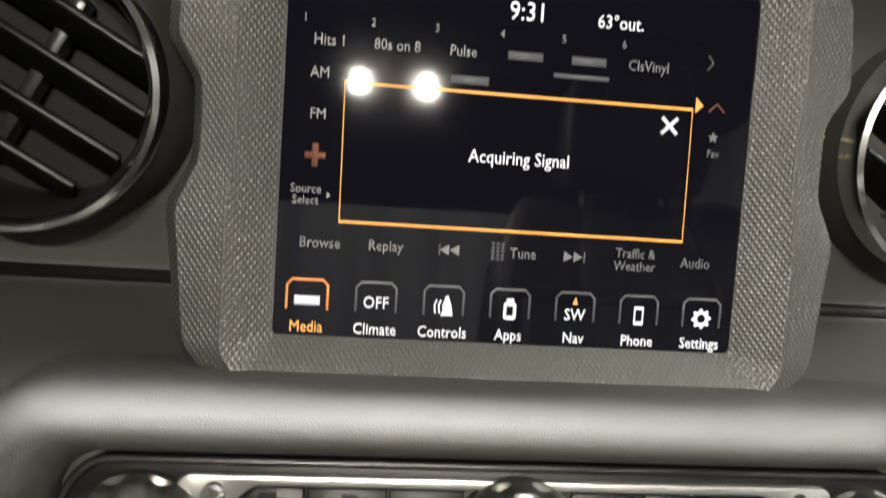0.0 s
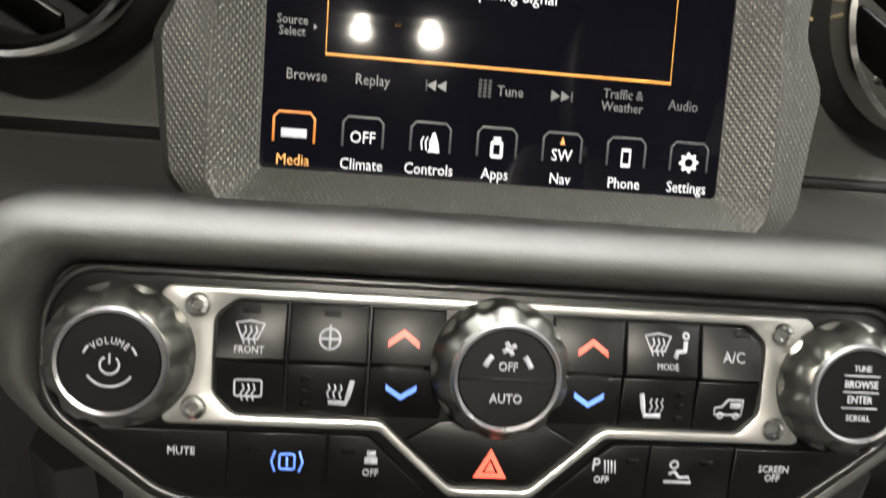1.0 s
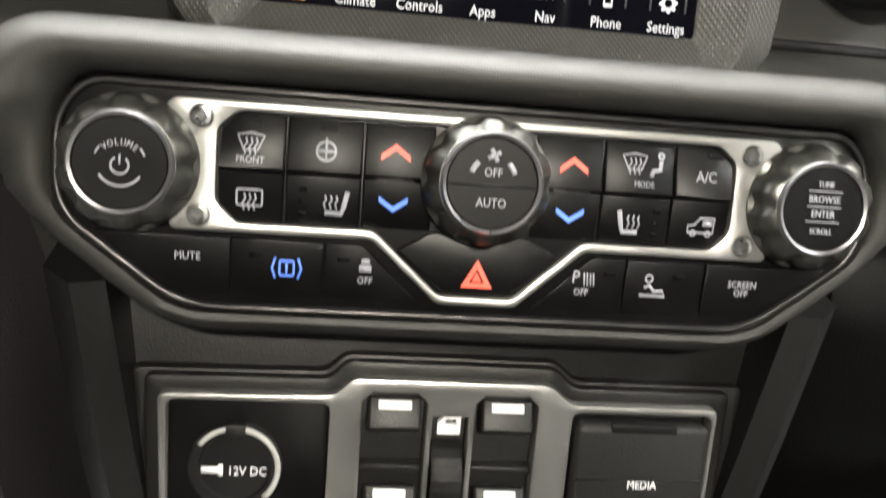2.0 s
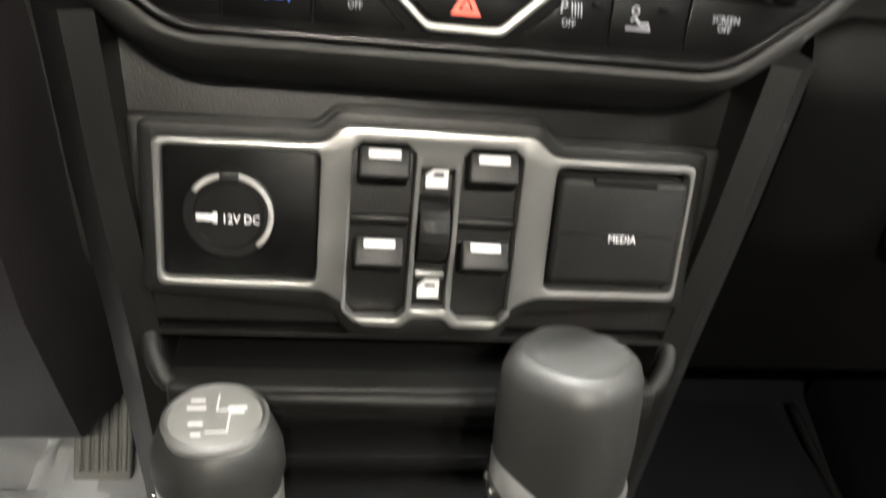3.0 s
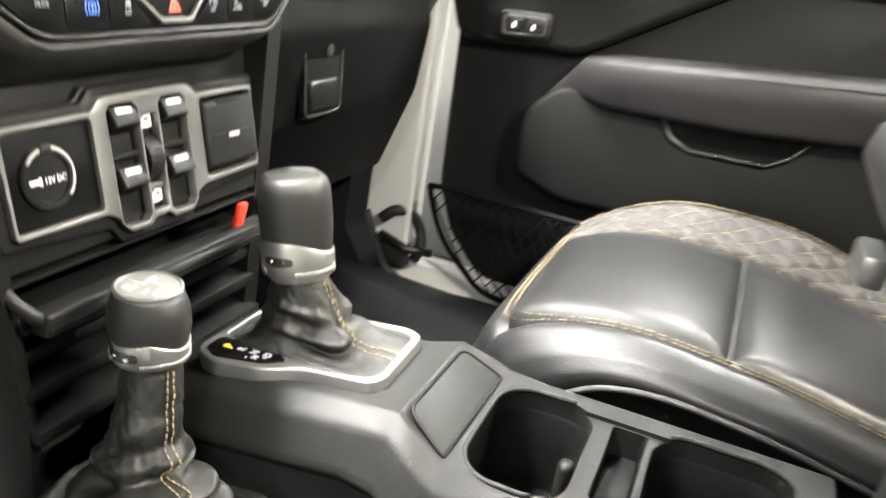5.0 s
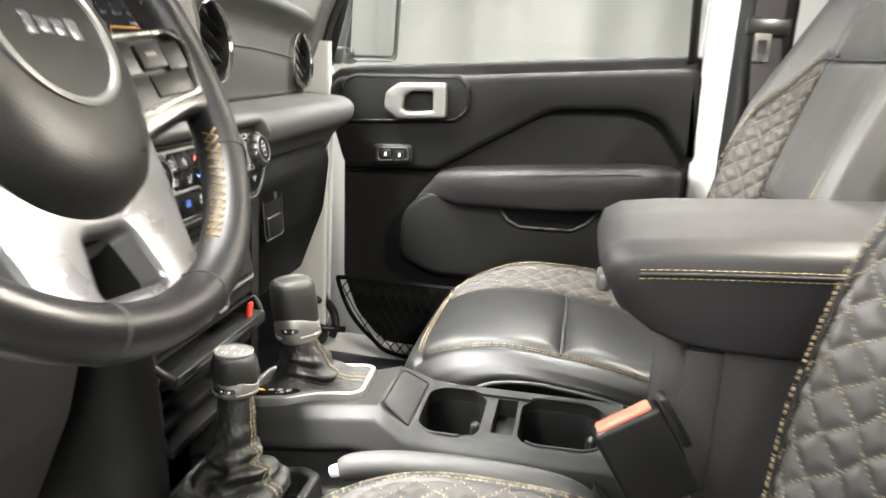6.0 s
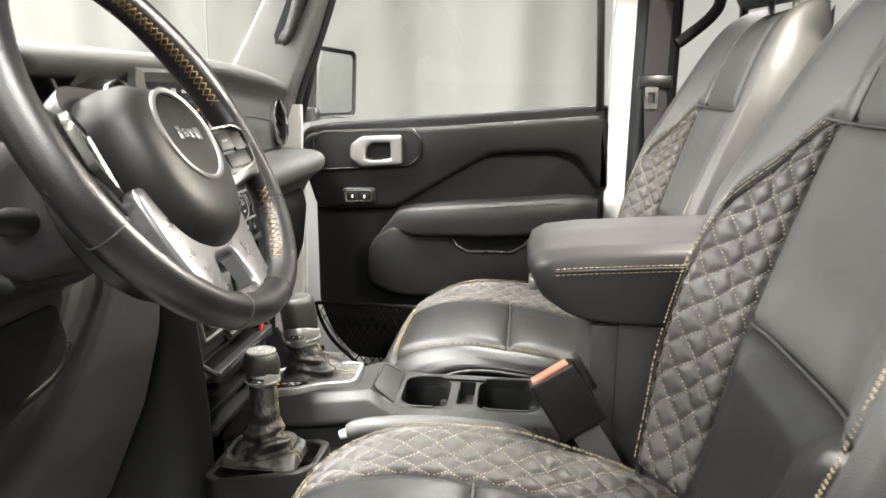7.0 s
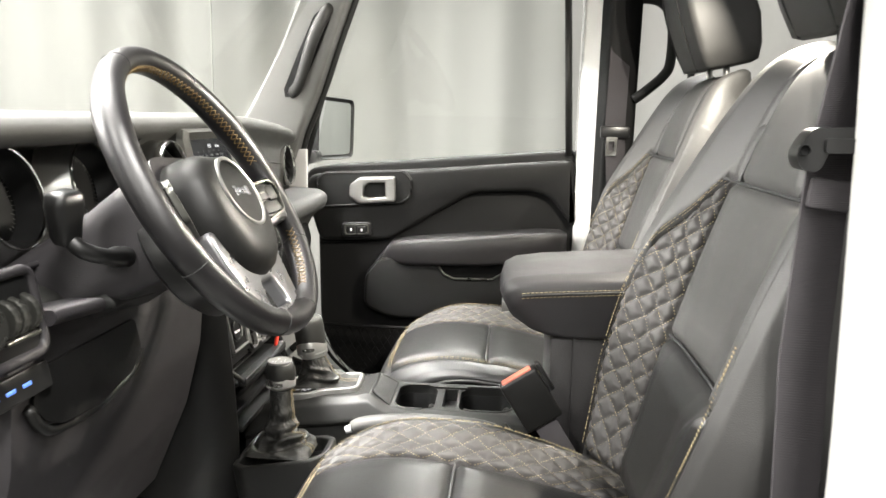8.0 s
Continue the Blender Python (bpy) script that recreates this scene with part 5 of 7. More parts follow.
# ---- levers ----
def lever(name, x, y, z_top, r, height, base, label, lean, group, shape, oval):
    """A lever with a rubber grip, a metal collar and a leather boot. base: (x, y, z) of the boot's foot."""
    t = thing(name, base, label, "gear lever", group)
    axis = Matrix.Translation((x, y, z_top)) @ pose(0, 0, 0, lean[0], lean[1], 0) @ Matrix.Diagonal((*oval, 1, 1))
    sq = lambda a, q, zz: q * (1 + 0.035 * math.cos(4 * a))
    bm = B()
    lathe(bm, [(r * 0.50, -0.0022), (r * 0.66, -0.0016), (r * 0.76, 0.0), (r * 0.84, -0.0012), *shape, (r * 0.98, -height * 0.82), (r * 0.86, -height), (r * 0.5, -height)], 48, axis, sq)
    g = part("grip", bm, GRIP, t, "black soft-touch grip", world_space=True)
    bm = B()
    def scoop(a, q, zz):
        return q * (1 + 0.03 * math.cos(4 * a))
    h = height
    n = 60
    rings = []
    for k in range(6):
        ring = []
        for i in range(n):
            a = 2 * math.pi * i / n
            lift = 0.012 * max(0.0, math.cos(a - math.pi)) ** 1.5
            zs = (-h * 0.76 + lift, -h * 0.80 + lift * 0.9, -h * 0.93, -h * 1.04, -h * 1.10, -h * 1.10)[k]
            q = (r * 0.97, r * 1.04, r * 1.03, r * 0.97, r * 0.84, r * 0.6)[k]
            q = scoop(a, q, zs)
            ring.append(axis @ Vector((q * math.cos(a), q * math.sin(a), zs)))
        rings.append(ring)
    loft(bm, rings)
    c = part("collar", bm, COLLARMETAL, t, "satin metal collar", world_space=True, angle=35)
    bm = B()
    for i in range(90):
        a = math.pi * 0.15 + i / 90 * math.pi * 1.7 + math.pi
        q = scoop(a, r * 1.0, 0)
        p = [axis @ Vector((q * 1.022 * math.cos(a), q * 1.022 * math.sin(a), -h * s)) for s in (0.945, 1.02)]
        tube(bm, p, 0.0006, 4)
    part("knurling", bm, COLLARMETAL, c, world_space=True)
    bm = B()
    rows = []
    for k in range(13):
        a = math.pi - 0.42 + k * 0.07
        v = 0.0040 * (1 - abs(k - 6) / 6 * 0.35) if 0 < k < 12 else 0.0015
        rows.append([axis @ Vector((q * math.cos(a), q * math.sin(a), -h * 0.83 + w)) for q, w in ((scoop(a, r * 1.0, 0), -v), (scoop(a, r * 1.058, 0), -v), (scoop(a, r * 1.058, 0), v), (scoop(a, r * 1.0, 0), v))])
    loft(bm, rows)
    badge = part("collar_badge", bm, DARKSILVER, c, "smoked badge plate", world_space=True)
    for s in (-0.17, 0.17):
        a = math.pi + s
        bm = B()
        p = axis @ Vector((scoop(a, r * 1.065, 0) * math.cos(a), scoop(a, r * 1.065, 0) * math.sin(a), -h * 0.83))
        lathe(bm, [(0.0018, -0.001), (0.0019, 0.0006), (0.0012, 0.0012), (0.0003, 0.0012)], 14, Matrix.Translation(p) @ pose(0, 0, 0, 0, 90, math.degrees(a)))
        part("badge_stud", bm, CHROME, c, "tiny bright stud", world_space=True)
    return t, axis


def boot(parent, axis, z_from, r_top, foot, half_x, half_y, folds, seed, stitch_side, key, crush, slope=0.0):
    """A gathered leather boot: a slack sleeve under the collar that slumps in folds on to its frame."""
    top = axis @ Vector((0, 0, z_from))
    foot = Vector(foot)
    n, rows = 112, 64
    off = Vector((seed * 3.1, seed * 1.7, seed * 0.9))
    # key: way down, width from sleeve to frame, height from collar to frame; crush: where and how deep the front creases
    rings = []
    for k in range(rows):
        f = k / (rows - 1)
        for p, q in zip(key, key[1:]):
            if f <= q[0] + 1e-9:
                u = (f - p[0]) / (q[0] - p[0])
                w, h = p[1] + (q[1] - p[1]) * u, p[2] + (q[2] - p[2]) * u
                break
        c = top.lerp(foot, h)
        drift = top.lerp(foot, min(1.0, h * 0.5 + w * 0.5))
        c.x, c.y = drift.x, drift.y
        c.z = top.z + (foot.z - top.z) * h
        ring = []
        for i in range(n):
            a = 2 * math.pi * i / n
            p = 2 + 4 * w
            e = 1.0 / (abs(math.cos(a)) ** p + abs(math.sin(a)) ** p) ** (1 / p)
            d = Vector((math.cos(a), math.sin(a), 0))
            q = Vector((c.x + d.x * 0.03, c.y + d.y * 0.03, c.z))
            soft = noise.noise(q * 22 + off)
            crease = 1 - 2.4 * abs(noise.noise(Vector((q.x * 26, q.y * 26, q.z * 48)) + off * 2))
            fine = 1 - 2 * abs(noise.noise(q * 90 + off))
            mask = math.sin(math.pi * min(1.0, f * 1.02)) ** 0.6 if f < 0.985 else 0.0
            fold = folds * mask * (0.40 * soft + (0.16 + 0.75 * w) * max(-0.8, crease) + (0.12 + 0.40 * w) * fine)
            lift = 0.016 * w * (1 - w) * 4 * (noise.noise(q * 20 + off * 3) + 0.1) if f < 0.985 else 0.0
            fold += 0.0055 * min(1.0, w * 3) * (1 - w) * math.sin(5 * a + seed + 4 * f)
            for at, turn, deep in crush:
                near = math.exp(-((f - at) / 0.05) ** 2) - 0.55 * math.exp(-((f - at + 0.10) / 0.055) ** 2)
                away = (a - turn + math.pi) % (2 * math.pi) - math.pi
                fold -= deep * near * math.exp(-(away / 0.9) ** 2)
            ring.append(c + Vector((((r_top + (half_x - r_top) * w) * e + fold) * d.x, ((r_top + (half_y - r_top) * w) * e + fold) * d.y, fold * 0.35 + lift)))
        for p in ring:
            p.z -= slope * w * (p.y - foot.y)
        rings.append(ring)
    bm = B()
    loft(bm, rings, caps=False)
    b = part("boot", bm, BOOT, parent, "creased black leather boot", world_space=True, angle=80)
    for side in (-2, 2):
        bm = B()
        idx = int((stitch_side / (2 * math.pi)) * n) % n
        line = [rings[k][(idx + side) % n] + Vector((math.cos(stitch_side), math.sin(stitch_side), 0.5)) * 0.0019 for k in range(rows)]
        way = [0.0]
        for p, q in zip(line, line[1:]):
            way.append(way[-1] + (q - p).length)
        place = lambda d: next(line[k].lerp(line[k + 1], (d - way[k]) / max(1e-6, way[k + 1] - way[k])) for k in range(rows - 1) if d <= way[k + 1] + 1e-9)
        for i in range(int(way[-1] / 0.0050)):
            tube(bm, [place(i * 0.0050 + 0.0040 * k / 3) for k in range(4)], [0.0003, 0.00062, 0.00062, 0.0003], 5)
        part("stitching", bm, THREAD, b, "row of tan stitching", world_space=True)
    return b


def shifter():
    t, axis = lever("shift_lever", 0.0445, 0.140, 0.382, 0.0285, 0.070, (0.052, 0.10, 0.255), "automatic shift lever with black grip, metal collar and leather boot", (-8, -1.5), "levers", [(0.0266, -0.0035), (0.0286, -0.009), (0.0292, -0.019), (0.0294, -0.036)], (0.90, 0.93))
    boot(t, axis, -0.072, 0.0185, (0.0545, 0.109, 0.2520), 0.0415, 0.065, 0.0062, 3, 4.7, [(0.0, 0.0, 0.0), (0.25, 0.06, 0.26), (0.45, 0.15, 0.50), (0.62, 0.28, 0.72), (0.74, 0.45, 0.86), (0.83, 0.64, 0.93), (0.92, 0.86, 0.97), (1.0, 1.0, 1.0)], [(0.72, 4.0, 0.010), (0.50, 3.3, 0.005), (0.60, 5.6, 0.004), (0.82, 4.6, 0.004)], 0.105)
    # frame and gear display
    out = rounded([(0.000, 0.184), (0.080, 0.184), (0.099, 0.170), (0.102, 0.054), (0.092, 0.041), (0.018, 0.037), (0.007, 0.046), (0.004, 0.098), (-0.009, 0.122), (-0.014, 0.165)], 0.010, 5)
    inn = rounded([(0.026, 0.177), (0.077, 0.178), (0.092, 0.166), (0.0955, 0.058), (0.087, 0.048), (0.022, 0.044), (0.013, 0.052), (0.013, 0.102), (0.023, 0.128)], 0.008, 5)
    tilt = Matrix.Translation((0, 0.1, 0.2545)) @ pose(0, 0, 0, -6) @ Matrix.Translation((0, -0.1, 0))
    bm = B()
    prism(bm, out, -0.010, 0.002, [inn], 0.0022, 3, tilt)
    f = part("frame", bm, SILVER, t, "satin silver frame", world_space=True)
    bm = B()
    prism(bm, rounded([(0.001, 0.176), (0.020, 0.176), (0.0185, 0.130), (0.008, 0.111), (-0.003, 0.125), (-0.008, 0.163)], 0.005), 0.0, 0.0032, (), 0.0006, 2, tilt)
    d = part("gear_display", bm, PIANO, t, "glossy black display of the gear positions", world_space=True)
    tx = tilt @ Matrix.Translation((0.0080, 0.1605, 0.0034)) @ pose(0, 0, 0, 0, 0, -4)
    bm = B()
    words(bm, "P", 0, 0, 0, 0.0105, tx, bold=0.0004)
    part("lit_letter", bm, P_LIT, d, "amber lit letter", world_space=True)
    bm = B()
    for i, ch in enumerate("RND"):
        words(bm, ch, 0.0008 * (i + 1), -0.0112 * (i + 1), 0, 0.0085, tx, bold=0.0003)
    for i, ch in enumerate("-M+"):
        words(bm, ch, -0.0078 + 0.003 * i, -0.0275 - 0.0065 * (i - 1), 0, 0.0066, tx, bold=0.0003)
    part("gear_lettering", bm, W_ICON, d, world_space=True)
    return t


def transfer_lever():
    t, axis = lever("transfer_lever", -0.087, 0.153, 0.336, 0.0255, 0.042, (-0.09, 0.11, 0.10), "transfer case lever with round black grip, metal collar and leather boot", (-1, -2), "levers", [(0.0238, -0.004), (0.0266, -0.012), (0.0275, -0.022)], (0.92, 0.93))
    boot(t, axis, -0.044, 0.0175, (-0.108, 0.146, 0.188), 0.041, 0.056, 0.0095, 8, 4.5, [(0.0, 0.0, 0.0), (0.28, 0.03, 0.36), (0.46, 0.08, 0.62), (0.56, 0.16, 0.77), (0.64, 0.36, 0.84), (0.70, 0.48, 0.91), (0.77, 0.58, 0.95), (0.84, 0.74, 0.92), (0.92, 0.90, 0.95), (1.0, 1.0, 1.0)], [(0.56, 4.7, 0.013), (0.72, 4.0, 0.013), (0.66, 5.6, 0.011), (0.42, 3.6, 0.006), (0.82, 4.9, 0.010), (0.60, 2.6, 0.010)])
    bm = B()
    cap = axis
    lathe(bm, [(0.0215, -0.003), (0.0213, 0.0012), (0.0190, 0.0018), (0.002, 0.0018)], 40, cap)
    c = part("cap", bm, CAPMETAL, t, "grey cap with a shift pattern", world_space=True)
    bm = B()
    lathe(bm, [(0.0215, 0.0), (0.0222, 0.0016), (0.0205, 0.0026), (0.0192, 0.0018)], 40, cap)
    part("cap_ring", bm, SILVER, c, world_space=True)
    bm = B()
    for x, y, w in ((-0.0085, 0.0105, 0.003), (-0.0085, 0.0055, 0.004), (0.0085, 0.0055, 0.004), (0.0085, 0.003, 0.003), (-0.0075, -0.0045, 0.003), (-0.0065, -0.011, 0.002)):
        box(bm, x - w, x + w, y - 0.0008, y + 0.0008, 0.0016, 0.0020, 0.0, 1, cap)
    for x0, x1, y0, y1 in ((-0.0003, 0.0003, 0.004, 0.014), (-0.0003, 0.0060, 0.0037, 0.0043), (0.0054, 0.0060, -0.0095, 0.004), (-0.003, 0.0060, -0.0098, -0.0092)):
        box(bm, x0, x1, y0, y1, 0.0016, 0.0020, 0.0, 1, cap)
    part("shift_pattern", bm, PRINT, c, world_space=True)
    out = rounded([(-0.146, 0.222), (-0.072, 0.222), (-0.056, 0.200), (-0.056, 0.080), (-0.074, 0.058), (-0.146, 0.058), (-0.166, 0.080), (-0.166, 0.200)], 0.008, 4)
    inn = [((x + 0.111) * 0.82 - 0.111, (y - 0.140) * 0.86 + 0.140) for x, y in out]
    bm = B()
    prism(bm, out, -0.14, 0.004, [inn], 0.004, 3, Matrix.Translation((0, 0.1, 0.190)) @ pose(0, 0, 0, -10) @ Matrix.Translation((0, -0.1, 0)))
    part("boot_frame", bm, CONSOLE, t, world_space=True)
    return t


def hand_brake():
    t = thing("parking_brake", (-0.115, -0.15, 0.12), "black parking brake lever with a pale release button", "parking brake")
    bm = B()
    path = spline([(-0.113, -0.25, 0.222), (-0.115, -0.20, 0.246), (-0.117, -0.114, 0.252), (-0.120, -0.04, 0.250), (-0.122, 0.005, 0.244), (-0.123, 0.02, 0.238)], 24)
    tube(bm, path, [0.012 + 0.004 * math.sin(i / 23 * 3) for i in range(24)], 14, flat=0.95)
    g = part("grip", bm, LEATHER, t, "black leather grip", world_space=True)
    bm = B()
    tube(bm, [(-0.123, 0.018, 0.240), (-0.1245, 0.032, 0.235)], [0.0075, 0.006], 14)
    part("release_button", bm, PRINT, t, "pale release button", world_space=True)
    bm = B()
    rings = []
    for f in range(8):
        u = f / 7
        c = Vector((-0.112, -0.245 - u * 0.03, 0.237 - u * 0.14))
        rr = 0.016 + 0.03 * u + 0.004 * math.sin(u * 20)
        rings.append([c + Vector((rr * 0.8 * math.cos(a), rr * math.sin(a) * 0.9, 0.02 * math.sin(a))) for a in [2 * math.pi * i / 24 for i in range(24)]])
    loft(bm, rings)
    part("gaiter", bm, BOOT, t, "folded leather gaiter", world_space=True)
    return t


def buckle():
    t = thing("belt_buckle", pose(-0.176, -0.278, 0.309, -32, 0, 8), "black seat belt buckle with an orange release button", "belt buckle")
    bm = B()
    box(bm, -0.012, 0.012, -0.0315, 0.0315, -0.026, 0.062, 0.005, 3)
    c = part("case", bm, PLASTIC, t)
    bm = B()
    box(bm, -0.0085, 0.0085, -0.024, 0.026, 0.058, 0.0645, 0.002, 2)
    part("button", bm, ORANGE, t, "orange release button")
    bm = B()
    box(bm, -0.010, 0.010, -0.041, -0.0325, 0.015, 0.066, 0.003, 2)
    part("guide", bm, SMOOTHBLACK, t)
    bm = B()
    box(bm, -0.004, 0.004, -0.018, 0.018, -0.16, -0.03, 0.001)
    part("strap", bm, BELT, t)
    return t


# ---- seats ----
def section(kind, a):
    """Cross-section of a seat: a from -1 to 1 gives the sideways offset and the height over the middle."""
    key = [(0.0, 0.0, 0.0), (0.30, 0.080, 0.001), (0.48, 0.128, 0.008), (0.62, 0.155, 0.032), (0.76, 0.190, 0.062), (0.84, 0.212, 0.068), (0.90, 0.230, 0.055), (0.95, 0.242, 0.020), (1.0, 0.245, -0.075)]
    if kind == "back" and a < 0:
        key = [(0.0, 0.0, 0.0), (0.30, 0.080, 0.0), (0.48, 0.128, 0.004), (0.62, 0.155, 0.014), (0.76, 0.190, 0.030), (0.84, 0.212, 0.033), (0.90, 0.230, 0.022), (0.95, 0.242, -0.010), (1.0, 0.245, -0.085)]
    if kind == "cushion":
        key = [(p, x, h * 0.55 if h > 0 else h) for p, x, h in key]
        if a < 0:
            key = [(0.0, 0.0, 0.0), (0.30, 0.080, -0.001), (0.48, 0.128, -0.002), (0.55, 0.143, -0.006), (0.65, 0.160, -0.011), (0.78, 0.178, -0.019), (0.90, 0.187, -0.027), (1.0, 0.189, -0.036)]
    s = -1 if a < 0 else 1
    q = min(abs(a), 1.0)
    for (a0, x0, h0), (a1, x1, h1) in zip(key, key[1:]):
        if q <= a1:
            f = (q - a0) / (a1 - a0)
            f = f * f * (3 - 2 * f) * 0.35 + f * 0.65
            return s * (x0 + (x1 - x0) * f), h0 + (h1 - h0) * f
    return s * key[-1][1], key[-1][2]


@lru_cache(maxsize=20000)
def spine(kind, b):
    """Middle line of the cushion or the back: place (y, z), outward direction, width and bolster factors."""
    if kind == "cushion":
        key = [(0.0, 0.064, 0.10), (0.08, 0.076, 0.162), (0.16, 0.053, 0.220), (0.24, -0.002, 0.250), (0.32, -0.05, 0.261), (0.40, -0.10, 0.265), (0.60, -0.22, 0.252), (0.80, -0.34, 0.226), (1.0, -0.46, 0.200)]
        wide = [(0.0, 0.88), (0.10, 0.93), (0.25, 0.98), (0.5, 1.0), (1.0, 0.98)]
        high = [(0.0, 0.10), (0.12, 0.14), (0.25, 0.24), (0.40, 0.66), (0.58, 0.92), (0.75, 0.75), (0.9, 0.42), (1.0, 0.3)]
    else:
        key = [(0.0, -0.400, 0.245), (0.15, -0.435, 0.345), (0.35, -0.470, 0.475), (0.60, -0.520, 0.635), (0.78, -0.556, 0.745), (0.88, -0.582, 0.805), (0.94, -0.608, 0.838), (1.0, -0.665, 0.850)]
        wide = [(0.0, 0.64), (0.10, 0.78), (0.20, 0.90), (0.32, 0.985), (0.5, 1.01), (0.7, 0.98), (0.85, 0.88), (0.94, 0.76), (1.0, 0.68)]
        high = [(0.0, 0.8), (0.2, 1.05), (0.5, 1.0), (0.68, 0.62), (0.8, 0.42), (0.92, 0.28), (1.0, 0.20)]

    def lerp(tab, q):
        for p, r in zip(tab, tab[1:]):
            if q <= r[0]:
                f = (q - p[0]) / (r[0] - p[0])
                return [u + (v - u) * f for u, v in zip(p[1:], r[1:])]
        return list(tab[-1][1:])

    def soft(tab, q, d=0.05):
        vals = [lerp(tab, min(1, max(0, q + k * d / 2))) for k in (-2, -1, 0, 1, 2)]
        return [sum(v[i] * w for v, w in zip(vals, (1, 2, 3, 2, 1))) / 9 for i in range(len(vals[0]))]

    y, z = soft(key, b)
    e = 0.01
    y0, z0 = soft(key, max(0, b - e))
    y1, z1 = soft(key, min(1, b + e))
    ty, tz = y1 - y0, z1 - z0
    l = math.hypot(ty, tz) or 1
    ny, nz = (tz / l, -ty / l) if kind != "cushion" else (tz / l, -ty / l)
    return y, z, ny, nz, soft(wide, b)[0], soft(high, b)[0]


def crest(b):
    """Outer edge of the quilting on the back."""
    return 0.825 - 0.30 * max(0.0, (b - 0.34) / 0.325) ** 1.7


def seat_point(kind, a, b, lift=0.0):
    x, h = section(kind, a)
    y, z, ny, nz, w, k = spine(kind, b)
    h = h * k if h > 0 else h
    if kind == "cushion" and b < 0.36:
        # the front corners are rounded off
        v = (0.36 - b) / 0.36
        y -= 0.034 * abs(a) ** 3.6 * v ** 1.2
        h -= 0.012 * abs(a) ** 4 * v
    if kind == "cushion" and a < 0 and b < 0.5:
        # the inner flank is drawn down towards the front
        h -= 0.07 * abs(a) ** 4 * (1 - b / 0.5) ** 1.4
    return Vector((x * w, y + (h + lift) * ny, z + (h + lift) * nz))


def seat_normal(kind, a, b):
    e = 0.004
    u = seat_point(kind, min(1, a + e), b) - seat_point(kind, max(-1, a - e), b)
    v = seat_point(kind, a, min(1, b + e)) - seat_point(kind, a, max(0, b - e))
    n = u.cross(v)
    if n.length < 1e-9:
        return Vector((0, 0, 1))
    n.normalize()
    y, z, ny, nz, w, k = spine(kind, b)
    x, h = section(kind, a)
    ref = Vector((0.6 * x / 0.2 * (1 if abs(a) > 0.82 else -0.2), ny, nz))
    return n if n.dot(ref) > 0 else -n


# pattern of the quilting in a, b: cells per unit
CELLS = {"cushion": (17.0, 32.0), "back": (17.0, 38.0)}


def quilt_lift(kind, a, b):
    """Padding between the quilting lines."""
    ka, kb = CELLS[kind]
    p, q = abs(a) * ka * 0.5 + b * kb * 0.5, abs(a) * ka * 0.5 - b * kb * 0.5
    dp, dq = abs(p - math.floor(p + 0.5)), abs(q - math.floor(q + 0.5))
    d = min(dp, dq) * 2
    return 0.0048 * (1 - (1 - min(1, d * 1.15)) ** 2.4) - 0.002


def panel(kind, a0, a1, b0, b1, na, nb, edge=0.02, puff=0.0, quilt=False, inside=None):
    """A leather panel on a seat, its edges tucked into the seams."""
    bm = B()
    grid = []
    for j in range(nb + 1):
        row = []
        b = b0 + (b1 - b0) * j / nb
        for i in range(na + 1):
            f = i / na
            lo, hi = (a0, a1) if not callable(a0) else (a0(b), a1(b))
            a = lo + (hi - lo) * f
            da = min(f, 1 - f) * abs(hi - lo) * 0.25
            db = min(j / nb, 1 - j / nb) * (b1 - b0) * 0.5
            d = min(da, db)
            tuck = -0.009 * max(0.0, 1 - d / 0.011) ** 2
            lift = tuck + puff * min(1, d / 0.03)
            if quilt:
                lift += quilt_lift(kind, a, b) * min(1, d / 0.004 + 0.15)
            p = seat_point(kind, a, b) + seat_normal(kind, a, b) * lift
            row.append(bm.verts.new(p))
        grid.append(row)
    for r, s in zip(grid, grid[1:]):
        for i in range(na):
            bm.faces.new((r[i], r[i + 1], s[i + 1], s[i]))
    bmesh.ops.recalc_face_normals(bm, faces=bm.faces[:])
    return bm


def seam_line(bm, kind, line, step=0.0062, r=0.0008, lift=0.001, fill=0.72, padded=False):
    """Single stitches along a line of (a, b) on a seat."""
    pts = [seat_point(kind, a, b) + seat_normal(kind, a, b) * (lift + (quilt_lift(kind, a, b) if padded else 0)) for a, b in line]
    acc = 0.0
    for p, q in zip(pts, pts[1:]):
        l = (q - p).length
        while acc < l:
            f, g = acc / l, min(1.0, (acc + step * fill) / l)
            if g > f:
                tube(bm, [p.lerp(q, f), p.lerp(q, g)], r, 5)
            acc += step
        acc -= l
    return bm


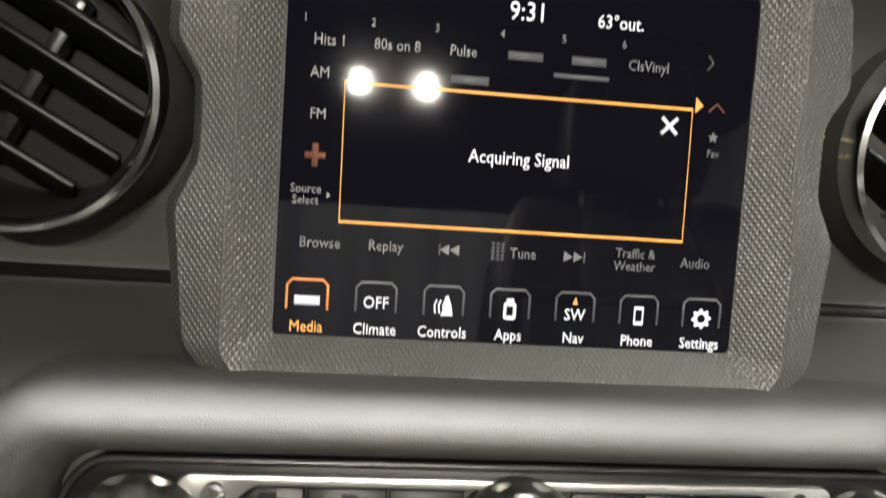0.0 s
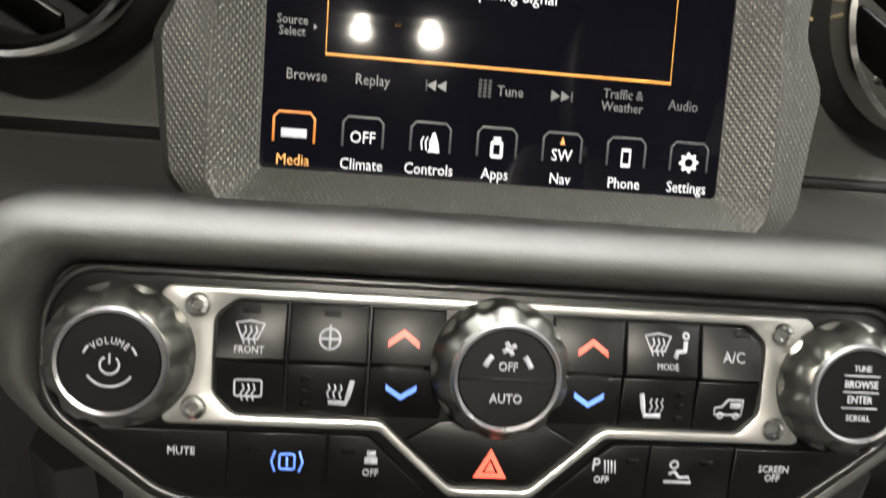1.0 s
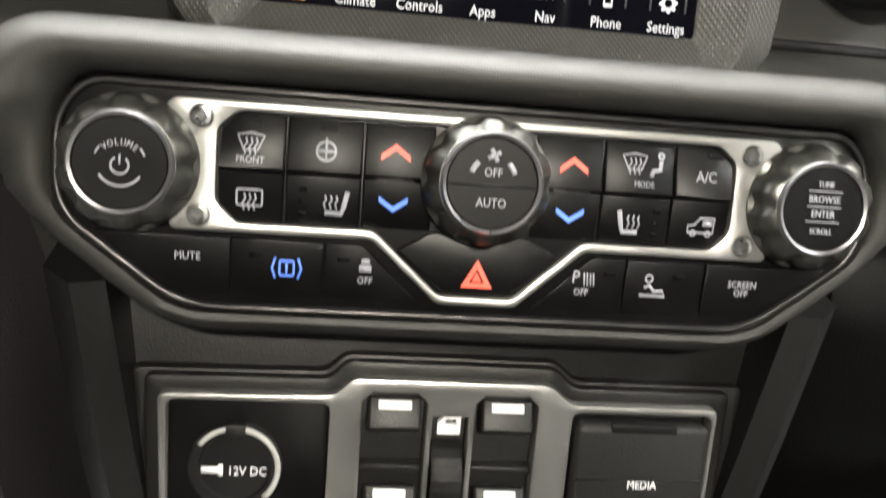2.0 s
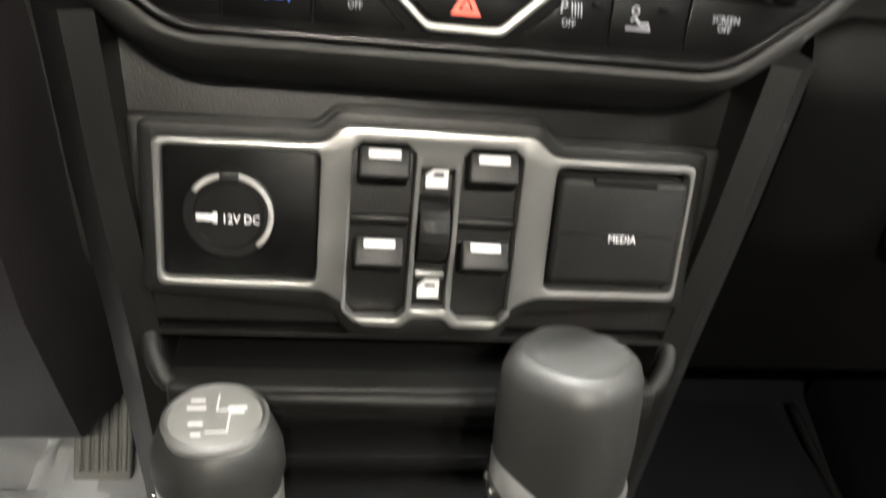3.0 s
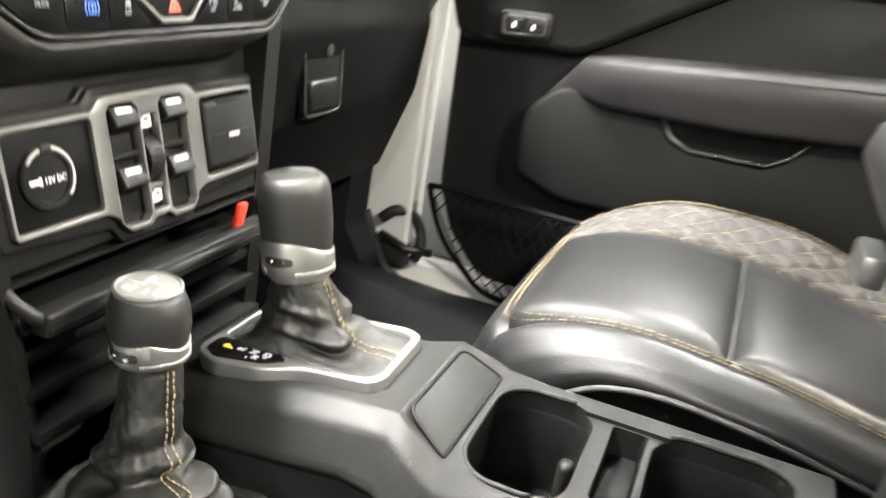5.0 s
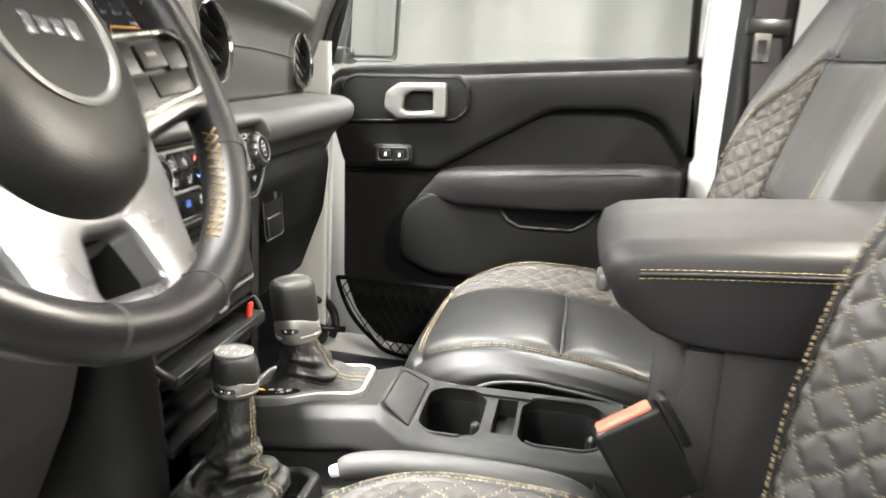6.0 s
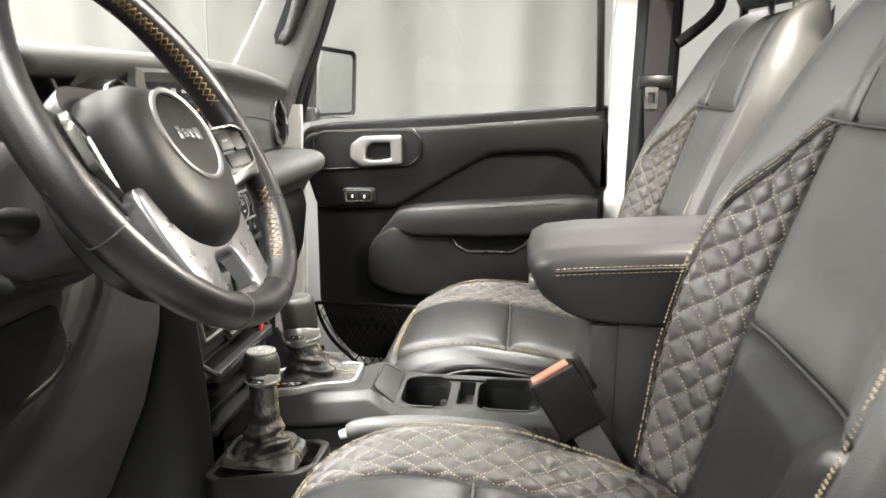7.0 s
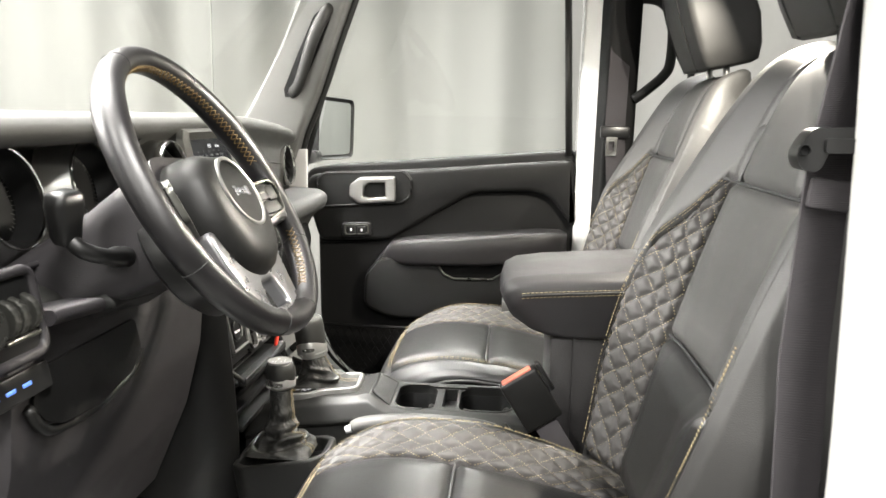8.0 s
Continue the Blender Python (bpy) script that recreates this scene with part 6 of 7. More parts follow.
def seat(name, x, dy, label):
    t = thing(name, (x, dy, 0.0), label, "car seat", "front seats")
    # cushion
    bm = panel("cushion", -0.535, 0.47, 0.52, 0.985, 34, 30, puff=0.005)
    c = part("cushion_panel", bm, SHINY, t, "smooth black leather seat panel", angle=80)
    bm = panel("cushion", -0.535, 0.47, 0.175, 0.52, 34, 30, puff=0.005)
    part("front_panel", bm, SHINY, c, "smooth black leather front panel", angle=80)
    bm = panel("cushion", lambda b: 0.475, lambda b: 0.835, 0.175, 0.985, 40, 200, quilt=True)
    q = part("quilted_bolster", bm, QUILT, c, "diamond-quilted leather bolster with tan stitching", angle=80)
    bm = B()
    ka, kb = CELLS["cushion"]
    for sign in (1, -1):
        for n in range(-20, 26):
            line = []
            for i in range(60):
                a = 0.478 + (0.832 - 0.478) * i / 59
                b = sign * (n - a * ka * 0.5) / (kb * 0.5)
                if 0.18 < b < 0.98:
                    line.append((a, b))
            if len(line) > 1:
                seam_line(bm, "cushion", line, 0.0046, 0.00055, 0.0010, 0.8, True)
    part("stitching", bm, THREAD, q, "tan stitching", kind="stuff")
    for A, d in ((0.834, 0.012), (0.866, 0.0)):
        bend = lambda e: [(e, 0.97), (e, 0.75), (e, 0.5), (e, 0.32), (e * 0.985, 0.245 + d), (e * 0.94, 0.205 + d), (e * 0.84, 0.184 + d)]
        turn = bend(0.29 - A) + [(-0.40, 0.176 + d), (0.0, 0.174 + d), (0.45, 0.176 + d)] + bend(A)[::-1]
        bm = B()
        seam_line(bm, "cushion", [(p.x, p.y) for p in spline([(a, b, 0) for a, b in turn], 160)], 0.0055, 0.0006, 0.0016)
        part("stitching", bm, THREAD, c, "tan stitching")
    for s in (-1, 1):
        bm = panel("cushion", 0.84 if s > 0 else -0.55, s * 1.0, 0.10, 0.985, 20, 70)
        part("side_panel", bm, SHINY, c, angle=80)
        bm = B()
        welt = [seat_point("cushion", s * 0.995, 0.14 + 0.84 * i / 40) + Vector((s * 0.001, 0, 0)) for i in range(41)]
        tube(bm, welt, 0.003, 6)
        part("welt", bm, LEATHER, c)
        bm = B()
        loft(bm, [[p + Vector((-s * 0.004, 0, 0)) for p in welt], [p + Vector((-s * 0.012, 0, -0.03)) for p in welt], [Vector((p.x - s * 0.03, p.y, 0.05)) for p in welt]], caps=False, closed=False)
        part("skirt", bm, DEEP, c)
    bm = panel("cushion", -1.0, 1.0, 0.0, 0.175, 50, 14)
    part("front_apron", bm, SHINY, c, angle=80)
    bm = B()
    box(bm, -0.20, 0.20, -0.46, -0.02, 0.02, 0.19, 0.02)
    part("base", bm, DEEP, t)
    for s in (-1, 1):
        bm = B()
        box(bm, s * 0.19 - 0.012, s * 0.19 + 0.012, -0.48, 0.03, 0.0, 0.03, 0.003)
        part("rail", bm, SMOOTHBLACK, t)
    # back
    bm = panel("back", -0.80, 0.47, 0.33, 0.665, 34, 36, puff=0.004)
    k = part("back_panel", bm, LEATHER, t, "smooth black leather back panel", angle=80)
    bm = panel("back", -0.80, 0.47, 0.02, 0.33, 34, 30, puff=0.018)
    part("lumbar_panel", bm, SHINY, k, "smooth black leather lower back panel", angle=80)
    bm = panel("back", lambda b: 0.475, crest, 0.03, 0.665, 40, 200, quilt=True)
    q = part("quilted_bolster", bm, QUILT, k, "diamond-quilted leather bolster with tan stitching", angle=80)
    bm = B()
    ka, kb = CELLS["back"]
    for sign in (1, -1):
        for n in range(-20, 26):
            line = []
            for i in range(60):
                a = 0.478 + (0.825 - 0.478) * i / 59
                b = sign * (n - a * ka * 0.5) / (kb * 0.5)
                if 0.035 < b < 0.66 and a < crest(b):
                    line.append((a, b))
            if len(line) > 1:
                seam_line(bm, "back", line, 0.0046, 0.00055, 0.0010, 0.8, True)
    part("stitching", bm, THREAD, q, "tan stitching", kind="stuff")
    for s in (-1, 1):
        edge = (lambda b: crest(b)) if s > 0 else (lambda b: 0.805)
        bm = B()
        for off in (0.006, 0.020):
            top = 0.62 if s > 0 else 0.40
            seam_line(bm, "back", [(s * (edge(0.04 + i / 60 * top) + off), 0.04 + i / 60 * top) for i in range(61)], 0.0048, 0.0005, 0.0012)
        part("stitching", bm, THREAD, k, "tan stitching")
        bm = panel("back", lambda b, s=s: s * (edge(b) + 0.004), lambda b, s=s: s * 1.0, 0.0, 0.80, 22, 80)
        part("side_panel", bm, LEATHER, k, angle=80)
        bm = panel("back", s * 0.40, s * 1.0, 0.665, 1.0, 30, 30)
        part("shoulder_panel", bm, LEATHER, k, "smooth black leather shoulder panel", angle=80)
    bm = panel("back", -0.40, 0.40, 0.665, 1.0, 24, 26, puff=0.004)
    part("upper_panel", bm, LEATHER, k, angle=80)
    def seam(kind, line, holder):
        b2 = B()
        tube(b2, [seat_point(kind, a, b) - seat_normal(kind, a, b) * 0.0035 for a, b in line], 0.0022, 6)
        part("seam", b2, DARKTHREAD, holder)

    seam("back", [(-0.80 + i * 0.06, 0.665) for i in range(24)], k)
    seam("back", [(-0.79 + i * 0.06, 0.33) for i in range(22)], k)
    for s in (-0.405, 0.405):
        seam("back", [(s, 0.665 + i * 0.015) for i in range(20)], k)
    seam("cushion", [(-0.53 + i * 0.05, 0.52) for i in range(21)], c)
    # shell behind
    bm = B()
    rings = []
    for b in (0.0, 0.2, 0.4, 0.6, 0.8, 0.92, 1.0):
        y, z, ny, nz, w, h = spine("back", b)
        ring = []
        for i in range(25):
            u = -1 + 2 * i / 24
            d = 0.075 + 0.05 * (1 - u * u)
            if b == 1.0:
                d = 0.01 + 0.04 * (1 - u * u)
            ring.append((u * 0.245 * w, y - ny * d, z - nz * d))
        rings.append(ring)
    loft(bm, rings, caps=False, closed=False)
    part("back_shell", bm, LEATHER, k, angle=80)
    # head restraint
    h = thing("head_restraint", (x, dy - 0.632, 0.845), "black leather head restraint on two chrome posts", "head restraint", "head restraints")
    bm = B()
    rings = []
    for z, w, d0, d1 in ((0.012, 0.060, -0.020, 0.030), (0.004, 0.098, -0.040, 0.050), (0.010, 0.108, -0.050, 0.060), (0.045, 0.116, -0.052, 0.074), (0.11, 0.120, -0.044, 0.098), (0.16, 0.116, -0.028, 0.110), (0.195, 0.104, -0.010, 0.104), (0.210, 0.078, 0.020, 0.085)):
        rings.append([(px, py, z - (py - 0.06) * 0.20 * max(0.0, 1 - z / 0.16)) for px, py in rounded([(-w, d0), (w, d0), (w, d1 - 0.010), (w * 0.58, d1), (-w * 0.58, d1), (-w, d1 - 0.010)], 0.013, 4)])
    loft(bm, rings)
    pad = part("pad", bm, LEATHER, h, angle=70)
    for s in (-1, 1):
        bm = B()
        tube(bm, [(s * 0.07, 0, -0.05), (s * 0.07, 0.004, 0.05)], 0.0065, 14, up=(1, 0, 0))
        part("post", bm, COLLARMETAL, h, "bright metal post")
        bm = B()
        path = spline([(s * 0.058, 0.056, 0.006), (s * 0.064, 0.0755, 0.045), (s * 0.068, 0.0995, 0.11), (s * 0.066, 0.1115, 0.16), (s * 0.060, 0.1045, 0.196)], 24)
        tube(bm, path, 0.0016, 6, up=(1, 0, 0))
        part("seam", bm, DARKTHREAD, pad)
    return t


def copy_seat(x, dy, label):
    for ob in [o for o in scene.objects if o.parent is None and o.name in ("front_seat", "head_restraint")]:
        c = copy_thing(ob, Matrix.Translation((x, dy + (ob.location.y - 0.012), ob.location.z)))
        if ob.name == "front_seat":
            tagged(c, label)


# ---- steering wheel ----
def steering_wheel():
    t = thing("steering_wheel", pose(-0.437, 0.121, 0.658, 58) @ pose(0, 0, 0, 0, 0, -5), "black leather steering wheel with tan cross stitching and silver lower spoke", "steering wheel")
    R, r = 0.178, 0.0155
    bm = B()
    n = 120
    rings = []
    for i in range(n):
        a = 2 * math.pi * i / n
        k = 1.0 + 0.10 * (math.exp(-((a - 0.5) / 0.25) ** 2) + math.exp(-((a - math.pi + 0.5) / 0.25) ** 2))
        ring = []
        for j in range(20):
            q = 2 * math.pi * j / 20
            rad = R + r * k * 0.95 * math.cos(q)
            ring.append((rad * math.cos(a), rad * math.sin(a), r * 1.12 * k * math.sin(q)))
        rings.append(ring)
    rings.append(rings[0])
    loft(bm, rings, caps=False)
    bmesh.ops.remove_doubles(bm, verts=bm.verts[:], dist=1e-6)
    rim = part("rim", bm, WHEELSKIN, t, "worn black leather rim", angle=80)
    # cross stitching along the inner side of the rim
    bm = B()
    for a0, a1 in ((14, 150), (-60, -22)):
        steps = int((a1 - a0) / 2.6)
        for i in range(steps):
            a, b = radians(a0 + i * 2.6), radians(a0 + (i + 1) * 2.6)
            for s in (-1, 1):
                pts = []
                for f, ang in ((-s, a), (s, b)):
                    q = math.pi + f * 0.30 - 0.25
                    thick = r * (1.0 + 0.10 * (math.exp(-((ang - 0.5) / 0.25) ** 2) + math.exp(-((ang - math.pi + 0.5) / 0.25) ** 2))) + 0.0006
                    rad = R + thick * 0.95 * math.cos(q)
                    pts.append((rad * math.cos(ang), rad * math.sin(ang), thick * 1.12 * math.sin(q)))
                tube(bm, pts, 0.0006, 5)
    part("stitching", bm, WHEELTHREAD, rim, "amber cross stitching", kind="stuff")
    for ang in (62, 118, -28, 208, -75, 255):
        bm = B()
        a = radians(ang)
        tube(bm, [((R + (r + 0.0002) * 0.95 * math.cos(q)) * math.cos(a), (R + (r + 0.0002) * 0.95 * math.cos(q)) * math.sin(a), (r + 0.0002) * 1.12 * math.sin(q)) for q in [2 * math.pi * j / 20 for j in range(20)]], 0.0007, 5, True)
        part("seam", bm, DARKTHREAD, rim)
    # hub pad
    bm = B()
    outline = rounded([(-0.046, 0.064), (0.046, 0.064), (0.074, 0.040), (0.075, -0.015), (0.052, -0.074), (0.0, -0.092), (-0.052, -0.074), (-0.075, -0.015), (-0.074, 0.040)], 0.03, 6)
    rings = []
    for k, z in ((1.04, -0.045), (1.02, -0.012), (0.99, 0.006), (0.93, 0.020), (0.83, 0.029), (0.70, 0.0345), (0.5, 0.0365), (0.3, 0.037), (0.04, 0.0375)):
        rings.append([(x * k * 1.08, y * k * 1.08 - 0.022, z - 0.012) for x, y in outline])
    loft(bm, rings)
    hub = part("hub", bm, PLASTIC, t, "black airbag cover with a worn emblem", angle=50)
    bm = B()
    lathe(bm, [(0.046, 0.030), (0.0465, 0.038), (0.0445, 0.0392), (0.042, 0.038), (0.0415, 0.036)], 56, Matrix.Translation((0, -0.014, -0.012)))
    part("emblem_ring", bm, SILVER, hub, "satin metal ring")
    bm = B()
    for i, (w, h) in enumerate(((0.006, 0.013), (0.008, 0.009), (0.008, 0.009), (0.008, 0.012))):
        x = -0.0175 + i * 0.0115
        box(bm, x - w / 2, x + w / 2, -0.014 - h / 2, -0.014 + h / 2, 0.0248, 0.0268, 0.001, 2)
    part("emblem", bm, SPOKE, hub, "small raised metal emblem")
    bm = B()
    for i in range(4):
        box(bm, -0.030 + i * 0.018, -0.018 + i * 0.018, -0.086, -0.080, 0.0195, 0.0202)
    part("airbag_mark", bm, DEEP, hub)
    # side spokes with button pods
    for s in (-1, 1):
        low = Matrix.Translation((s * 0.120, -0.036, -0.013)) @ pose(0, 0, 0, 0, -s * 24, 0) @ Matrix.Diagonal((1.16, 1.12, 1, 1)) @ Matrix.Translation((-s * 0.118, 0, 0))
        bm = B()
        rings = []
        for x, y0, y1, z0, z1 in ((0.060, -0.040, 0.045, -0.022, 0.010), (0.11, -0.022, 0.043, -0.014, 0.010), (0.14, -0.014, 0.043, -0.014, 0.009), (0.172, -0.012, 0.048, -0.022, 0.000)):
            rings.append([low @ Vector((s * x, y, z)) for y, z in rounded([(y0, z0), (y1, z0), (y1, z1), (y0, z1)], 0.006, 3)])
        loft(bm, rings)
        sp = part("spoke", bm, SMOOTHBLACK, t)
        bm = B()
        prism(bm, rounded([(s * 0.092, -0.014), (s * 0.150, -0.004), (s * 0.157, 0.030), (s * 0.148, 0.040), (s * 0.088, 0.042)][:: s], 0.006), 0.008, 0.015, [rounded([(s * 0.095, -0.0105), (s * 0.148, -0.001), (s * 0.154, 0.029), (s * 0.146, 0.0375), (s * 0.090, 0.0395)][:: s], 0.005)], 0.001, 2, low)
        part("pod_frame", bm, DARKSILVER, sp, "smoked metal frame")
        for i, (x0, x1, y0, y1) in enumerate(((0.094, 0.1185, 0.0145, 0.0375), (0.1195, 0.1365, 0.0165, 0.0345), (0.1375, 0.1515, 0.0140, 0.0330), (0.096, 0.1205, -0.0080, 0.0135), (0.1215, 0.1480, -0.0015, 0.0135))):
            bm = B()
            box(bm, *sorted((s * x0, s * x1)), y0, y1, 0.004, 0.0125 + (0.002 if i == 1 else 0), 0.0012, 2, low)
            key = part("button", bm, PLASTIC, sp)
            if i < 2:
                bm = B()
                box(bm, *sorted((s * (x0 + 0.005), s * (x0 + 0.012))), (y0 + y1) / 2 - 0.0012, (y0 + y1) / 2 + 0.0012, 0.0124 + i * 0.002, 0.0128 + i * 0.002, 0.0, 1, low)
                part("button_legend", bm, GREY_PRINT, key)
    # lower silver spoke, forked
    bm = B()
    out = rounded([(-0.090, -0.040), (0.090, -0.040), (0.084, -0.085), (0.072, -0.130), (0.070, -0.162), (0.035, -0.174), (-0.035, -0.174), (-0.070, -0.162), (-0.072, -0.130), (-0.084, -0.085)], 0.014, 5)
    hole = rounded([(-0.020, -0.112), (0.020, -0.112), (0.030, -0.148), (-0.030, -0.148)], 0.008, 5)
    prism(bm, [(x, y - 0.008) for x, y in out], -0.020, -0.002, [[(x, y - 0.008) for x, y in hole]], 0.005, 3)
    lo = part("lower_spoke", bm, SPOKE, t, "satin silver forked lower spoke")
    # column shroud
    bm = B()
    rings = []
    for z, w, h0, h1 in ((-0.025, 0.080, -0.080, 0.060), (-0.05, 0.078, -0.075, 0.055), (-0.12, 0.085, -0.062, 0.045), (-0.24, 0.10, -0.062, 0.040)):
        rings.append([(x, y, z) for x, y in rounded([(-w, h0), (w, h0), (w, h1), (-w, h1)], 0.03, 5)])
    loft(bm, rings)
    part("column_shroud", bm, KNEEPLASTIC, t, "black column shroud")
    bm = B()
    lathe(bm, [(0.05, -0.022), (0.080, -0.024), (0.086, -0.032), (0.088, -0.075), (0.080, -0.082), (0.05, -0.083)], 56, Matrix.Translation((0, -0.042, 0)))
    part("column_drum", bm, SMOOTHBLACK, t, "round black cover behind the wheel")
    # stalks
    for s in (-1, 1):
        bm = B()
        tube(bm, spline([(s * 0.07, -0.026, -0.10), (s * 0.115, -0.020, -0.102), (s * 0.135, -0.006, -0.110), (s * 0.140, 0.010, -0.114)], 14), [0.012] * 4 + [0.009] * 10, 14)
        st = part("stalk", bm, SMOOTHBLACK, t, "black column stalk")
        bm = B()
        rings = []
        for k, z in ((0.7, -0.004), (0.95, 0.003), (1.05, 0.018), (1.2, 0.038), (1.12, 0.048), (0.8, 0.052)):
            rings.append([pose(s * 0.141, 0.012, -0.117, -52, s * 18, 0) @ Vector((x * k, y * k, z)) for x, y in rect(-0.0150, 0.0150, -0.012, 0.012, 0.008)])
        loft(bm, rings)
        part("stalk_head", bm, SMOOTHBLACK, st, angle=50)
    return t


# ---- instrument cluster and driver's side ----
def cluster():
    t = thing("instrument_cluster", pose(-0.405, 0.358, 0.645, 75), "instrument cluster with two round gauges in silver rings", "instrument cluster")
    bm = B()
    prism(bm, rounded([(-0.18, -0.075), (0.165, -0.075), (0.175, 0.05), (0.14, 0.070), (-0.15, 0.070), (-0.19, 0.05)], 0.02), -0.05, -0.02)
    part("backing", bm, DEEP, t)
    for s in (-1, 1):
        m = Matrix.Translation((s * 0.096, 0, 0))
        bm = B()
        lathe(bm, [(0.084, -0.022), (0.072, 0.002), (0.0625, 0.018), (0.0600, 0.0175), (0.0595, 0.010), (0.070, -0.016)], 64, m)
        g = part("gauge_cone", bm, SILVER, t, "satin silver flared gauge surround")
        bm = B()
        lathe(bm, [(0.0610, 0.0180), (0.0620, 0.0205), (0.0605, 0.0218), (0.0588, 0.0205), (0.0585, 0.016)], 64, m)
        part("gauge_ring", bm, CHROME, g, "thin bright gauge ring")
        bm = B()
        lathe(bm, [(0.0588, 0.0180), (0.0540, -0.013), (0.050, -0.0145), (0.0585, 0.012)], 56, m)
        part("gauge_wall", bm, SMOOTHBLACK, g)
        bm = B()
        prism(bm, circle(s * 0.096, 0, 0.0535, 40), -0.019, -0.014)
        dial = part("dial", bm, PIANO, g)
        bm = B()
        for i in range(41):
            a = radians(-50 + i * 7)
            c, d = math.cos(a), math.sin(a)
            tube(bm, [(s * 0.096 + (0.045 if i % 4 else 0.042) * c, (0.045 if i % 4 else 0.042) * d, -0.0138), (s * 0.096 + 0.049 * c, 0.049 * d, -0.0138)], 0.0004, 4)
        part("dial_scale", bm, GREY_PRINT, dial)
        bm = B()
        tube(bm, [(s * 0.096, 0, -0.012), (s * 0.096 - 0.030, -0.026, -0.012)], [0.0016, 0.0006], 6)
        part("needle", bm, GREY_PRINT, dial)
    bm = B()
    rings = []
    for z, k in ((0.045, 1.0), (0.03, 1.06), (-0.04, 1.05)):
        rings.append([(x * k, y * k, z) for x, y in rounded([(-0.19, -0.08), (0.150, -0.08), (0.158, 0.048), (0.135, 0.072), (-0.16, 0.072), (-0.195, 0.048)], 0.02, 4)])
    loft(bm, rings, caps=False)
    ob = part("surround", bm, KNEEPLASTIC, t)
    ob.modifiers.new("wall", "SOLIDIFY").thickness = 0.005
    return t


def driver_panel():
    t = thing("knee_panel", (-0.45, 0.30, 0.2), "black knee panel under the steering column with a storage pocket", "knee panel")
    bm = B()
    rings = []
    for x in (-0.69, -0.675, -0.20, -0.185):
        k = 0.0 if x in (-0.675, -0.20) else 0.012
        rings.append([(x, y + k, z) for y, z in rounded([(0.250 + k, 0.535 - k), (0.238 + k, 0.49), (0.245 + k, 0.40), (0.27 + k, 0.30), (0.33 + k, 0.16 + k), (0.42, 0.14), (0.42, 0.54 - k)], 0.012, 4)])
    loft(bm, rings)
    part("panel", bm, KNEEPLASTIC, t, world_space=True, angle=35)
    bm = B()
    rings = []
    for x, z in ((-0.632, 0.549), (-0.585, 0.545), (-0.536, 0.540)):
        rings.append([(x, y, z + dz) for y, dz in rounded([(0.218, 0.006), (0.214, -0.002), (0.220, -0.010), (0.262, -0.014), (0.262, 0.004)], 0.003, 3)])
    loft(bm, rings)
    part("ledge", bm, KNEEPLASTIC, t, "flat ledge under the column", world_space=True)
    bm = B()
    rings = []
    for x, z, k in ((-0.532, 0.537, 0.5), (-0.526, 0.538, 1.0), (-0.425, 0.532, 1.0), (-0.414, 0.529, 0.5)):
        rings.append([(x, 0.236 + (y - 0.236) * k, z + dz * k) for y, dz in rounded([(0.212, 0.004), (0.208, -0.003), (0.214, -0.008), (0.256, -0.010), (0.256, 0.010), (0.222, 0.010)], 0.004, 3)])
    loft(bm, rings)
    part("release_lever", bm, CONSOLE, t, "smooth lever on the ledge", world_space=True)
    bm = B()
    path = spline([(-0.655, 0.236, 0.46), (-0.635, 0.238, 0.435), (-0.60, 0.243, 0.418), (-0.52, 0.247, 0.410), (-0.43, 0.243, 0.425), (-0.41, 0.240, 0.45)], 24)
    tube(bm, path, 0.006, 8)
    part("pocket_lip", bm, PLASTIC, t, world_space=True)
    bm = B()
    prism(bm, rounded([(-0.648, 0.462), (-0.628, 0.438), (-0.60, 0.424), (-0.52, 0.416), (-0.435, 0.430), (-0.415, 0.455), (-0.43, 0.495), (-0.63, 0.495)], 0.008), -0.002, 0.002, (), 0.0, 2, Matrix(((1, 0, 0, 0), (0, 0, -1, 0.2375), (0, 1, 0, 0), (0, 0, 0, 1))))
    part("pocket_recess", bm, DEEP, t, world_space=True)
    # light switch unit
    s = thing("light_switch", pose(-0.690, 0.238, 0.557, 80), "light switch panel with ribbed thumb wheels", "light switch")
    bm = B()
    prism(bm, rect(-0.053, 0.053, -0.040, 0.040, 0.014), -0.02, 0.006, (), 0.003)
    part("plate", bm, SMOOTHBLACK, s)
    bm = B()
    tube(bm, [(x, y, 0.006) for x, y in rect(-0.054, 0.054, -0.041, 0.041, 0.016)], 0.0055, 8, True)
    part("bezel", bm, KNEEPLASTIC, s, "rounded charcoal bezel")
    bm = B()
    box(bm, -0.006, 0.047, -0.024, -0.019, 0.004, 0.011, 0.002)
    part("sill", bm, DARKSILVER, s)
    bm = B()
    lathe(bm, [(0.021, 0.005), (0.021, 0.018), (0.018, 0.021), (0.002, 0.021)], 40, Matrix.Translation((-0.032, 0, 0)))
    part("rotary_knob", bm, DARKSILVER, s)
    for x in (0.004, 0.018, 0.037):
        bm = B()
        lathe(bm, [(0.002, -0.0045), (0.0185, -0.0045), (0.0200, -0.002), (0.0200, 0.002), (0.0185, 0.0045), (0.002, 0.0045)], 54, pose(x, 0, 0.001, 0, 90, 0), lambda a, r, z: r * (1 - 0.035 * (math.cos(a * 18) > 0.2)))
        part("thumb_wheel", bm, DARKSILVER, s, "ribbed grey thumb wheel")
    for k in range(4):
        bm = B()
        box(bm, 0.0255, 0.0295, -0.014 + k * 0.008, -0.010 + k * 0.008, 0.004, 0.0075, 0.0006)
        part("scale_mark", bm, PRINT, s)
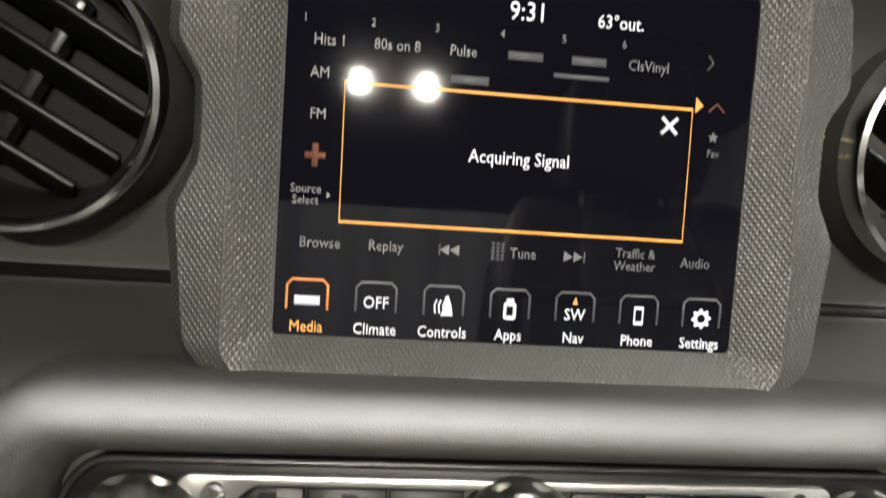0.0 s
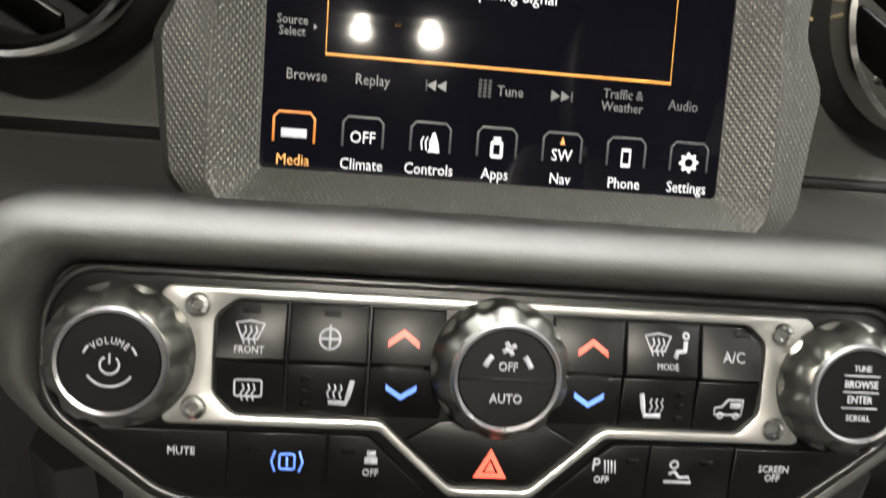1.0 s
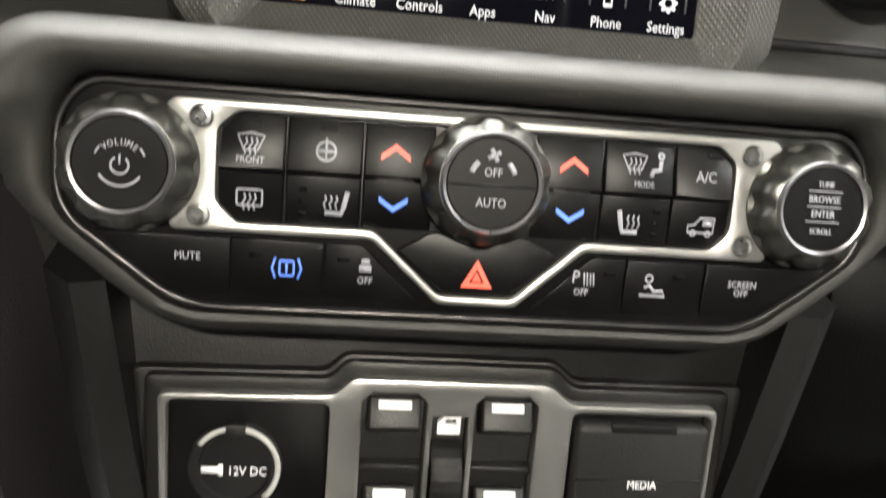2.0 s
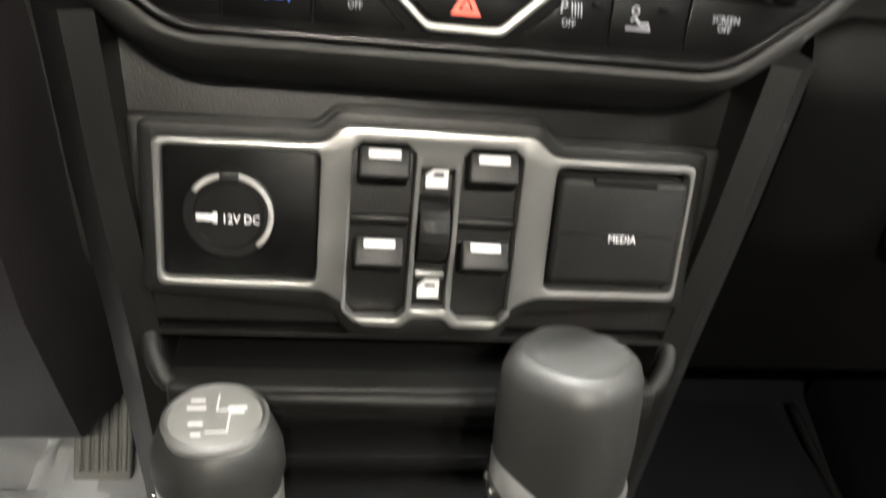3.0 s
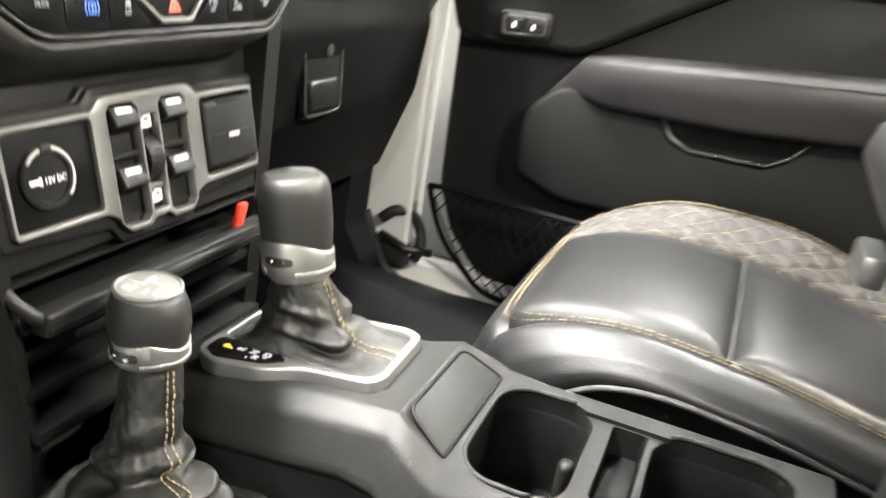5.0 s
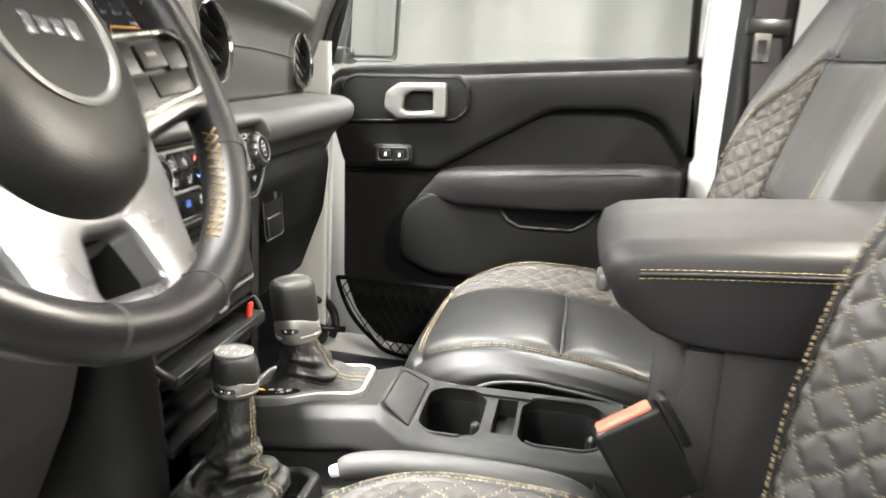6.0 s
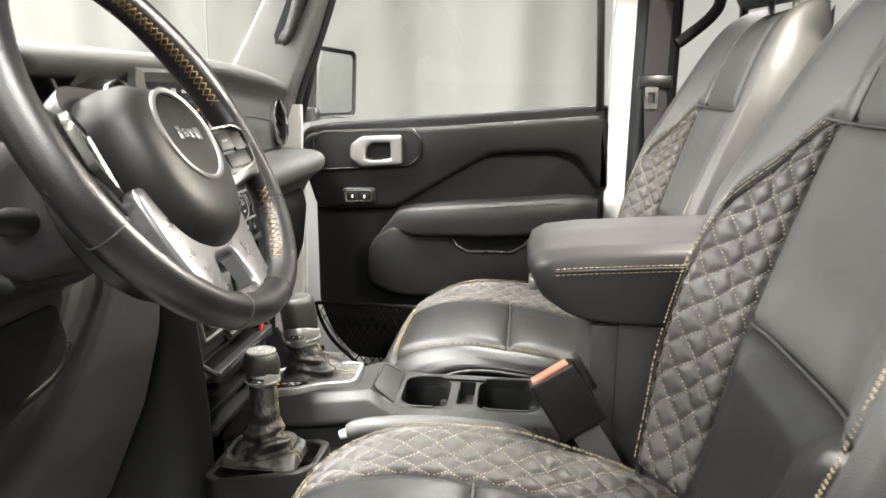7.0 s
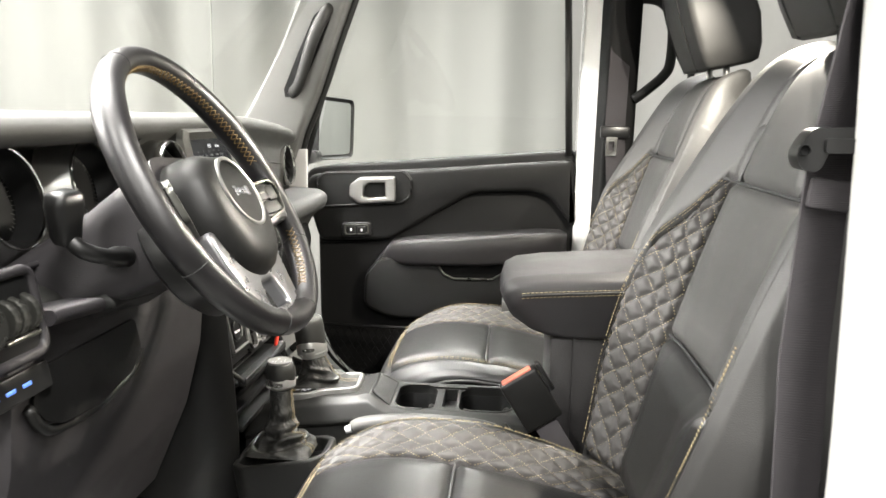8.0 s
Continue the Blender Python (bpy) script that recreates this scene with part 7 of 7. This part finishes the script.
    b = thing("switch_bank", pose(-0.690, 0.236, 0.487, 78), "row of small switches with blue lit legends", "switch bank")
    bm = B()
    prism(bm, rect(-0.07, 0.07, -0.014, 0.014, 0.004), -0.02, 0.004, (), 0.002)
    part("plate", bm, SMOOTHBLACK, b)
    for x in (-0.045, -0.02, 0.005, 0.03):
        bm = B()
        bar(bm, x - 0.007, x + 0.007, -0.002, 0.002, 0.0042)
        part("legend", bm, B_ICON, b, "blue lit legend")
    return t


# ---- passenger door ----
def door():
    t = thing("door_1", (0.72, 0.0, 0.08), "black passenger door panel with armrest, silver handle and net pocket", "car door", kind="structure")
    X = 0.70
    side = lambda pts: [(y, z) for y, z in pts]
    def slab(name, outline, x0, x1, material, bevel=0.006, holes=(), label="", parent=None):
        bm = B()
        # local z points to the cabin's middle
        m = Matrix(((0, 0, -1, 0), (1, 0, 0, 0), (0, 1, 0, 0), (0, 0, 0, 1)))
        prism(bm, outline, -x0, -x1, holes, bevel, 3, m)
        return part(name, bm, material, parent or t, label, world_space=True)
    slab("panel", rounded([(0.14, 0.025), (0.205, 0.060), (0.25, 0.110), (0.280, 0.185), (0.285, 0.44), (0.318, 0.52), (0.325, 0.58), (0.305, 0.608), (0.25, 0.618), (-0.385, 0.672), (-0.402, 0.655), (-0.405, 0.025)], 0.015), 0.79, 0.724, DOORSKIN, 0.010)
    # raised upper field with a slanted lower edge
    slab("upper_pad", rounded([(0.275, 0.42), (0.308, 0.52), (0.312, 0.57), (0.295, 0.594), (0.0, 0.615), (-0.38, 0.648), (-0.392, 0.63), (-0.392, 0.47), (-0.33, 0.55), (-0.28, 0.565), (-0.13, 0.557), (-0.05, 0.51), (0.09, 0.425)], 0.02), 0.726, 0.695, DOORSKIN, 0.013)
    # armrest
    bm = B()
    rings = []
    for y, zt, zb, d in ((0.125, 0.372, 0.36, 0.004), (0.08, 0.428, 0.372, 0.028), (0.04, 0.437, 0.366, 0.055), (-0.15, 0.455, 0.372, 0.068), (-0.30, 0.468, 0.385, 0.066), (-0.355, 0.468, 0.40, 0.05), (-0.375, 0.460, 0.41, 0.01)):
        rings.append([(X + 0.005 - u, y, z) for u, z in rounded([(-0.022, zb - 0.004), (d * 0.75, zb), (d, (zt * 0.6 + zb * 0.4)), (d * 0.93, zt - 0.004), (-0.022, zt)], 0.012, 4)])
    loft(bm, rings)
    arm = part("armrest", bm, ARMPAD, t, "padded door armrest", world_space=True, angle=60)
    bm = B()
    tube(bm, [(X - 0.058, 0.05, 0.4265), (X - 0.0625, -0.15, 0.4445), (X - 0.061, -0.30, 0.457)], 0.001, 5)
    part("seam", bm, DARKTHREAD, arm, world_space=True)
    # lower field and the pull pocket
    slab("lower_pad", rounded([(0.150, 0.342), (0.105, 0.385), (-0.385, 0.405), (-0.385, 0.225), (0.08, 0.218), (0.155, 0.248)], 0.025), 0.726, 0.682, DOORSKIN, 0.010, [rounded([(-0.03, 0.385), (-0.06, 0.345), (-0.085, 0.333), (-0.185, 0.335), (-0.21, 0.350), (-0.245, 0.392)], 0.006)])
    slab("pull_pocket", rounded([(-0.02, 0.395), (-0.05, 0.330), (-0.2, 0.325), (-0.255, 0.398)], 0.006), 0.70, 0.6935, DEEP, 0.0)
    bm = B()
    tube(bm, [(0.679, -0.03, 0.384), (0.679, -0.06, 0.344), (0.679, -0.085, 0.3325), (0.679, -0.185, 0.3345), (0.679, -0.21, 0.3495), (0.679, -0.243, 0.389)], 0.003, 6)
    part("pocket_lip", bm, DARKSILVER, t, "grey lip", world_space=True)
    # inside handle
    esc = slab("handle_plate", rounded([(0.283, 0.585), (0.262, 0.602), (0.05, 0.612), (0.028, 0.590), (0.028, 0.545), (0.052, 0.523), (0.262, 0.508), (0.283, 0.528)], 0.008), 0.70, 0.688, DOORSKIN, 0.003)
    bm = B()
    tube(bm, [(0.6885, y, z) for y, z in rounded([(0.278, 0.583), (0.259, 0.598), (0.052, 0.607), (0.033, 0.588), (0.033, 0.547), (0.055, 0.527), (0.259, 0.513), (0.278, 0.53)], 0.008)], 0.0022, 6, True)
    part("plate_groove", bm, SMOOTHBLACK, esc, world_space=True)
    slab("handle_cup", rounded([(0.160, 0.578), (0.085, 0.582), (0.080, 0.537), (0.155, 0.532)], 0.006), 0.69, 0.6875, DEEP, 0.0, parent=esc)
    slab("handle", rounded([(0.192, 0.540), (0.190, 0.572), (0.165, 0.591), (0.072, 0.596), (0.070, 0.530), (0.165, 0.522)], 0.008), 0.69, 0.672, SILVER, 0.005, [rounded([(0.155, 0.543), (0.153, 0.566), (0.14, 0.577), (0.098, 0.579), (0.096, 0.543), (0.14, 0.538)], 0.004)], "satin silver door handle", esc)
    sw = slab("lock_switch", rounded([(0.215, 0.470), (0.135, 0.474), (0.132, 0.436), (0.214, 0.430)], 0.012), 0.70, 0.690, SMOOTHBLACK, 0.004)
    slab("switch_rim", rounded([(0.207, 0.465), (0.143, 0.468), (0.141, 0.442), (0.206, 0.437)], 0.008), 0.692, 0.687, DARKSILVER, 0.001, [rounded([(0.203, 0.462), (0.147, 0.465), (0.145, 0.445), (0.202, 0.440)], 0.007)], "", sw)
    for y in (0.188, 0.160):
        slab("switch_key", rect(y - 0.011, y + 0.011, 0.443, 0.461, 0.004), 0.691, 0.686, PLASTIC, 0.002, (), "", sw)
        slab("key_mark", rect(y - 0.002, y + 0.002, 0.449, 0.456), 0.687, 0.6855, PRINT, 0.0, (), "", sw)
    # crease line across the panel
    bm = B()
    tube(bm, [(0.7215, 0.278, 0.408), (0.7215, 0.20, 0.414), (0.7215, 0.13, 0.420)], 0.002, 6)
    part("crease", bm, DEEP, t, world_space=True)
    # net pocket
    bm = B()
    for i in range(34):
        y = 0.33 - i * 0.021
        for s in (-1, 1):
            pts = [(0.690 - 0.02 * math.sin(math.pi * k / 8), y + s * 0.055 * (k / 8 - 0.5) * 2, 0.035 + 0.158 * k / 8) for k in range(9)]
            pts = [p for p in pts if -0.39 < p[1] < 0.15 + 0.13 * min(1.0, max(0.0, p[2] - 0.03) / 0.15) ** 0.7]
            if len(pts) > 1:
                tube(bm, pts, 0.0013, 5)
    part("net", bm, NET, t, "stretchy black mesh net", world_space=True, kind="stuff")
    bm = B()
    tube(bm, spline([(0.690, -0.38, 0.035), (0.690, 0.0, 0.032), (0.690, 0.150, 0.036), (0.690, 0.205, 0.067), (0.690, 0.250, 0.115), (0.690, 0.278, 0.180), (0.682, 0.262, 0.194), (0.672, 0.15, 0.197), (0.668, 0.0, 0.197), (0.672, -0.38, 0.197)], 70), 0.0048, 8)
    part("net_hem", bm, NET, t, world_space=True)
    # window glass
    bm = B()
    pane(bm, [(0.735, 0.30, 0.60), (0.735, -0.385, 0.60), (0.68, -0.36, 1.055), (0.68, 0.20, 1.055)], 0.004, (1, 0, 0.12))
    g = part("window", bm, GLASS, t, "clear door glass", world_space=True, angle=5)
    g.visible_shadow = False
    # dark frame round the window
    bm = B()
    tube(bm, [(0.725, -0.372, 0.66), (0.672, -0.350, 1.05)], 0.0085, 8, flat=1.6)
    tube(bm, [(0.722, 0.325, 0.61), (0.70, 0.285, 0.75), (0.672, 0.195, 1.045), (0.672, 0.17, 1.06), (0.672, -0.35, 1.065)], 0.010, 8, flat=1.6)
    part("window_frame", bm, RUBBER, t, world_space=True)
    return t


def side_mirror():
    t = thing("side_mirror", pose(0.93, 0.29, 0.712, 90, 0, -24), "black door mirror with a white reflecting glass", "door mirror")
    out = [(-0.085, -0.088), (0.085, -0.088), (0.092, 0.080), (-0.078, 0.088)]
    bm = B()
    rings = []
    for z, k in ((0.002, 0.90), (0.010, 1.0), (0.0, 1.04), (-0.05, 1.02), (-0.09, 0.8), (-0.10, 0.5)):
        rings.append([(x * k, y * k, z) for x, y in rounded(out, 0.02, 4)])
    loft(bm, rings)
    part("housing", bm, SMOOTHBLACK, t)
    bm = B()
    prism(bm, rounded([(x * 0.88, y * 0.88) for x, y in out], 0.015, 4), 0.002, 0.005)
    part("mirror_glass", bm, MIRROR, t, "mirror glass")
    bm = B()
    box(bm, 0.74, 0.90, 0.31, 0.35, 0.615, 0.65, 0.01)
    part("arm", bm, SMOOTHBLACK, t, world_space=True)
    return t


def belts():
    # passenger's belt
    t = thing("seat_belt", (0.62, -0.50, 0.5), "black seat belt hanging from the passenger's pillar", "seat belt", "seat belts")
    bm = B()
    path = [(0.605, -0.472, 1.02), (0.602, -0.474, 0.92), (0.60, -0.470, 0.72), (0.598, -0.480, 0.60), (0.595, -0.50, 0.45), (0.585, -0.53, 0.20)]
    rings = []
    for x, y, z in path:
        rings.append([(x - 0.0012, y + 0.024, z), (x + 0.0012, y + 0.024, z), (x + 0.0012 + 0.006, y - 0.024, z), (x - 0.0012 + 0.006, y - 0.024, z)])
    loft(bm, rings)
    part("webbing", bm, BELT, t, world_space=True)
    bm = B()
    box(bm, -0.008, 0.008, -0.034, 0.034, -0.014, 0.014, 0.004, 2, Matrix.Translation((0.600, -0.470, 0.722)))
    part("tongue_grip", bm, SMOOTHBLACK, t, world_space=True)
    bm = B()
    m = Matrix(((0, 0, 1, 0.594), (1, 0, 0, -0.463), (0, 1, 0, 0.690), (0, 0, 0, 1)))
    prism(bm, rect(-0.013, 0.013, -0.024, 0.024, 0.003, 3), -0.0015, 0.0015, [rect(-0.007, 0.007, -0.012, 0.010, 0.002, 3)], 0.0005, 1, m)
    part("tongue", bm, CHROME, t, "bright metal tongue", world_space=True)
    bm = B()
    box(bm, -0.012, 0.012, -0.032, 0.032, -0.02, 0.02, 0.008, 3, Matrix.Translation((0.612, -0.474, 0.955)))
    lathe(bm, [(0.02, -0.01), (0.024, 0.0), (0.02, 0.014), (0.004, 0.016)], 24, Matrix.Translation((0.615, -0.472, 1.0)) @ pose(0, 0, 0, 0, -90, 0) @ Matrix.Diagonal((1.8, 1, 1, 1)))
    part("anchor", bm, SMOOTHBLACK, t, "black belt anchor", world_space=True)
    # driver's belt, close to the open door
    t = thing("seat_belt", (-0.66, -0.49, 0.5), "black seat belt hanging beside the driver's seat", "seat belt", "seat belts")
    bm = B()
    path = [(-0.665, -0.512, 1.06), (-0.665, -0.503, 0.85), (-0.66, -0.494, 0.72), (-0.655, -0.490, 0.55), (-0.65, -0.500, 0.30), (-0.65, -0.51, 0.10)]
    rings = []
    for x, y, z in path:
        w = 0.0225 - 0.015 * min(1.0, max(0.0, (z - 0.70) / 0.3))
        e = math.sqrt(0.0235 ** 2 - w * w)
        rings.append([(x - 0.001 - e, y + w, z), (x + 0.001 - e, y + w + 0.001, z), (x + 0.001 + e, y - w, z), (x - 0.001 + e, y - w - 0.001, z)])
    loft(bm, rings)
    part("webbing", bm, BELT, t, world_space=True)
    bm = B()
    grip_m = Matrix(((0, 0, 1, -0.676), (1, 0, 0, -0.486), (0, 1, 0, 0.735), (0, 0, 0, 1)))
    prism(bm, rounded([(0.026, -0.020), (0.030, -0.006), (0.018, 0.014), (-0.022, 0.015), (-0.022, 0.001), (0.002, -0.001), (0.010, -0.022)], 0.007, 5), -0.012, 0.014, (), 0.004, 3, grip_m)
    grip = part("tongue_grip", bm, SMOOTHBLACK, t, "black moulded belt tongue", world_space=True)
    bm = B()
    prism(bm, rect(-0.022, 0.008, -0.006, 0.006, 0.003, 3), -0.016, 0.010, (), 0.001, 1, grip_m)
    part("metal_bar", bm, SMOOTHBLACK, grip, "black metal bar", world_space=True)
    bm = B()
    lathe(bm, [(0.0042, -0.016), (0.0048, -0.013), (0.0025, -0.0125), (0.0005, -0.0125)], 16, grip_m @ Matrix.Translation((0.024, -0.004, 0)))
    part("rivet", bm, DEEP, grip, world_space=True)
    bm = B()
    box(bm, -0.005, 0.005, -0.019, 0.017, -0.013, 0.013, 0.003, 2, pose(-0.668, -0.492, 0.694, 6))
    part("belt_fold", bm, BELT, t, "folded end of the webbing", world_space=True)
    # grab handle on the roll bar
    bm = B()
    path = spline([(0.615, -0.515, 1.035), (0.607, -0.560, 1.025), (0.603, -0.588, 0.985), (0.603, -0.590, 0.89), (0.605, -0.575, 0.855), (0.61, -0.535, 0.818), (0.615, -0.512, 0.800)], 30)
    tube(bm, path, 0.012, 10, up=(1, 0, 0))
    solid("grab_handle", bm, RUBBER, "black grab handle on the rear of the belt pillar", "handle")


def footwell():
    bm = B()
    box(bm, 0.17, 0.455, -0.10, 0.56, 0.0, 0.012, 0.005)
    mat_pad = solid("floor_mat", bm, CARPET, "dark carpet mat in the passenger footwell", "floor mat")
    bm = B()
    tube(bm, rounded_path([(0.475, 0.55, 0.013), (0.452, 0.42, 0.013), (0.447, 0.30, 0.013), (0.456, 0.16, 0.013), (0.466, -0.08, 0.013)]), 0.005, 8)
    part("binding", bm, RUBBER, mat_pad, "black bound edge", world_space=True)
    bm = B()
    box(bm, -0.66, -0.17, 0.02, 0.50, 0.0, 0.012, 0.005)
    solid("floor_mat", bm, CARPET, "dark carpet mat in the driver's footwell", "floor mat")
    g = thing("glove_box", (0.38, 0.30, 0.35), "black glove box door with a recessed latch", "glove box")
    bm = B()
    rings = []
    for x in (0.185, 0.20, 0.56, 0.575):
        k = 0.0 if x in (0.20, 0.56) else 0.008
        rings.append([(x, y + k, z) for y, z in rounded([(0.272, 0.485 - k), (0.262, 0.45), (0.272, 0.36), (0.315, 0.24 + k), (0.36, 0.23 + k), (0.36, 0.485 - k)], 0.010, 4)])
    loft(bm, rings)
    # shade under the dashboard is put into the lid's colour
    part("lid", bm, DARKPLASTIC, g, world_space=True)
    bm = B()
    L = pose(0.298, 0.266, 0.408, 84)
    prism(bm, rounded([(-0.040, 0.044), (0.040, 0.044), (0.030, -0.044), (-0.042, -0.044)], 0.008), -0.004, 0.0022, (), 0.0012, 2, L)
    l = part("latch", bm, DEEP, g, world_space=True)
    bm = B()
    tube(bm, [L @ Vector((x, y, 0.0024)) for x, y in rounded([(-0.039, 0.043), (0.039, 0.043), (0.029, -0.043), (-0.041, -0.043)], 0.008)], 0.0018, 6, True)
    part("latch_rim", bm, CONSOLE, l, world_space=True)
    bm = B()
    box(bm, -0.034, 0.022, -0.038, -0.008, 0.0, 0.007, 0.003, 3, L)
    part("pull", bm, SMOOTHBLACK, l, world_space=True)
    bm = B()
    lathe(bm, [(0.006, 0.002), (0.006, 0.005), (0.002, 0.0052)], 16, pose(0.305, 0.268, 0.428, 84))
    part("lock", bm, DARKSILVER, l, world_space=True)


def pedal_and_film():
    t = thing("accelerator_pedal", (-0.212, 0.42, 0.02), "grey ribbed accelerator pedal", "pedal")
    bm = B()
    box(bm, -0.022, 0.022, -0.004, 0.004, -0.06, 0.06, 0.003, 2, pose(-0.213, 0.42, 0.115, -25, 0, 0))
    pad = part("pad", bm, GREY_PRINT, t, world_space=True)
    for i in range(6):
        bm = B()
        box(bm, -0.0022, 0.0022, -0.007, -0.003, -0.052, 0.052, 0.001, 1, pose(-0.213 + (i - 2.5) * 0.0068, 0.42, 0.115, -25, 0, 0))
        part("rib", bm, GREY_PRINT, pad, world_space=True)
    bm = B()
    tube(bm, [(-0.205, 0.43, 0.16), (-0.20, 0.46, 0.24), (-0.20, 0.48, 0.32)], 0.008, 8)
    part("arm", bm, SMOOTHBLACK, t, world_space=True)
    bm = B()
    rows = []
    for j in range(40):
        row = []
        for i in range(40):
            x, y = -0.56 + 0.40 * i / 39, 0.22 + 0.34 * j / 39
            v = Vector((x * 9, y * 9, 0.3))
            h = abs(noise.noise(v)) * 0.06 + abs(noise.noise(v * 2.7)) * 0.025
            row.append((x, y, 0.018 + h))
        rows.append(row)
    loft(bm, rows, caps=False, closed=False)
    solid("floor_film", bm, FILM, "crumpled clear plastic film on the driver's floor", "plastic film", angle=25)
    bm = B()
    box(bm, -0.006, 0.006, -0.0025, 0.0025, -0.016, 0.016, 0.0018, 2, pose(0.084, 0.211, 0.316, 8, 6, 0))
    solid("red_tab", bm, RED, "small red pull tab beside the shelf", "tab")
    hinge = thing("door_check", (0.69, 0.32, 0.08), "black door check strap and bracket at the jamb", "door check")
    bm = B()
    tube(bm, spline([(0.664, 0.345, 0.125), (0.670, 0.325, 0.142), (0.690, 0.306, 0.135), (0.700, 0.292, 0.112), (0.694, 0.284, 0.085), (0.688, 0.290, 0.060)], 24), 0.009, 8)
    part("strap", bm, RUBBER, hinge, world_space=True)
    bm = B()
    box(bm, 0.668, 0.700, 0.300, 0.352, 0.045, 0.088, 0.008, 3)
    part("bracket", bm, RUBBER, hinge, world_space=True)
    bm = B()
    tube(bm, [(0.666, 0.345, 0.100), (0.672, 0.30, 0.082), (0.690, 0.262, 0.078)], 0.007, 8)
    part("arm", bm, SMOOTHBLACK, hinge, world_space=True)
    bm = B()
    tube(bm, [(0.690, 0.306, 0.155), (0.690, 0.302, 0.13)], 0.005, 10)
    part("pin", bm, DARKSILVER, hinge, world_space=True)


def build():
    room()
    shell()
    sound_bar()
    dashboard()
    centre_stack()
    touch_screen()
    climate_panel()
    switch_panel()
    vent(-0.1800, 0.653, 0.301, 1.03)
    vent(0.1995, 0.649, 0.325, 1.105)
    vent(0.606, 0.622, 0.345)
    console()
    armrest()
    shifter()
    transfer_lever()
    hand_brake()
    seat("front_seat", -0.405, 0.012, "black leather driver's seat with diamond-quilted bolsters and tan stitching")
    copy_seat(0.376, -0.016, "black leather passenger's seat with diamond-quilted bolsters and tan stitching")
    buckle()
    steering_wheel()
    cluster()
    driver_panel()
    door()
    side_mirror()
    belts()
    footwell()
    pedal_and_film()


build()
